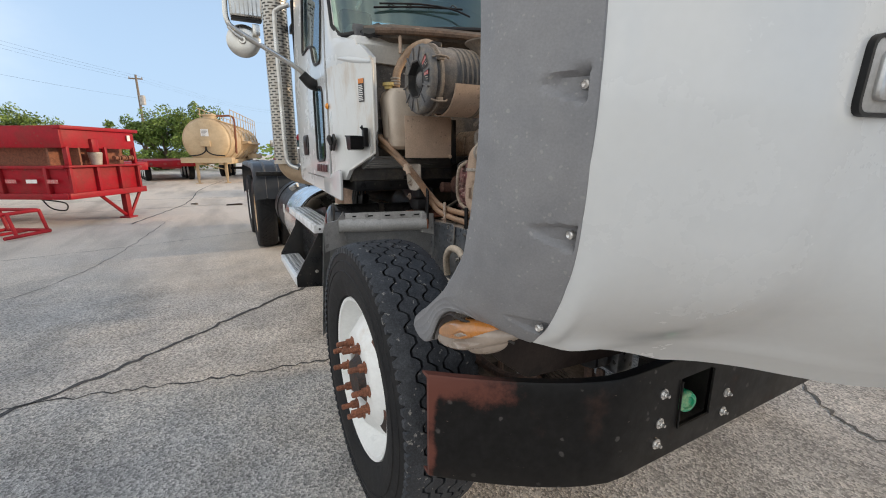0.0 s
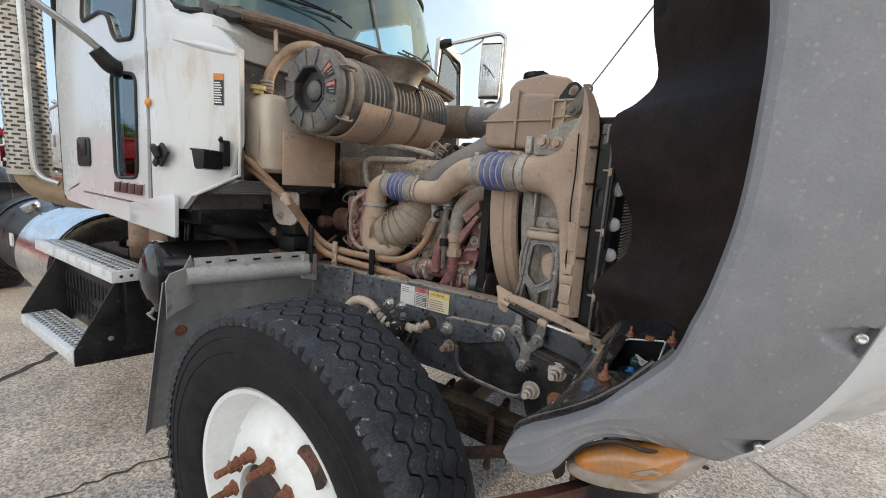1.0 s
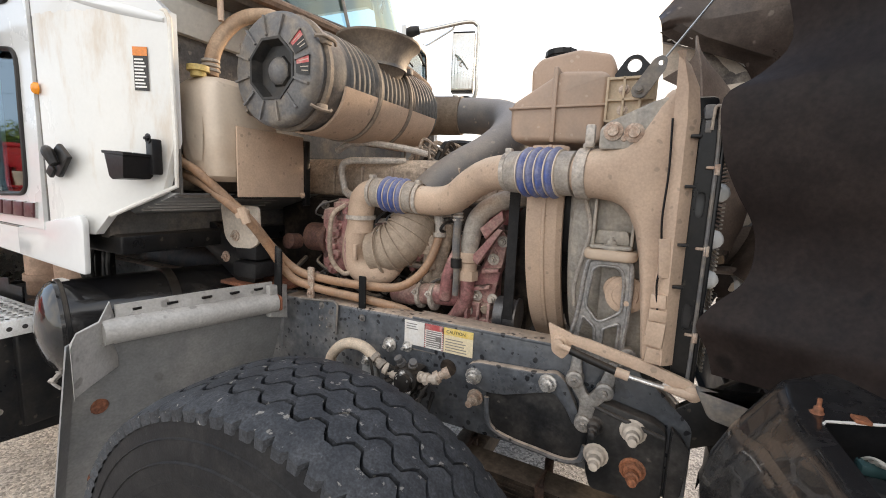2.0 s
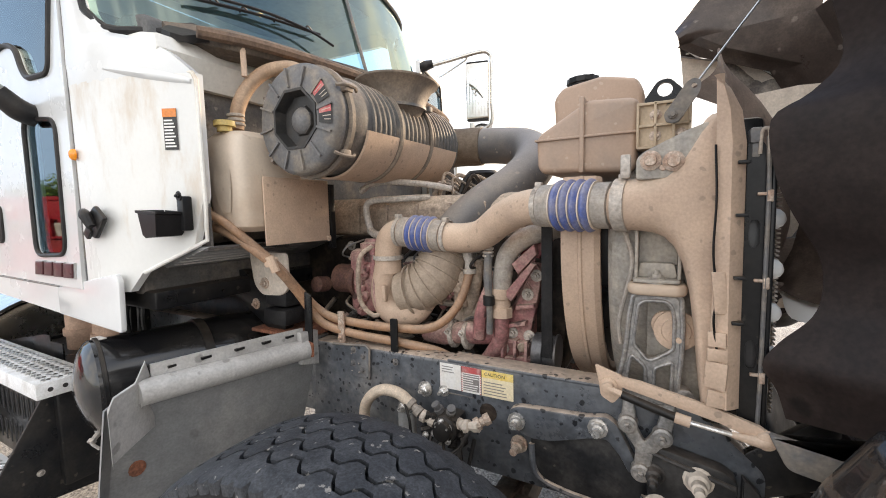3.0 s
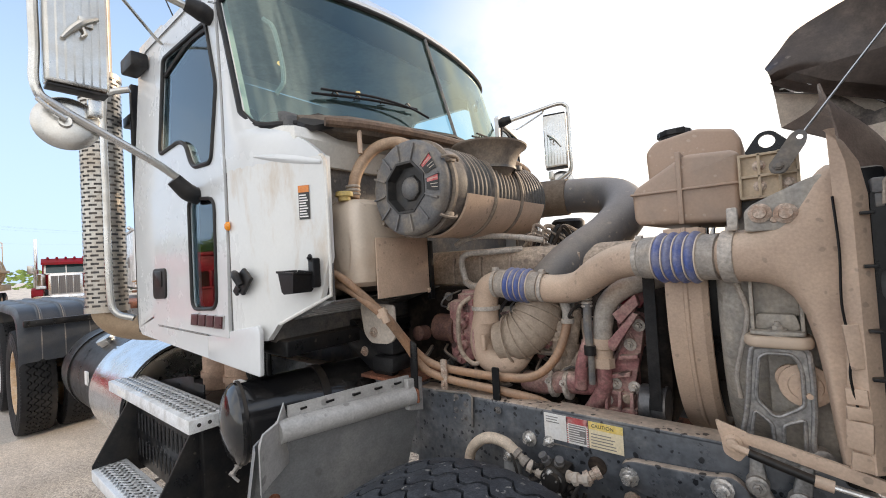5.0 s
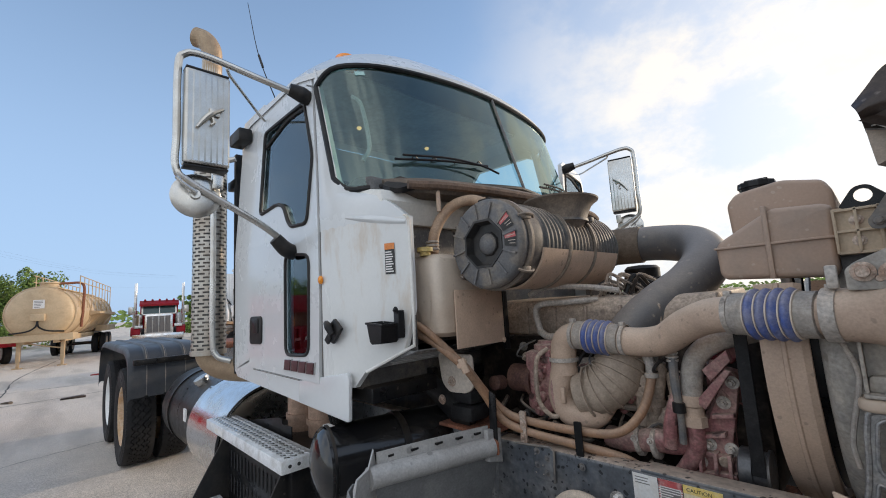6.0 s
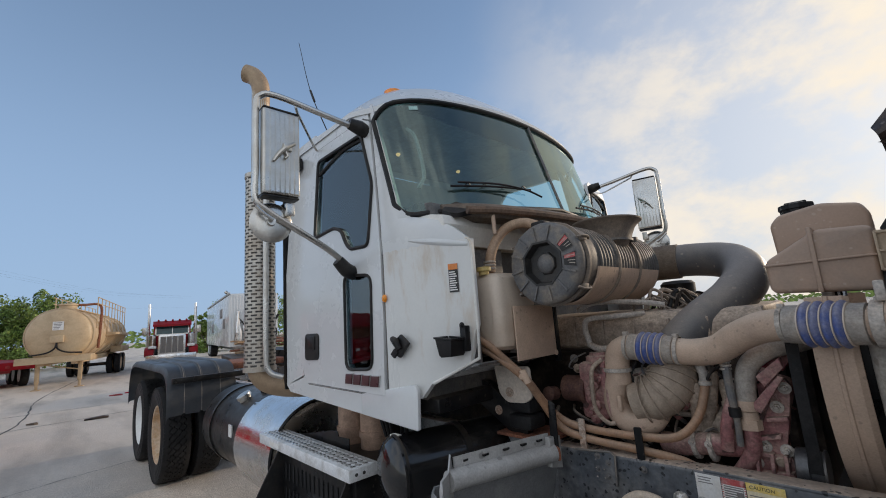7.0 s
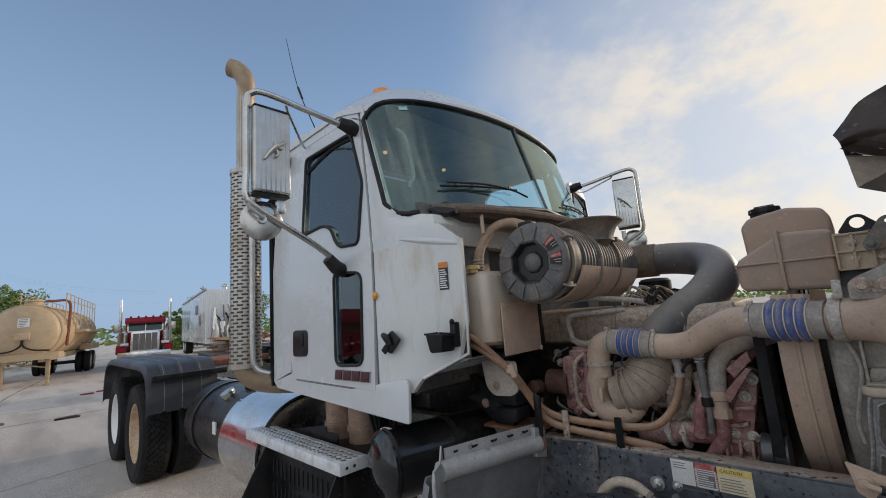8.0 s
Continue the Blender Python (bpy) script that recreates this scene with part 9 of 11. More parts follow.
FLARE_T = [(0.0, -1.098), (0.0, -1.112), (0.02, -1.126), (0.07, -1.132), (0.25, -1.130), (0.5, -1.12), (0.75, -1.105), (0.93, -1.088), (1.0, -1.078), (1.0, -1.05)]


def flare_rows():
    """Stations across the flare, close together where the pockets lie."""
    rows = FLARE_T[:4]
    for k in range(1, 62):
        t = 0.07 + 0.93 * k / 61
        rows = rows + [(t, float(np.interp(t, [a for a, _ in FLARE_T[3:9]], [b for _, b in FLARE_T[3:9]])))]
    return rows + [FLARE_T[9]]


def pocket_depth(x, z):
    """Depth of the moulded bowls round the fixing screws."""
    d = 0.0
    for px, pz, tilt in POCKETS:
        dx, dz = x - (px - 0.012), z - pz
        u = (dx * math.cos(tilt) - dz * math.sin(tilt)) / 0.036
        v = (dx * math.sin(tilt) + dz * math.cos(tilt))
        if -1.0 < u < 0.62:
            half = 0.0225 * ((u + 1) / 1.62) ** 0.6
            if abs(v) < half:
                wall = min(1.0, (half - abs(v)) / 0.006, (0.62 - u) / 0.10)
                d = (0.002 + 0.017 * min(1.0, (u + 1) / 1.2)) * wall
    return d


def hood_side(hood, s):
    bm = B()
    rings = []
    for p, q in zip(inn, out_):
        ring = []
        for t, y in flare_rows():
            c = p.lerp(q, t)
            turn = float(np.interp(q.x, [0.60, 0.70, 0.76, 0.80, 0.852, 0.91, 0.948, 0.976, 0.997, 1.007], [-0.048, -0.046, -0.036, -0.010, 0.054, 0.048, 0.039, 0.033, 0.021, 0.016])) if q.z < 1.60 else 0.016
            if t == 1.0 and y == -1.05:
                turn = turn + 0.006
            ring.append((c.x, my(y + turn * t ** 2.1 + pocket_depth(c.x, c.z) * (0 < t < 1), s), c.z))
        rings.append(ring)
    loft(bm, rings, closed=False)
    fl = part("fender_flare", bm, M_GREY_FLARE, hood, "grey moulded wheel-arch flare")
    # far side only: the flare's back is painted pale for the sunlight on it
    for p_ in ((1,) if s == -1 else ()):
        bm = B()
        rings = []
        for p, q in zip(inn[170:], out_[170:]):
            rings.append([(p.lerp(q, t).x, my(y + 0.02, s), p.lerp(q, t).z) for t, y in FLARE_T[1:9]])
        loft(bm, rings, closed=False)
        part("flare_back", bm, M_PALE_DUST, hood, "dusty back of the flare, coloured pale for the sun on it")
    for x, z, tilt in POCKETS:
        part("fixing_screw", lathe(B(), (x, my(-1.060 + 0.06 * max(0.0, 1.503 - z), s), z), (0.15, -s, 0), [(0, 0.0062), (0.007, 0.0062), (0.0085, 0.004), (0.007, 0.0015)], 12), M_BRIGHT, fl, "bright fixing screw")
    # liner of the wheel well, open towards the bay, with its wavy inner edge
    EDGE = [(0.60, 1.10), (0.585, 1.15), (0.562, 1.195), (0.585, 1.24), (0.628, 1.29), (0.640, 1.34), (0.632, 1.40), (0.595, 1.47), (0.568, 1.54), (0.558, 1.635), (0.61, 1.675), (0.648, 1.73), (0.625, 1.84), (0.60, 2.02), (0.57, 2.16)]
    edge_ = curve_pts([(x, 0, z) for x, z in EDGE], 4)
    bm = B()
    rings = []
    m_ = len(edge_)
    for i, e in enumerate(edge_):
        u = 176 + i / (m_ - 1) * (len(inn) - 177)
        j = min(int(u), len(inn) - 2)
        a = inn[j].lerp(inn[j + 1], u - j)
        ring = []
        for k in range(15):
            t = k / 14
            y = -1.098 + 0.548 * (t ** 0.85)
            x = a.x + (e.x - a.x) * (t ** 2.1) + 0.12 * math.sin(math.pi * t) * (1 - 0.4 * t)
            z = a.z + (e.z - a.z) * t
            ring.append((x, my(y, s), z))
        rings.append(ring)
    loft(bm, rings, closed=False)
    ex = bmesh.ops.extrude_face_region(bm, geom=bm.faces[:])
    bmesh.ops.translate(bm, vec=(0.008, 0, 0), verts=[v for v in ex["geom"] if isinstance(v, bmesh.types.BMVert)])
    bmesh.ops.recalc_face_normals(bm, faces=bm.faces[:])
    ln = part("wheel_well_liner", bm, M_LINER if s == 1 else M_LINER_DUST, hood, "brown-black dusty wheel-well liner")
    # pale rivet heads on the liner
    for x, y, z, n_ in ((0.829, -0.811, 1.279, (-0.84, -0.35, 0.41)), (0.823, -0.932, 1.246, (-0.83, 0.03, 0.55))):
        bm = lathe(B(), (x, my(y, s), z), (n_[0], n_[1] * s, n_[2]), [(0, 0.0055), (0.004, 0.0055), (0.006, 0.002)], 12)
        for v in bm.verts:
            v.co.z = z + (v.co.z - z) * (1.0 if y > -0.9 else 2.1)
        part("liner_rivet", bm, M_LABEL, ln, "pale rivet head")
    # upper liner above the arch, creased and scuffed, with three clips
    low_e = curve_pts([(0.44, 0, 2.30), (0.52, 0, 2.30), (0.62, 0, 2.27), (0.72, 0, 2.22), (0.82, 0, 2.15), (0.90, 0, 2.06), (0.97, 0, 1.95)], 4)
    top_e = curve_pts([(0.405, 0, 2.43), (0.465, 0, 2.50), (0.535, 0, 2.58), (0.66, 0, 2.63), (0.78, 0, 2.66), (0.90, 0, 2.66), (1.02, 0, 2.62)], 4)
    bm = B()
    rings = []
    for p, q in zip(low_e, top_e):
        ring = []
        for k in range(11):
            t = k / 10
            c = p.lerp(q, t)
            ring.append((c.x, my(-1.085 + 0.10 * t + 0.05 * math.sin(math.pi * t) - 0.035 * math.sin(5 * t + 6 * c.x), s), c.z))
        rings.append(ring)
    loft(bm, rings, closed=False)
    ul = part("upper_liner", bm, M_LINER_MID, hood, "brown-black liner above the wheel arch")
    bm = B()
    rings = []
    for k in range(12):
        u = k / 11
        rings.append([(0.62 + 0.34 * u, my(-1.068 + 0.015 * math.sin(9 * u + v), s), (2.10 - 0.12 * u) + v * (0.16 + 0.10 * u) + 0.01 * math.sin(13 * u + 4 * v)) for v in (0.0, 0.25, 0.5, 0.75, 1.0)] )
    loft(bm, rings, closed=False)
    part("scuffed_panel", bm, M_WORN_LINER, hood, "scuffed muddy inner panel of the hood")
    part("arch_bead", tube(B(), [(p.x, my(-1.08, s), p.z - 0.004) for p in low_e], 0.007, 8, smooth=False), M_PLASTIC, ul)
    for x, z in ((0.47, 2.325), (0.68, 2.275), (0.845, 2.165)):
        part("clip", box(B(), (x - 0.009, my(-1.06, s) - 0.006, z - 0.014), (x + 0.009, my(-1.06, s) + 0.006, z + 0.014), 0.003), M_LABEL, ul)
    if s == -1:
      bm = sheet(B(), [[(0.66, 1.99), (0.90, 2.015), (1.01, 2.01), (0.93, 1.95), (0.83, 1.89), (0.80, 1.76), (0.81, 1.60), (0.70, 1.60), (0.69, 1.86)]], "y", my(-0.80, s) - 0.004, 0.010)
      part("hood_stay", bm, M_PALE_DUST, hood, "dusty pale inner stay plate")
    # lamp bucket: a lid that runs in from the flare's edge, with a raised rim behind and an open hole
    lid_c = [(0.575, 0.96), (0.590, 1.01), (0.612, 1.06), (0.640, 1.108), (0.656, 1.135), (0.668, 1.149), (0.680, 1.1505), (0.694, 1.152), (0.718, 1.157), (0.741, 1.161), (0.764, 1.166), (0.785, 1.170), (0.798, 1.175), (0.806, 1.188), (0.812, 1.207)]
    mouth = [(0.573, 1.00), (0.579, 1.036), (0.588, 1.061), (0.609, 1.081), (0.638, 1.100), (0.652, 1.109), (0.666, 1.119), (0.678, 1.128), (0.698, 1.144), (0.718, 1.164), (0.738, 1.184), (0.755, 1.207), (0.768, 1.224), (0.778, 1.239), (0.788, 1.254)]
    stations = [(-1.108, 0, 0), (-1.094, 0, 0), (-1.075, 0, 0), (-1.055, 0, 0), (-1.035, 0, 0), (-1.01, 0, 0), (-0.98, 0, 0), (-0.95, 0, 0), (-0.90, 0, 0), (-0.85, 0, 0), (-0.81, 0, 0), (-0.793, 0, 0), (-0.775, 0.1, 0.001), (-0.755, 0.3, 0.006), (-0.735, 0.5, 0.018), (-0.722, 0.6, 0.023), (-0.712, 0.65, 0.021), (-0.705, 0.65, -0.02)]
    bm = B()
    grid_ = []
    for y, skew, up in stations:
        f = max(0.0, min(1.0, (y + 1.094) / 0.095))
        f = f * f * (3 - 2 * f)
        row = []
        for (mx, mz), (lx, lz) in zip(mouth, lid_c):
            x = mx + (lx - mx) * f
            if y < -1.10:
                x, mz = x + 0.007, mz - 0.008
            row.append(bm.verts.new((x, my(y + skew * max(0.0, x - 0.66), s), mz + (lz - mz) * f + up * (1.0 if x < 0.80 else 0.4))))
        grid_.append(row)
    for i in range(len(grid_) - 1):
        for j in range(len(lid_c) - 1):
            if not (6 <= i < 11 and 7 <= j < 10):
                bm.faces.new((grid_[i][j], grid_[i][j + 1], grid_[i + 1][j + 1], grid_[i + 1][j]))
    bmesh.ops.recalc_face_normals(bm, faces=bm.faces[:])
    bk = part("lamp_bucket", bm, M_BUCKET, hood, "scuffed gloss-black lamp bucket with an open back", 50)
    lid = lambda x: 1.152 + (x - 0.694) * 0.20
    well = [(0.688, -0.787), (0.770, -0.787), (0.770, -0.986), (0.688, -0.986)]
    bm = B()
    wt = [bm.verts.new((x, my(y, s), lid(x) - 0.004)) for x, y in well]
    wb_ = [bm.verts.new((x, my(y, s), 1.06)) for x, y in well]
    for i in range(4):
        bm.faces.new((wt[i], wt[(i + 1) % 4], wb_[(i + 1) % 4], wb_[i]))
    bm.faces.new(wb_)
    part("bucket_well", bm, M_PLASTIC, bk)
    part("bucket_edge", tube(B(), [(x, my(y, s), lid(x) + 0.001) for x, y in ((0.694, -0.80), (0.698, -0.793), (0.73, -0.792), (0.760, -0.793), (0.765, -0.80), (0.764, -0.90), (0.764, -0.975), (0.758, -0.981))], 0.0017, 6, smooth=False), M_LABEL, bk, "chipped pale edge of the opening")
    part("bucket_lip", tube(B(), [(x, my(-1.082, s), z - 0.001) for x, z in mouth[1:13]], 0.0045, 8), M_BUCKET, bk)
    cx, cy, cz = 0.727, my(-0.885, s), 1.118
    part("lamp_back", lathe(B(), (cx, cy, cz - 0.03), (0, 0, 1), [(0, 0.040), (0.02, 0.040), (0.030, 0.037), (0.032, 0.030), (0.026, 0.024), (0.040, 0.018), (0.044, 0.008)], 26), M_CAP_DARK, bk, "round dark lamp back")
    part("lamp_clamp", box(box(B(), (cx - 0.026, cy - s * 0.075, cz - 0.006), (cx - 0.008, cy - s * 0.040, cz + 0.016), 0.006), (cx + 0.010, cy - s * 0.085, cz - 0.008), (cx + 0.034, cy - s * 0.050, cz + 0.014), 0.007), M_CAP_DARK, bk)
    bm = box(B(), (cx - 0.010, cy - s * 0.080, cz + 0.010), (cx + 0.008, cy - s * 0.058, cz + 0.030), 0.003)
    box(bm, (cx - 0.006, cy - s * 0.062, cz + 0.016), (cx + 0.004, cy - s * 0.050, cz + 0.034), 0.002)
    part("lamp_plug", bm, M_BLUE_PLUG, bk, "blue wire connector")
    part("lamp_socket", box(B(), (cx - 0.014, cy + s * 0.022, cz + 0.006), (cx + 0.012, cy + s * 0.044, cz + 0.020), 0.004), M_TRUCK_GLASS, bk)
    for k in range(3):
        part("lamp_wire", tube(B(), [(cx - 0.006 + 0.004 * k, cy + s * 0.05, cz + 0.012), (cx - 0.004 + 0.004 * k, cy + s * (0.025 - 0.010 * k), cz + 0.030), (cx + 0.012, cy + s * (0.004 - 0.012 * k), cz + 0.030), (cx + 0.040, cy - s * (0.010 + 0.008 * k), cz + 0.032)], 0.0020, 6), M_WIRE, bk)
    for x, y, h_ in ((0.697, -0.767, 1.0), (0.775, -0.789, 1.0), (0.697, -1.013, 1.0), (0.779, -0.956, 1.15)):
        z = lid(x) - 0.004
        bm = lathe(B(), (x, my(y, s), z), (0, 0, 1), [(0, 0.0105), (0.0055, 0.0100), (0.007, 0.0062), (0.0130 * h_, 0.0056), (0.0145 * h_, 0.0030), (0.026 * h_, 0.0028)], 10)
        part("bucket_stud", bm, M_STUD, bk, "rusty stud and nut")
    part("bucket_clip", prism(B(), rounded([(0.727, my(-0.776, s)), (0.744, my(-0.776, s)), (0.744, my(-0.796, s)), (0.727, my(-0.796, s))], 0.002), "z", 1.161, 1.166, 0.001), M_STUD, bk)
    part("bucket_bolt", lathe(B(), (0.759, my(-1.0, s), 1.160), (0, 0, 1), [(0, 0.010), (0.005, 0.010), (0.006, 0.006), (0.018, 0.006), (0.019, 0.002)], 6), M_BRIGHT, bk, "bright hex bolt")
    # front turn lamp set into the flare's lower edge
    def lamp_shell(cx, cz, rx, up, dn, depth, y0, power):
        rings = []
        for k in range(9):
            t = k / 8
            r = math.cos(t * math.pi / 2) ** power
            ring = []
            for j in range(32):
                a = 2 * math.pi * j / 32
                x = cx + rx * r * math.cos(a)
                ring.append((x, my(y0 - depth * math.sin(t * math.pi / 2) + 0.95 * max(0.0, x - 0.79), s), cz + (x - cx) * 0.32 + r * math.sin(a) * (up if math.sin(a) > 0 else dn)))
            rings.append(ring)
        return loft(B(), rings)
    tl = part("turn_lamp", lamp_shell(0.757, 1.078, 0.073, 0.029, 0.010, 0.038, -1.094, 0.30), M_TURN, hood, "amber turn lamp in a dusty clear cover")
    part("lamp_cover", lamp_shell(0.762, 1.066, 0.088, 0.028, 0.020, 0.038, -1.092, 0.26), M_LENS_DUSTY, tl, "dusty clear lamp cover")
    part("lamp_foot", lamp_shell(0.806, 1.068, 0.024, 0.010, 0.020, 0.030, -1.088, 0.6), M_LENS_DUSTY, tl)
    gk = [(0.664, 1.030), (0.672, 1.050), (0.70, 1.088), (0.738, 1.112), (0.773, 1.115), (0.812, 1.102), (0.850, 1.082)]
    part("lamp_gasket", tube(B(), [(x, my(-1.122 + 0.95 * max(0.0, x - 0.775), s), z) for x, z in gk], 0.0028, 6), M_PLASTIC, tl)


def hood_section(z):
    """Half outline of the white shell at height z, from the flare's edge to the middle."""
    tb = [(1.03, -0.17), (1.10, -0.085), (1.20, -0.028), (1.35, 0.0), (1.60, 0.012), (1.90, -0.01), (2.15, -0.08), (2.40, -0.2), (2.5, -0.27)]
    d = np.interp(z, [a for a, _ in tb], [b for _, b in tb])
    xf = np.interp(z, [q.z for q in out_[155:]], [q.x for q in out_[155:]])
    ye = float(np.interp(xf, [0.852, 0.91, 0.948, 0.976, 1.0], [-1.022, -1.028, -1.037, -1.043, -1.058]))
    base = [(xf, ye), (xf + 0.022, ye + 0.018), (xf + 0.06, -0.99), (xf + 0.10 , -0.93), (1.145 + d, -0.84), (1.165 + d, -0.76), (1.185 + d, -0.69), (1.23 + d, -0.63), (1.31 + d, -0.585), (1.39 + d, -0.53), (1.44 + d, -0.42), (1.46 + d, -0.2), (1.465 + d, YC)]
    return base


# lower edge of the shell, tucked under and swept up behind the flare
FOOT = [(0.0, 0.0, 1.088), (0.0, 0.0, 1.082), (0.889, -0.95, 1.062), (0.893, -0.875, 1.050), (0.905, -0.79, 1.042), (0.932, -0.72, 1.036), (0.97, -0.655, 1.034), (1.03, -0.59, 1.032), (1.10, -0.54, 1.032), (1.17, -0.48, 1.032), (1.22, -0.39, 1.032), (1.25, -0.20, 1.032), (1.255, YC, 1.032)]


def shell_point(k, u):
    """The shell's k-th upright at share u of its height, eased in towards the foot."""
    fx, fy, fz = FOOT[k]
    z = fz + (2.34 - fz) * u
    x, y = hood_section(z)[k]
    if k < 2:
        return (x, y, z)
    e = max(0.0, 1 - (z - fz) / 0.24) ** 2.2
    return (x + (fx - x) * e, y + (fy - y) * e, z)


bm = B()
rings = []
for u in [0.0, 0.012, 0.026, 0.045, 0.07, 0.10, 0.14, 0.19, 0.25, 0.33, 0.41, 0.49, 0.57, 0.65, 0.73, 0.81, 0.89, 0.95, 1.0]:
    half = [tuple(p) for p in curve_pts([shell_point(k, u) for k in range(13)], 3)]
    rings.append(half + [mir(p) for p in half[-2::-1]])
# turned-in lower edge
def lip(p, drop, inset):
    """A point below the shell's foot, drawn in towards the middle; the lip fades out behind the flare."""
    d = abs(p[1] - YC)
    a = max(0.0, min(1.0, (0.95 - d) / 0.14))
    return (p[0] - inset * a - 0.003, p[1] + (YC - p[1]) / max(d, 0.2) * inset * a, p[2] - drop * a - 0.003)
low = [lip(p, 0.006, 0.006) for p in rings[0]]
low2 = [lip(p, 0.054, 0.036) for p in rings[0]]
loft(bm, [low2, low] + rings, closed=False)
hood = part("hood", bm, M_WHITE, truck, "white fibreglass hood tilted forward on its hinge")
# dark inside skin of the shell
bm = B()
rr = []
for u in [0.02, 0.07, 0.14, 0.25, 0.36, 0.48, 0.60, 0.72, 0.84, 0.94, 0.998]:
    sec = [shell_point(k, u) for k in range(13)]
    half = [(x - (0.03 if k > 3 else 0.022), y + (0.02 if k > 3 else 0.03), z) for k, (x, y, z) in enumerate(sec)]
    rr.append(half + [mir(p) for p in half[-2::-1]])
loft(bm, rr, closed=False)
part("hood_inner_skin", bm, M_LINER_MID, hood, "dark inner skin of the hood")
for s in (1, -1):
    hood_side(hood, s)
# lamp housing and cross tube low in the hood, on the far side
lh = part("lamp_housing", prism(B(), rounded([(0.80, 1.10), (0.80, 0.94), (0.90, 0.90), (1.14, 0.90), (1.16, 1.14)], 0.03), "y", 1.14, 1.20, 0.01), M_LINER, hood, "dark lamp housing low in the hood")
part("housing_ring", lathe(B(), (0.985, 1.14, 0.975), (-0.3, -1, 0.1), [(0, 0.055), (0.04, 0.052), (0.05, 0.046), (0.05, 0.040), (0.01, 0.036), (0.008, 0.004)], 24), M_BOOT, lh, "worn rim of the lamp housing")
part("housing_hose", tube(B(), [(0.97, 1.10, 0.97), (0.95, 1.04, 0.96), (0.90, 1.02, 0.93), (0.84, 1.05, 0.91)], 0.03, 12), M_PLASTIC, lh)
for x, z, w_ in ((0.92, 0.99, 0.035), (1.06, 0.985, 0.04)):
    part("bare_patch", prism(B(), rounded([(x - w_, z - 0.025), (x + w_, z - 0.018), (x + w_, z + 0.022), (x - w_ * 0.5, z + 0.03)], 0.015), "y", 1.132, 1.1395), M_PALE_DUST, lh)
part("cross_tube", tube(B(), [(0.76, 1.05, 1.085), (0.90, 1.07, 1.085), (1.0, 1.10, 1.055), (1.10, 1.12, 1.035), (1.20, 1.10, 1.03)], 0.022, 10), M_LINER_DUST, hood, "dusty brown cross tube")
part("far_valance", prism(B(), rounded([(0.80, 1.08), (0.80, 1.30), (1.18, 1.34), (1.18, 1.08)], 0.02), "y", 1.19, 1.20, 0.003), M_LINER_DUST, hood, "dirty brown inner valance")
# framed latch recess on the white shell
LATCH = Matrix.Translation((1.1765, -0.745, 1.508)) @ Matrix.Rotation(radians(-12.7), 4, "Z") @ Matrix.Rotation(radians(2.5), 4, "Y")
def on_shell(bm):
    bmesh.ops.transform(bm, matrix=LATCH, verts=bm.verts[:])
    return bm
def latch_loop(w_, h_, r):
    return rounded([(-w_, -h_), (w_, -h_), (w_, h_), (-w_, h_)], r)
part("latch_frame", on_shell(sheet(B(), [latch_loop(0.055, 0.047, 0.018), latch_loop(0.0505, 0.0425, 0.015)[::-1]], "x", -0.008, 0.016)), M_PLASTIC, hood, "black rubber frame of a latch recess")
part("latch_plate", on_shell(prism(B(), latch_loop(0.0505, 0.0425, 0.015), "x", -0.008, 0.006, 0.002)), M_PANEL_LIGHT, hood, "grey metal latch plate")
part("latch_pad", on_shell(prism(B(), latch_loop(0.036, 0.029, 0.012), "x", 0.004, 0.015, 0.005)), M_ALU, hood)
# gas strut and its arm from the frame to the hood
def bar_ring(x, y, z, h_, w_):
    return [(x, y - w_, z - h_), (x, y - w_ - 0.003, z), (x, y - w_, z + h_), (x, y + w_, z + h_), (x, y + w_, z - h_)]
arm = part("hood_arm", loft(B(), [bar_ring(0.30, -0.522, 1.112, 0.010, 0.004), bar_ring(0.36, -0.528, 1.105, 0.013, 0.005), bar_ring(0.50, -0.542, 1.080, 0.013, 0.005), bar_ring(0.565, -0.55, 1.062, 0.014, 0.006), bar_ring(0.582, -0.552, 1.056, 0.009, 0.006)]), M_DUSTY_TAN, truck, "dusty steel hood arm with a strut")
part("arm_bracket", prism(B(), rounded([(0.266, 1.142), (0.327, 1.122), (0.323, 1.080), (0.306, 1.056), (0.280, 1.070), (0.276, 1.10)], 0.008), "y", -0.528, -0.520, 0.002), M_DUSTY_TAN, arm, "folded dusty steel pivot plate")
part("strut_body", tube(B(), [(0.325, -0.548, 1.090), (0.425, -0.556, 1.066)], 0.009, 12), M_BLACK, arm, "black strut body")
part("strut_collar", tube(B(), [(0.425, -0.556, 1.066), (0.452, -0.558, 1.062)], 0.011, 12), M_DUSTY_TAN, arm)
part("strut_rod", tube(B(), [(0.452, -0.558, 1.062), (0.525, -0.559, 1.0535)], 0.0050, 10), M_BRIGHT, arm)
part("strut_end", tube(B(), [(0.520, -0.559, 1.054), (0.545, -0.560, 1.052), (0.566, -0.562, 1.052), (0.578, -0.562, 1.054)], [0.0055, 0.0085, 0.0115, 0.009], 12), M_DUSTY_TAN, arm, "dusty ball end of the strut")
bm = lathe(B(), (0.297, -0.526, 1.098), (0, -1, 0), [(0, 0.018), (0.006, 0.018), (0.008, 0.012), (0.022, 0.012), (0.024, 0.008)], 16)
tube(bm, [(0.297, -0.545, 1.098), (0.328, -0.548, 1.090)], 0.007, 10)
lathe(bm, (0.572, -0.55, 1.055), (0, -1, 0), [(0, 0.017), (0.016, 0.016), (0.020, 0.009)], 16)
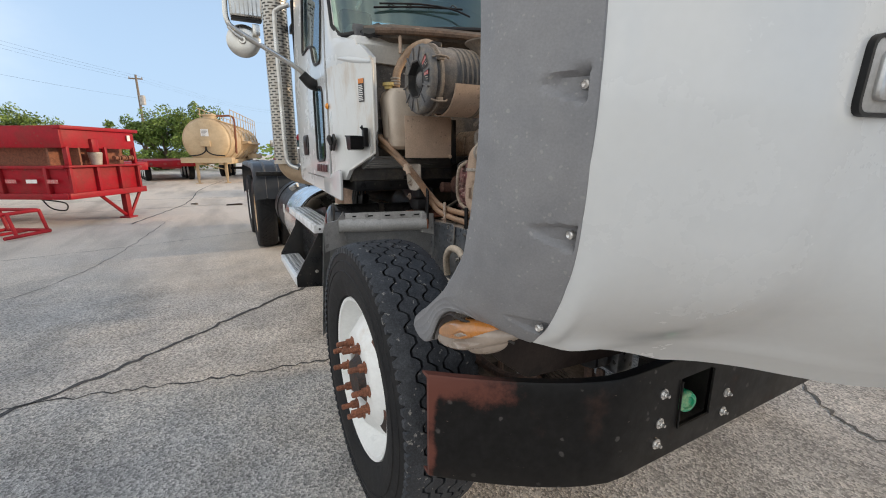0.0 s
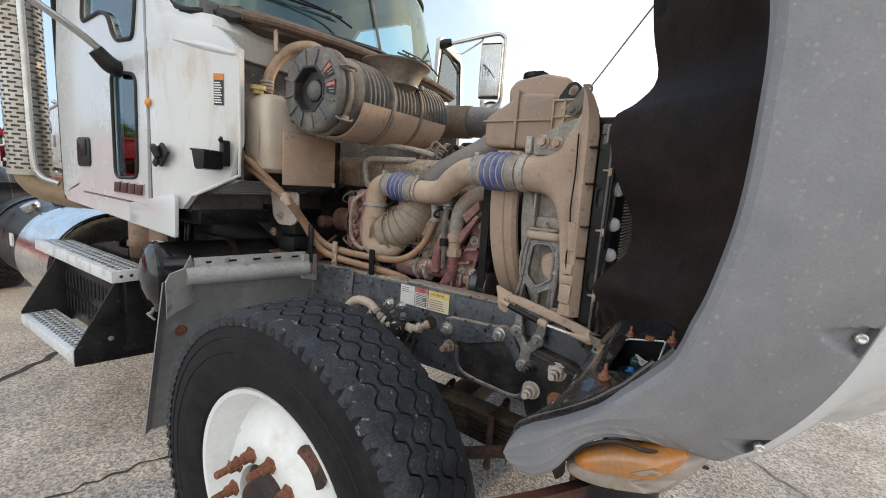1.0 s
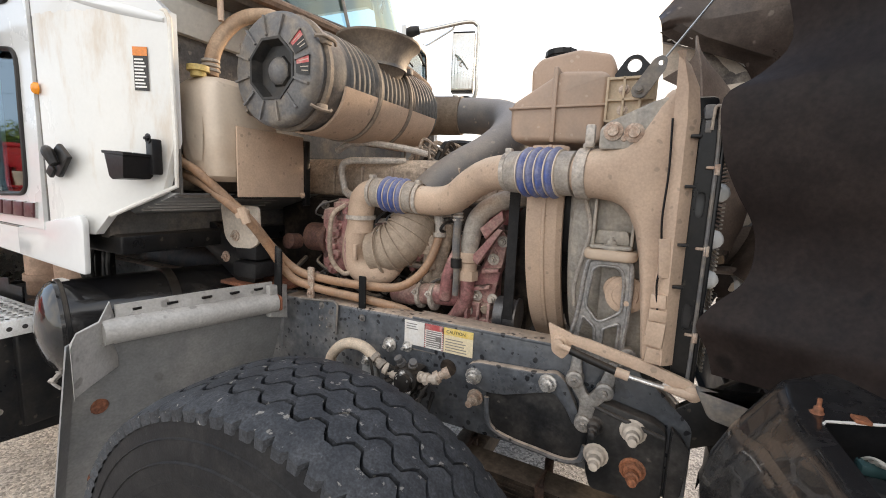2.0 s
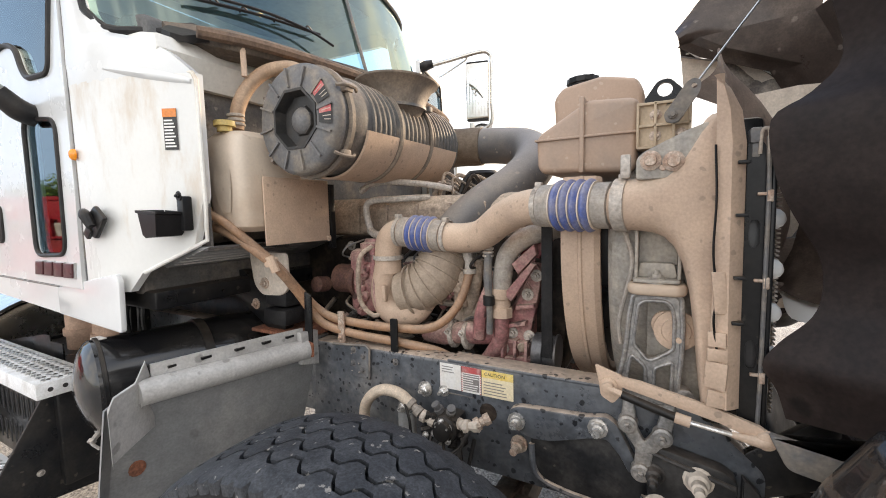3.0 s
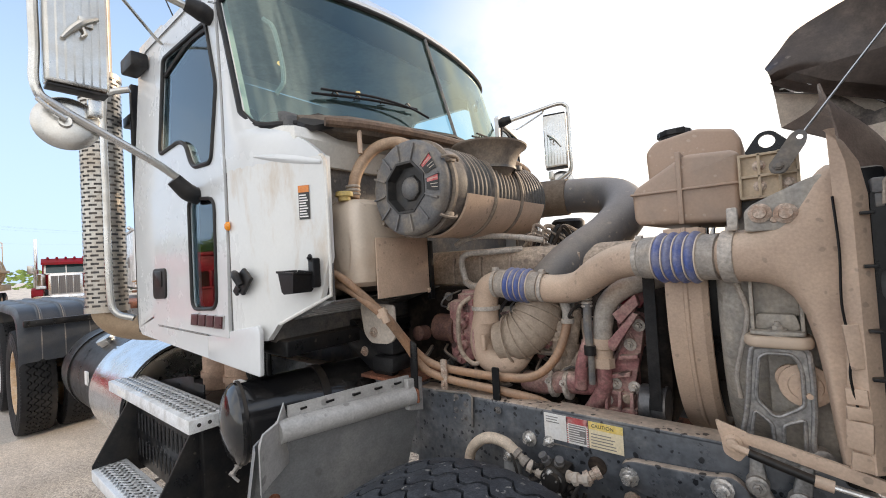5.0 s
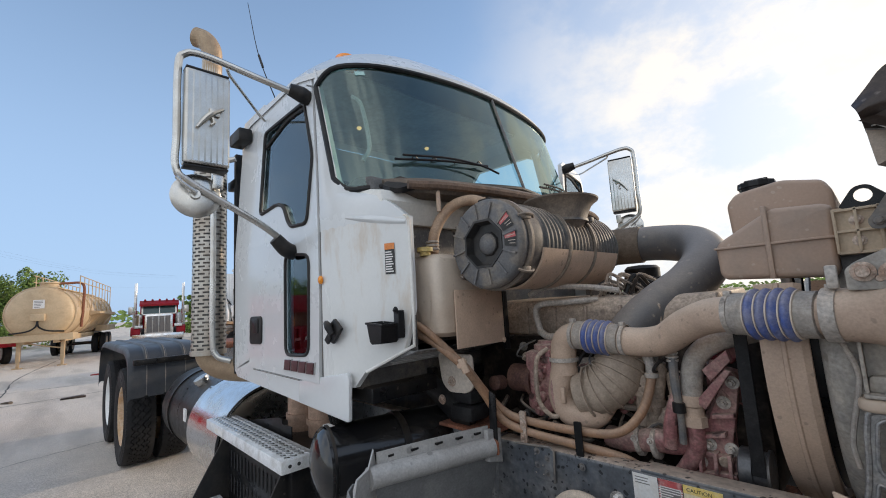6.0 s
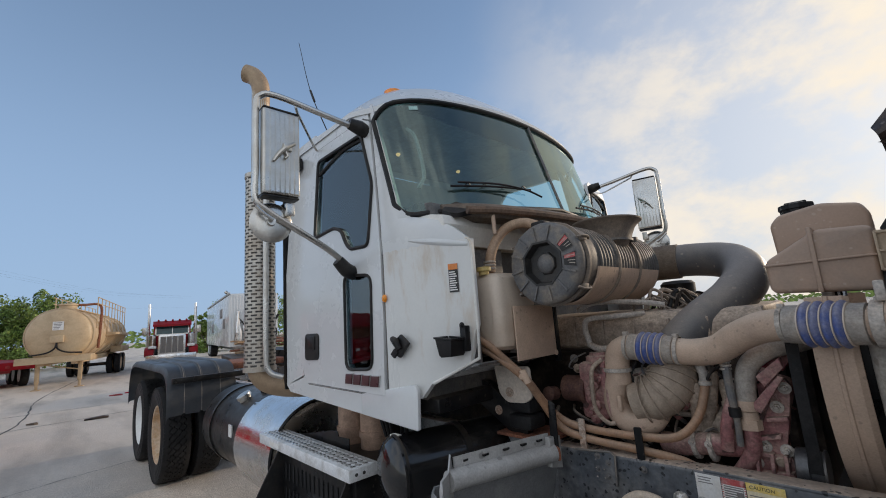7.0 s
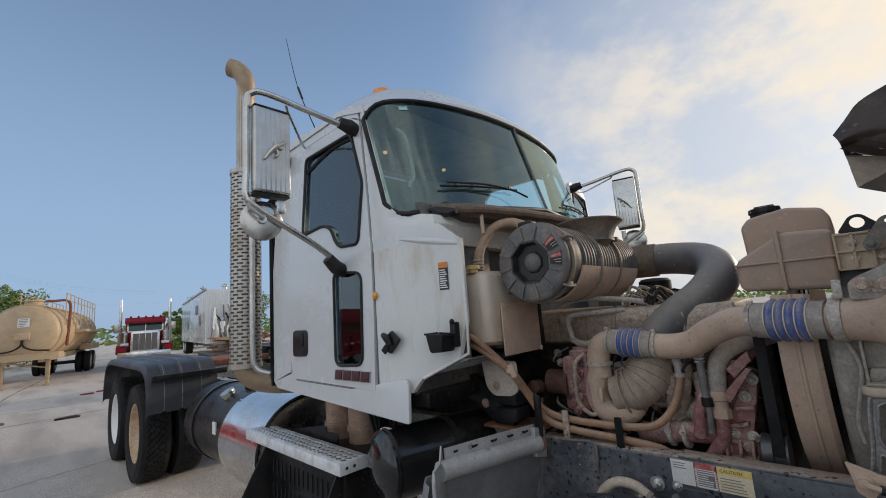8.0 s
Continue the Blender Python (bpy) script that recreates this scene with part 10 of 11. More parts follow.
pieces("strut_pivot", bm, M_DUSTY_TAN, arm)
part("hood_lug", prism(B(), rounded([(0.57, 1.08), (0.68, 1.06), (0.72, 1.10), (0.70, 1.0), (0.60, 1.02)], 0.012), "y", -0.585, -0.565, 0.004), M_CAP, arm)
# added sheet; its near-black fills the opening below the hood with shade
part("hood_dark_sheet", prism(B(), rounded([(-1.0, 1.06), (-1.0, 0.98), (-0.90, 0.90), (-0.45, 0.88), (-0.45, 1.06)], 0.02), "x", 0.705, 0.713, 0.002), M_LINER, hood, "added dark sheet that shades the opening under the hood")
part("hinge_tube", tube(B(), [(0.70, -0.60, 0.98), (0.70, 0.75, 0.98)], 0.025, 14), M_BLACK, hood)
for y in (-0.42, 0.55):
    part("hinge_lug", prism(B(), rounded([(0.55, 0.84), (0.70, 0.92), (0.76, 1.06), (0.68, 1.06), (0.55, 0.95)], 0.02), "y", y - 0.012, y + 0.012, 0.004), M_BLACK, hood)

# ---- the yard behind ----
def placed(name, label, category, x, y, deg, group=""):
    """A thing whose parts are built along its own x axis."""
    ob = thing(name, label, category, group, (x, y, 0))
    ob.rotation_euler = (0, 0, radians(deg))
    return ob


def yard_wheel(parent, x, y, R=0.5, W=0.27, rim=M_RIM, name="wheel"):
    w = part(name, lathe(B(), (x, y - W / 2, R), (0, 1, 0), [(0, R * 0.62), (0.0, R * 0.80), (W * 0.08, R * 0.95), (W * 0.15, R), (W * 0.85, R), (W * 0.92, R * 0.95), (W, R * 0.80), (W, R * 0.62)], 28, False), M_RUBBER, parent)
    part("rim", lathe(B(), (x, y - W / 2, R), (0, 1, 0), [(0.0, R * 0.62), (0.02, R * 0.60), (0.07, R * 0.50), (0.09, R * 0.25), (0.07, R * 0.22), (0.05, 0.01)], 24, True), rim, w)
    part("rim", lathe(B(), (x, y + W / 2, R), (0, -1, 0), [(0.0, R * 0.62), (0.02, R * 0.60), (0.07, R * 0.50), (0.09, R * 0.25), (0.07, R * 0.22), (0.05, 0.01)], 24, True), rim, w)


# red hopper trailer standing on its jack leg; its short face looks at the truck
hop = placed("hopper_trailer", "red steel hopper trailer with ribbed sides and rust", "trailer", -9.0, -4.02, 148.6)
# own axes: x along the short face away from the corner, y along the long side
bm = B()
prism(bm, [(0.0, 1.52), (0.0, 1.90), (1.72, 1.88), (1.72, 1.50)], "y", 0.0, 0.05, 0.006)
prism(bm, [(0.0, 0.62), (0.0, 1.16), (1.72, 1.16), (1.72, 0.66)], "y", 0.02, 0.07, 0.006)
part("end_panel", bm, M_RED, hop, "red steel end panel")
part("ledge", box(B(), (-0.06, -0.10, 1.15), (1.80, 0.40, 1.19), 0.006), M_RED, hop)
part("recess", box(B(), (0.0, 0.32, 1.16), (1.72, 0.36, 1.53), 0.0), M_RUST, hop)
part("bottom_rail", box(B(), (-0.08, -0.04, 0.55), (1.84, 0.14, 0.67), 0.01), M_RED, hop)
for x in (0.02, 0.62, 1.18, 1.68):
    part("rib", prism(B(), [(x - 0.03, 0.66), (x + 0.03, 0.66), (x + 0.03, 1.16), (x - 0.03, 1.16)], "y", -0.05, 0.03, 0.004), M_RED, hop)
for x in (0.05, 0.9, 1.66):
    part("post", box(B(), (x - 0.03, -0.03, 1.19), (x + 0.03, 0.06, 1.54), 0.004), M_RED, hop)
part("top_rail", box(B(), (-0.05, -0.06, 1.86), (1.80, 0.10, 1.93), 0.01), M_RED, hop)
part("bucket", lathe(B(), (0.72, 0.06, 1.19), (0, 0, 1), [(0, 0.09), (0.20, 0.12), (0.21, 0.125), (0.25, 0.12)], 18), M_DUSTY_GREY, hop, "grey bucket on the ledge")
part("exhaust_box", box(B(), (0.56, -0.06, 1.44), (0.72, 0.1, 1.70), 0.02), M_RED, hop)
bm = B()
for x in (1.10, 1.28, 1.46):
    lathe(bm, (x, 0.0, 1.32), (1, 0.1, 0), [(0, 0.045), (0.1, 0.045), (0.1, 0.06), (0.13, 0.06), (0.13, 0.03), (0.17, 0.03)], 12)
part("valve", bm, M_RUST, hop, "rusty valves on the ledge")
part("placard", box(B(), (1.50, -0.035, 1.68), (1.58, -0.03, 1.80)), M_LABEL, hop)
# long side
part("side_panel", box(B(), (-0.04, 0.0, 1.52), (0.02, 7.5, 1.92), 0.006), M_RED, hop)
part("side_panel", prism(B(), [(0.0, 0.62), (-0.03, 1.16), (0.02, 1.16), (0.05, 0.62)], "y", 0.0, 7.5, 0.004), M_RED, hop)
part("side_recess", box(B(), (0.30, 0.0, 1.16), (0.34, 7.5, 1.53), 0.0), M_RUST, hop)
part("side_ledge", box(B(), (-0.08, 0.0, 1.13), (0.34, 7.5, 1.18), 0.006), M_RED, hop)
part("side_rail", box(B(), (-0.10, 0.0, 0.55), (0.06, 7.5, 0.66), 0.008), M_RED, hop)
for k in range(8):
    part("rib", box(B(), (-0.09, 0.35 + k * 0.95, 0.66), (0.0, 0.41 + k * 0.95, 1.14), 0.004), M_RED, hop)
for k in range(9):
    part("reflector", box(B(), (-0.093, 0.15 + k * 0.42, 0.86), (-0.088, 0.37 + k * 0.42, 0.93)), M_LABEL if k % 2 else M_RED_INK, hop)
part("body", box(B(), (0.34, 0.36, 0.62), (1.70, 7.5, 1.84), 0.0), M_RED_DARK, hop)
part("dome", lathe(B(), (0.35, 1.9, 1.90), (0, 0, 1), [(0, 0.22), (0.06, 0.20), (0.12, 0.10), (0.13, 0.01)], 18), M_RED, hop)
bm = box(B(), (1.30, 0.05, 0.03), (1.42, 0.17, 0.60), 0.008)
box(bm, (1.24, -0.01, 0.0), (1.48, 0.23, 0.035), 0.006)
part("jack_leg", bm, M_RED, hop, "red steel jack leg")
for x0, x1 in ((0.72, 1.28), (1.78, 1.44)):
    part("brace", tube(B(), [(x0, 0.10, 0.56), (x1, 0.10, 0.08)], 0.035, 6, smooth=False), M_RED, hop)
part("air_line", tube(B(), [(0.3, 1.0, 0.55), (0.2, 0.7, 0.35), (0.3, 0.5, 0.3), (0.5, 0.7, 0.42), (0.4, 1.1, 0.5)], 0.014, 6), M_BLACK, hop)
for y in (4.6, 5.9):
    yard_wheel(hop, 0.25, y, 0.45, 0.25)
    yard_wheel(hop, 1.45, y, 0.45, 0.25)
# red pipe skid on the ground
skid = placed("pipe_skid", "red welded pipe skid frame lying on the yard", "frame", -8.25, -4.45, 150)
for z, o in ((0.05, 0.0), (0.42, 0.16)):
    part("loop", tube(B(), [(-0.5, 0.0 + o, z), (0.28, 0.0 + o, z), (0.34, 0.06 + o, z), (0.34, 0.9 + o, z), (-0.5, 0.95 + o, z)], 0.03, 8, smooth=False), M_RED, skid)
for x, y in ((0.34, 0.10), (0.34, 0.85), (-0.3, 0.0)):
    part("upright", tube(B(), [(x, y, 0.03), (x, y + 0.1, 0.43)], 0.028, 8), M_RED, skid)
part("cross_pipe", tube(B(), [(-0.5, 0.45, 0.05), (0.34, 0.45, 0.05)], 0.026, 8), M_RED, skid)

# red low-bed trailers with wheels
def lowbed(x, y, deg, L_, label):
    t = placed("lowbed_trailer", label, "trailer", x, y, deg, "red low-bed trailers")
    part("deck", box(B(), (-L_, -1.2, 0.88), (0, 1.2, 1.06), 0.02), M_RED, t)
    part("frame_beam", box(B(), (-L_, -0.45, 0.62), (-0.3, 0.45, 0.88), 0.02), M_RED_DARK, t)
    for yy in (-1.22, 1.22):
        part("side_beam", prism(B(), [(-L_, 0.80), (-L_, 1.08), (0.0, 1.08), (-0.1, 0.86), (-0.8, 0.82), (-L_ + 0.6, 0.82)], "y", yy - 0.03, yy + 0.03, 0.006), M_RED, t)
        for k in range(int(L_ / 0.9)):
            part("rib", box(B(), (-0.6 - k * 0.9, yy - 0.06, 0.83), (-0.54 - k * 0.9, yy + 0.06, 1.06), 0.004), M_RED_DARK, t)
    part("end_beam", box(B(), (-0.06, -1.2, 0.74), (0.02, 1.2, 1.04), 0.01), M_RED, t)
    for k in range(4):
        part("end_lamp", lathe(B(), (0.02, -0.9 + 0.6 * k, 0.88), (1, 0, 0), [(0, 0.07), (0.02, 0.07), (0.03, 0.04)], 14), M_RED_DARK, t)
    for k in range(3):
        for yy in (-1.0, 1.0):
            yard_wheel(t, -1.2 - k * 1.1, yy, 0.47, 0.28)
    return t
lowbed(-19.6, -5.2, 24, 9, "red low-bed trailer with dusty wheels in the yard")
lowbed(-24.6, -3.6, 12, 9, "red low-bed trailer parked beside the tank trailer")

# tan tank trailer
tt = placed("tank_trailer", "dusty tan tank trailer on landing legs with a top rail", "trailer", -21.3, -1.86, -12)
TL = 9.6
bm = B()
rings = []
for sx_, r in ((0.14, 0.02), (0.12, 0.35), (0.07, 0.68), (0.0, 0.90), (-0.10, 0.985), (-0.16, 1.0), (-TL + 0.16, 1.0), (-TL, 0.9), (-TL - 0.12, 0.4), (-TL - 0.14, 0.02)):
    rings.append([(sx_, 0.98 * r * math.cos(a), 2.0 + 0.985 * r * math.sin(a)) for a in [2 * math.pi * j / 40 for j in range(40)]])
loft(bm, rings)
part("tank", bm, M_TANK_TAN, tt, "tan round steel tank")
for k in range(7):
    part("hoop", lathe(B(), (-0.16 - k * 1.5, 0, 2.0), (-1, 0, 0), [(0, 0.99), (0.01, 1.03), (0.07, 1.03), (0.08, 0.99)], 40, False), M_TANK_TAN, tt)
part("subframe", box(box(B(), (-TL, -0.55, 0.88), (-0.1, -0.40, 1.10), 0.01), (-TL, 0.40, 0.88), (-0.1, 0.55, 1.10), 0.01), M_TANK_TAN, tt)
part("front_sill", prism(B(), [(0.06, 0.98), (0.06, 1.22), (-0.8, 1.22), (-0.8, 1.02)], "y", -1.15, 1.0, 0.01), M_TANK_TAN, tt)
part("placard", box(B(), (0.145, -0.16, 2.18), (0.152, 0.16, 2.50)), M_LABEL, tt)
part("placard_print", bar_rows(B(), "x", 0.154, -0.13, 0.13, 2.20, 2.48, 5, 0.4, 6), M_INK_GREY, tt)
part("hose_box", box(B(), (0.12, -0.20, 1.72), (0.26, 0.20, 1.98), 0.02), M_TANK_TAN, tt)
for k in (-1, 1):
    part("hose", tube(B(), [(0.2, 0, 1.72), (0.22, 0.05 * k, 1.5), (0.18, 0.3 * k, 1.35), (0.15, 0.75 * k, 1.30)], 0.03, 8), M_BLACK, tt)
for y in (-0.62, 0.62):
    bm = box(B(), (-0.55, y - 0.06, 0.25), (-0.43, y + 0.06, 1.1), 0.006)
    box(bm, (-0.53, y - 0.04, 0.04), (-0.45, y + 0.04, 0.4), 0.004)
    box(bm, (-0.62, y - 0.13, 0.0), (-0.36, y + 0.13, 0.035), 0.004)
    part("landing_leg", bm, M_TANK_TAN, tt, "tan landing leg")
part("leg_brace", tube(B(), [(-0.49, -0.62, 0.95), (-0.49, 0.62, 0.65)], 0.025, 6), M_TANK_TAN, tt)
for x in (-7.4, -8.65):
    for y in (-0.95, -0.62, 0.62, 0.95):
        yard_wheel(tt, x, y, 0.5, 0.26, M_RIM_TAN)
    part("axle", tube(B(), [(x, -0.9, 0.5), (x, 0.9, 0.5)], 0.06, 10), M_DARK_ENGINE, tt)
part("fender_deck", box(box(B(), (-9.6, -1.15, 1.10), (-6.6, -0.70, 1.40), 0.02), (-9.6, 0.70, 1.10), (-6.6, 1.15, 1.40), 0.02), M_TANK_TAN, tt)
part("side_tray", prism(B(), [(0.80, 1.85), (1.35, 1.95), (1.35, 2.05), (0.90, 2.1)], "x", -7.6, -3.0, 0.006), M_TANK_TAN, tt)
for k in range(6):
    part("tray_bracket", prism(B(), [(0.85, 1.45), (1.30, 1.95), (0.85, 1.95)], "x", -3.3 - k * 0.8, -3.26 - k * 0.8), M_TANK_TAN, tt)
part("walkway", box(B(), (-8.5, -0.30, 2.98), (-0.7, 0.34, 3.02), 0.004), M_TANK_TAN, tt)
for yy in (-0.3, 1.0):
    for z in (3.2, 3.45):
        part("rail", tube(B(), [(-0.7 if yy > 0 else -0.4, yy, z), (-8.5, yy, z)], 0.018, 6, smooth=False), M_TANK_TAN, tt)
for k in range(10):
    part("rail_post", tube(B(), [(-0.7 - k * 0.87, 1.0, 2.2), (-0.7 - k * 0.87, 1.0, 3.45)], 0.018, 6), M_TANK_TAN, tt)
    part("rail_post", tube(B(), [(-0.7 - k * 0.87, -0.3, 3.0), (-0.7 - k * 0.87, -0.3, 3.45)], 0.018, 6), M_TANK_TAN, tt)
part("manhole", lathe(B(), (-1.1, 0, 2.98), (0, 0, 1), [(0, 0.28), (0.18, 0.28), (0.2, 0.32), (0.26, 0.30), (0.28, 0.05)], 20), M_TANK_TAN, tt)
part("vent_pipe", tube(B(), [(-1.4, 0.98, 1.4), (-1.4, 1.02, 2.4), (-1.4, 0.98, 3.15), (-1.3, 0.5, 3.2), (-1.2, 0.1, 3.18)], 0.05, 8), M_RUST, tt, "rusty brown vent pipe")

# red conventional truck facing the camera
rt = placed("red_truck", "red long-nosed truck with chrome grille and twin stacks", "truck", -28.0, 2.98, -9.9)
part("hood", prism(B(), rounded([(-0.66, 0.9), (-0.62, 1.70), (-0.52, 1.80), (0.52, 1.80), (0.62, 1.70), (0.66, 0.9)], 0.06), "x", -1.9, -0.01, 0.03), M_SATIN, rt, "silver-grey bonnet full of sky")
g = part("grille", prism(B(), rounded([(-0.66, 0.75), (-0.66, 1.74), (-0.56, 1.80), (0.56, 1.80), (0.66, 1.74), (0.66, 0.75)], 0.04), "x", 0.0, 0.05, 0.01), M_CHROME, rt, "tall chrome grille surround")
part("grille_mesh", box(B(), (0.05, -0.56, 0.80), (0.056, 0.56, 1.70)), M_INK_GREY, g)
for k in range(5):
    part("grille_bar", box(B(), (0.056, -0.575 + k * 0.28, 0.80), (0.075, -0.545 + k * 0.28, 1.70), 0.004), M_SATIN, g)
for k in range(16):
    part("grille_slat", box(B(), (0.056, -0.52 + k * 0.067, 0.80), (0.064, -0.505 + k * 0.067, 1.70)), M_CAP, g)
part("cab", prism(B(), rounded([(-2.9, 1.0), (-1.85, 1.0), (-1.8, 1.78), (-1.95, 2.45), (-2.9, 2.52)], 0.06), "y", -0.95, 0.95, 0.04), M_RED, rt)
for y0, y1 in ((-0.80, -0.02), (0.02, 0.80)):
    part("windscreen", prism(B(), [(-1.775, 1.86), (-1.885, 2.36), (-1.90, 2.36), (-1.79, 1.86)], "y", y0, y1), M_TRUCK_GLASS, rt, "dark teal windscreen half")
part("screen_frame", prism(B(), [(-1.785, 1.80), (-1.90, 2.42), (-1.915, 2.42), (-1.80, 1.80)], "y", -0.88, 0.88), M_SATIN, rt)
part("visor", prism(B(), [(-1.90, 2.38), (-1.56, 2.30), (-1.56, 2.42), (-1.90, 2.64), (-1.98, 2.64)], "y", -0.98, 0.98, 0.01), M_RED, rt, "red sun visor")
for k in range(5):
    part("roof_lamp", lathe(B(), (-1.92, -0.72 + 0.36 * k, 2.66), (1, 0, 0.2), [(0, 0.06), (0.12, 0.05), (0.14, 0.01)], 10), M_RED, rt)
for y in (-1.12, 1.12):
    st = part("stack", lathe(B(), (-3.0, y * 1.1, 2.1), (0, 0, 1), [(0, 0.075), (1.62, 0.075), (1.66, 0.07)], 16), M_CHROME, rt, "chrome stack")
    part("stack_guard", lathe(B(), (-3.0, y * 1.1, 0.8), (0, 0, 1), [(0, 0.10), (0.01, 0.125), (1.28, 0.125), (1.3, 0.09)], 16), M_SATIN, st)
    part("fender", prism(B(), rounded([(-1.5, 0.75), (-1.3, 1.10), (-0.3, 1.14), (0.0, 1.02), (0.05, 0.72), (-0.12, 0.62), (-0.3, 0.9), (-1.1, 0.9)], 0.05), "y", y * 0.95 - 0.22, y * 0.95 + 0.22, 0.02), M_RED, rt)
    pod = part("lamp_pod", box(B(), (-0.12, y * 0.83 - 0.20, 1.06), (0.06, y * 0.83 + 0.20, 1.22), 0.03), M_CHROME, rt, "chrome lamp pod")
    for q in (-0.09, 0.09):
        part("lamp_glass", box(B(), (0.06, y * 0.83 + q - 0.07, 1.085), (0.068, y * 0.83 + q + 0.07, 1.195), 0.002), M_LABEL, pod)
    part("mirror", box(B(), (-1.9, y * 1.24 - 0.12, 1.85), (-1.84, y * 1.24 + 0.12, 2.30), 0.02), M_SATIN, rt)
    part("air_can", lathe(B(), (-1.65, y * 0.86, 1.10), (0, 0, 1), [(0, 0.1), (0.02, 0.17), (0.7, 0.17), (0.75, 0.12)], 18), M_CHROME, rt)
    yard_wheel(rt, -0.75, y * 0.9, 0.52, 0.30)
    yard_wheel(rt, -5.0, y * 0.9, 0.52, 0.50)
part("bumper", box(B(), (0.10, -1.2, 0.40), (0.16, 1.2, 0.72), 0.02), M_CHROME, rt)
part("chassis", box(B(), (-6.0, -0.45, 0.8), (-1.5, 0.45, 1.05), 0.02), M_BLACK, rt)

# white slab-sided trailer with pipework on its front
wt = placed("white_trailer", "white high-sided trailer with pipework on its front wall", "trailer", -23.85, 6.08, -9.2)
part("box_body", prism(B(), rounded([(-1.24, 0.9), (-1.25, 3.62), (-1.18, 3.74), (1.18, 3.74), (1.25, 3.62), (1.24, 0.9)], 0.03), "x", -14, 0.0, 0.02), M_WHITE, wt)
for k in range(17):
    part("front_rib", box(B(), (0.0, -1.17 + k * 0.143, 1.0), (0.035, -1.11 + k * 0.143, 3.66), 0.008), M_WHITE, wt)
part("roof_edge", box(B(), (-14, -1.28, 3.70), (0.06, -1.20, 3.80), 0.01), M_PANEL_LIGHT, wt)
for k, (x, z) in enumerate(((-4.4, 2.55), (-2.6, 1.9), (-9.5, 1.75))):
    part("side_window", box(B(), (x, -1.27, z), (x + 1.3 - 0.5 * (k > 0), -1.235, z + 0.55), 0.01), M_INK_GREY, wt)
rnd = random.Random(5)
for k in range(16):
    y = -0.95 + 0.13 * k
    z1 = 2.2 + rnd.random() * 0.9
    part("pipe", tube(B(), [(0.14, y, 1.0), (0.2 + rnd.random() * 0.15, y + rnd.uniform(-0.12, 0.12), 1.6), (0.18, y + rnd.uniform(-0.1, 0.1), 2.0), (0.12, y + rnd.uniform(-0.3, 0.3), z1)], rnd.choice((0.03, 0.045, 0.07)), 8), (M_CHROME, M_CAP, M_LABEL, M_BLACK)[k % 4], wt)
for k in range(5):
    part("canister", lathe(B(), (0.22, -0.8 + 0.37 * k, 1.2 + 0.22 * (k % 3)), (0, 0, 1), [(0, 0.08), (0.02, 0.12), (0.55, 0.12), (0.6, 0.06)], 14), (M_SATIN, M_LABEL)[k % 2], wt)
part("roof_vent", lathe(B(), (-0.8, -0.2, 3.72), (0, 0, 1), [(0, 0.12), (0.2, 0.12), (0.22, 0.2), (0.32, 0.17), (0.38, 0.05)], 14), M_SATIN, wt)
part("roof_lamp", lathe(B(), (-0.9, -1.1, 3.72), (-0.4, -0.6, 0.6), [(0, 0.03), (0.2, 0.03), (0.22, 0.09), (0.34, 0.09)], 12), M_SATIN, wt)
part("frame", box(B(), (-14, -0.5, 0.6), (0.6, 0.5, 0.9), 0.02), M_BLACK, wt)
for x in (-11.5, -12.8):
    for y in (-0.95, 0.95):
        yard_wheel(wt, x, y, 0.5, 0.5)
for y in (-0.7, 0.7):
    part("landing_leg", box(B(), (-0.9, y - 0.07, 0.0), (-0.75, y + 0.07, 0.6), 0.01), M_BLACK, wt)
# low flat trailer with brown timber scraps, seen past the stack
ft = placed("flat_trailer", "dark flat trailer loaded with brown timber scraps", "trailer", -13.0, 3.0, -10)
part("deck", box(B(), (-3.2, -1.1, 0.72), (0, 1.1, 0.86), 0.02), M_DARK_ENGINE, ft)
for k in range(34):
    m4 = Matrix.Translation((-0.4 - rnd.random() * 2.2, rnd.uniform(-0.65, 0.65), 0.90 + 0.014 * k)) @ Euler((rnd.uniform(-0.25, 0.25), rnd.uniform(-0.12, 0.12), rnd.uniform(0, 3.1))).to_matrix().to_4x4()
    w_ = rnd.uniform(0.06, 0.16)
    part("board", box(B(), (-0.5, -w_, -0.025), (0.5, w_, 0.025), 0.006, m4), (M_WOOD_POLE, M_TIMBER, M_RUST)[k % 3], ft)
for x in (-1.0, -2.2):
    for y in (-0.9, 0.9):
        yard_wheel(ft, x, y, 0.36, 0.25)
# red pickup and low trucks far beyond the engine
pk = placed("pickup", "faded red pickup far across the yard", "car", -7.0, 24.5, 10)
part("body", prism(B(), rounded([(-2.6, 0.5), (-2.6, 1.15), (-0.6, 1.18), (-0.3, 1.8), (1.0, 1.82), (1.5, 1.2), (2.5, 1.1), (2.6, 0.5)], 0.1), "y", -0.95, 0.95, 0.04), M_RED, pk)
part("glass", prism(B(), [(-0.2, 1.25), (0.0, 1.72), (0.9, 1.74), (1.3, 1.25)], "y", -0.965, 0.965), M_GLASS_DARK, pk)
for x in (-1.7, 1.7):
    for y in (-0.85, 0.85):
        yard_wheel(pk, x, y, 0.4, 0.25)

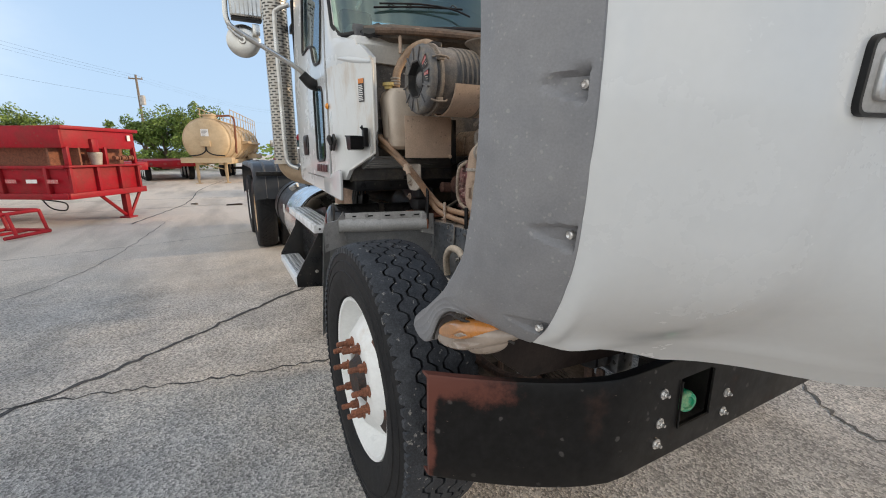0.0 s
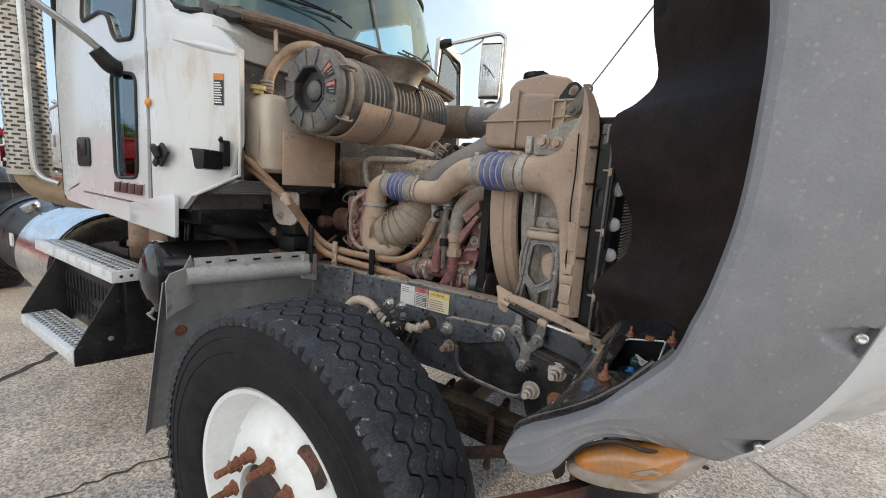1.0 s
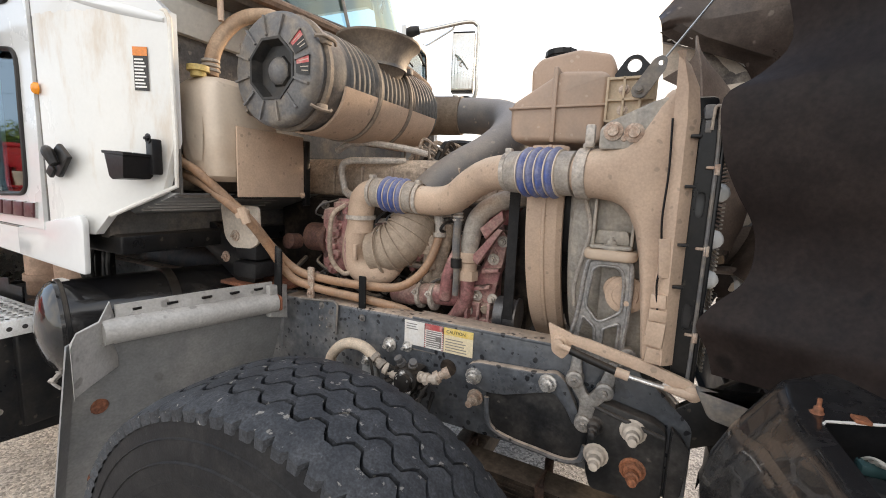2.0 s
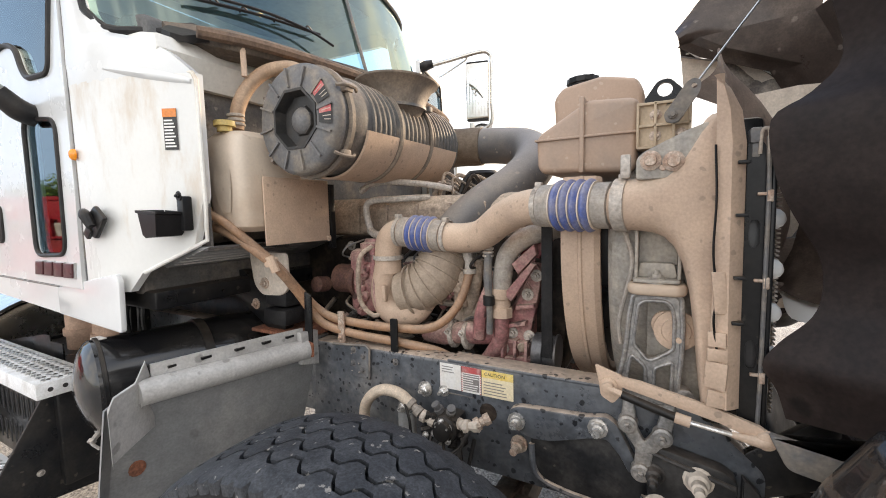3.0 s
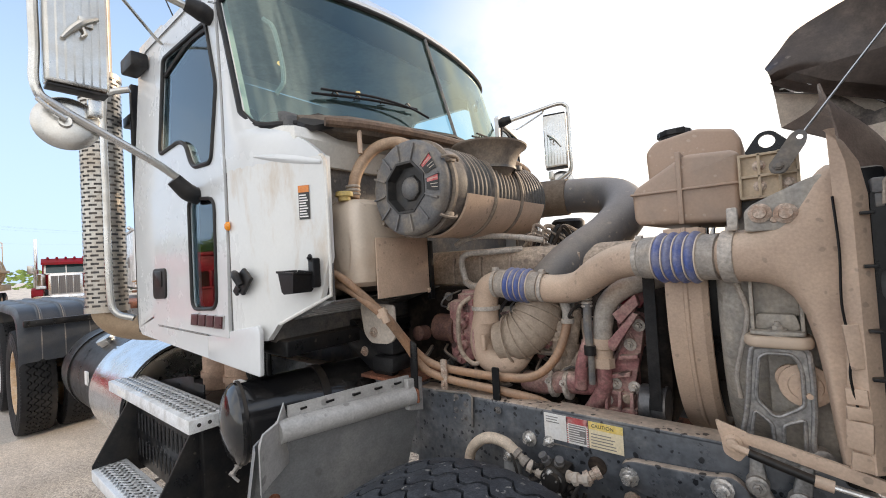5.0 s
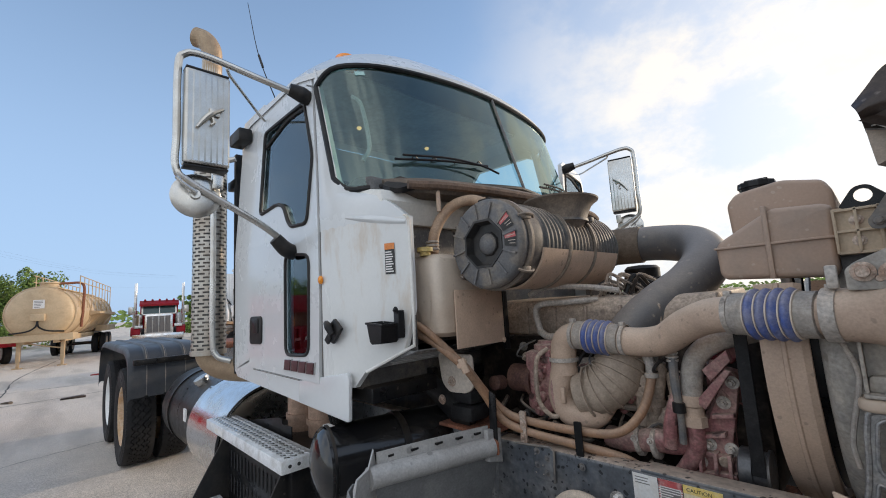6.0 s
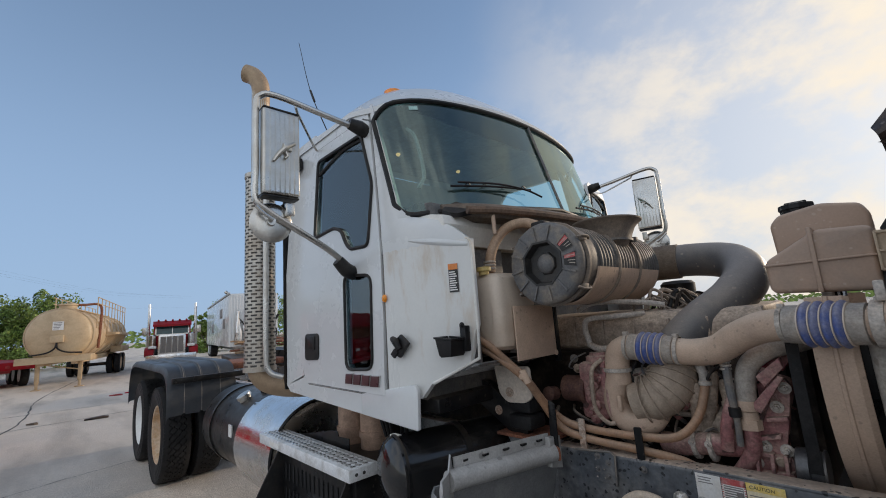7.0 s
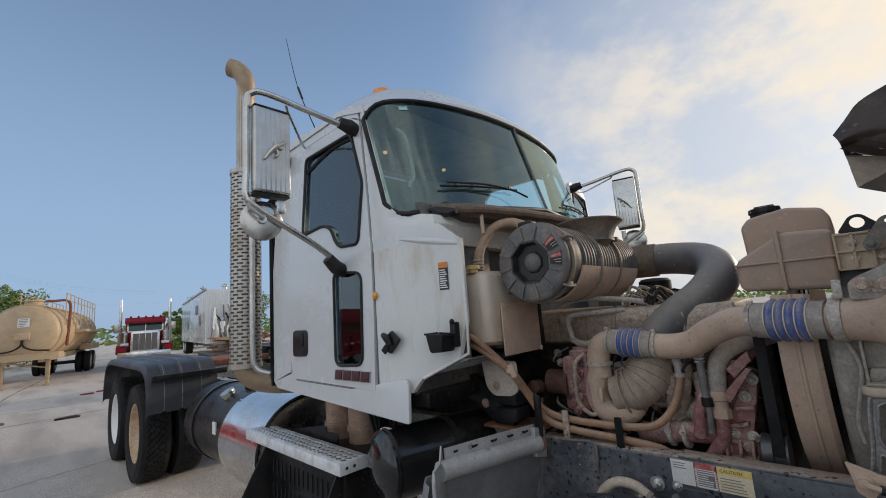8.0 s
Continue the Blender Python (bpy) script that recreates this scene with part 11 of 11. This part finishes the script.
# ---- trees, poles and wires ----
def tree(x, y, h, w, seed):
    rnd = random.Random(seed)
    t = thing("tree", "leafy green broadleaf tree at the edge of the yard", "tree", "trees along the yard", (x, y, 0))
    bm = tube(B(), [(0, 0, -0.05), (0.05, 0.03, h * 0.2), (0.0, 0.08, h * 0.45), (0.1, 0, h * 0.7)], [0.16, 0.13, 0.09, 0.04], 10)
    ends = []
    for k in range(9):
        a = rnd.uniform(0, 6.28)
        z0 = h * rnd.uniform(0.15, 0.55)
        e = Vector((math.cos(a) * w * rnd.uniform(0.25, 0.5), math.sin(a) * w * rnd.uniform(0.25, 0.5), h * rnd.uniform(0.45, 0.92)))
        tube(bm, [(0.02, 0.04, z0), tuple(e * 0.5 + Vector((0, 0, z0 * 0.5))), tuple(e)], [0.06, 0.04, 0.015], 6)
        ends.append(e)
    part("trunk", bm, M_BARK, t)
    verts, faces = [], []
    for k in range(64):
        c = ends[k % 9].lerp(Vector((0, 0, h * 0.5)), rnd.uniform(-0.2, 0.8)) + Vector((rnd.gauss(0, w * 0.16), rnd.gauss(0, w * 0.16), rnd.gauss(0, h * 0.06)))
        if k > 44:
            c = Vector((rnd.gauss(0, w * 0.30), rnd.gauss(0, w * 0.30), h * rnd.uniform(0.06, 0.3)))
        c.z = max(c.z, h * 0.06)
        R = w * rnd.uniform(0.08, 0.17)
        for q in range(190):
            d = Vector((rnd.gauss(0, 1), rnd.gauss(0, 1), rnd.gauss(0, 0.8))).normalized() * R * rnd.random() ** 0.4
            p = c + d
            p.z = max(p.z, 0.05)
            u = Vector((rnd.gauss(0, 1), rnd.gauss(0, 1), rnd.gauss(0, 1))).normalized()
            v = u.cross(Vector((rnd.gauss(0, 1), rnd.gauss(0, 1), rnd.gauss(0, 1)))).normalized()
            s_ = rnd.uniform(0.06, 0.13)
            i = len(verts)
            verts += [tuple(p - u * s_), tuple(p + v * s_ * 0.55), tuple(p + u * s_), tuple(p - v * s_ * 0.55)]
            faces.append((i, i + 1, i + 2, i + 3))
    me = bpy.data.meshes.new("crown")
    me.from_pydata(verts, [], faces)
    me.materials.append(M_LEAF)
    ob = new("crown", me)
    ob.parent = t
for k, (x, y, h, w) in enumerate(((-43, -6.9, 4.9, 3.6), (-42, -5.4, 5.6, 4.2), (-41, -3.4, 5.2, 4.6), (-43, -0.8, 0, 0), (-43, -14.6, 4.3, 4.5), (-44, -17.5, 4.9, 6), (-46, -22, 5.4, 7), (-46, 9.0, 3.8, 2.6), (-45, 13.5, 5.0, 6), (-43, 6.1, 0, 0), (-46, -10.5, 2.6, 4))):
    if h:
        tree(x, y, h, w, 30 + k)
def far_woods():
    rnd = random.Random(77)
    verts, faces = [], []
    for k in range(9000):
        a = rnd.uniform(0, 2 * math.pi)
        r = rnd.uniform(105, 125)
        h = 2.4 + 0.9 * math.sin(a * 7) + 0.7 * math.sin(a * 23 + 1)
        p = Vector((math.cos(a) * r, math.sin(a) * r, abs(rnd.random()) * max(h, 1.2)))
        u = Vector((-math.sin(a), math.cos(a), rnd.uniform(-0.4, 0.4)))
        v = Vector((rnd.uniform(-0.2, 0.2), rnd.uniform(-0.2, 0.2), 1))
        s_ = rnd.uniform(0.3, 0.6)
        i = len(verts)
        verts += [tuple(p - u * s_), tuple(p - v * s_ * 0.6), tuple(p + u * s_), tuple(p + v * s_ * 0.6)]
        faces.append((i, i + 1, i + 2, i + 3))
    me = bpy.data.meshes.new("far_woods")
    me.from_pydata(verts, [], faces)
    me.materials.append(M_LEAF)
    tagged(new("far_woods", me), "hazy line of far green woods round the yard", "woods", kind="stuff")
far_woods()
pole = thing("utility_pole", "weathered wooden utility pole with crossarm and transformer", "pole", "", (-60.0, -8.75, 0))
part("shaft", tube(B(), [(0.0, 0.0, 0), (0, 0.0, 6.0), (0.0, -0.03, 10.2)], [0.17, 0.14, 0.11], 10), M_WOOD_POLE, pole)
part("crossarm", box(B(), (-0.07, -0.75, 9.70), (0.05, 0.6, 9.84), 0.01), M_WOOD_POLE, pole)
part("transformer", lathe(B(), (0.18, 0.32, 6.9), (0, 0, 1), [(0, 0.26), (0.02, 0.30), (1.0, 0.30), (1.06, 0.18)], 16), M_PANEL_LIGHT, pole, "grey drum transformer")
part("insulator", lathe(lathe(B(), (-0.01, -0.68, 9.84), (0, 0, 1), [(0, 0.05), (0.14, 0.04)], 8), (-0.01, 0.52, 9.84), (0, 0, 1), [(0, 0.05), (0.14, 0.04)], 8), M_PANEL_LIGHT, pole)
for dy, z in ((-0.68, 10.0), (0.52, 10.0), (-0.1, 9.6), (0.2, 7.6)):
    bm = tube(B(), [(0, dy, z), (14, -5.6 + dy, z - 0.4), (30, -12 + dy, z - 0.3), (50, -20 + dy, z + 0.6)], 0.006, 5)
    part("wire", bm, M_BLACK, pole)
    bm = tube(B(), [(0, dy, z), (-20, 12 + dy, z - 0.8), (-45, 28 + dy, z + 0.4)], 0.004, 5)
    part("wire", bm, M_BLACK, pole)

# scraps lying on the yard
def scrap(x, y, deg, L_, w, m, label):
    ob = placed("scrap_board", label, "debris", x, y, deg, "scraps on the yard")
    part("board", prism(B(), [(-L_, 0.0), (-L_, 0.03), (L_ * 0.6, 0.05), (L_, 0.035), (L_, 0.0)], "y", -w, w, 0.004), m, ob)
scrap(-16.2, 0.15, 70, 0.42, 0.06, M_RED, "red painted scrap board on the ground")
scrap(-16.0, -0.5, 55, 0.16, 0.05, M_RED_DARK, "short red scrap on the ground")
scrap(-11.6, -1.2, 80, 0.20, 0.05, M_DARK_ENGINE, "dark flat scrap on the ground")
scrap(-15.2, 0.7, 20, 0.12, 0.05, M_DARK_ENGINE, "small dark scrap on the ground")
scrap(-12.3, -2.2, 40, 0.10, 0.04, M_BARK, "small brown scrap on the ground")
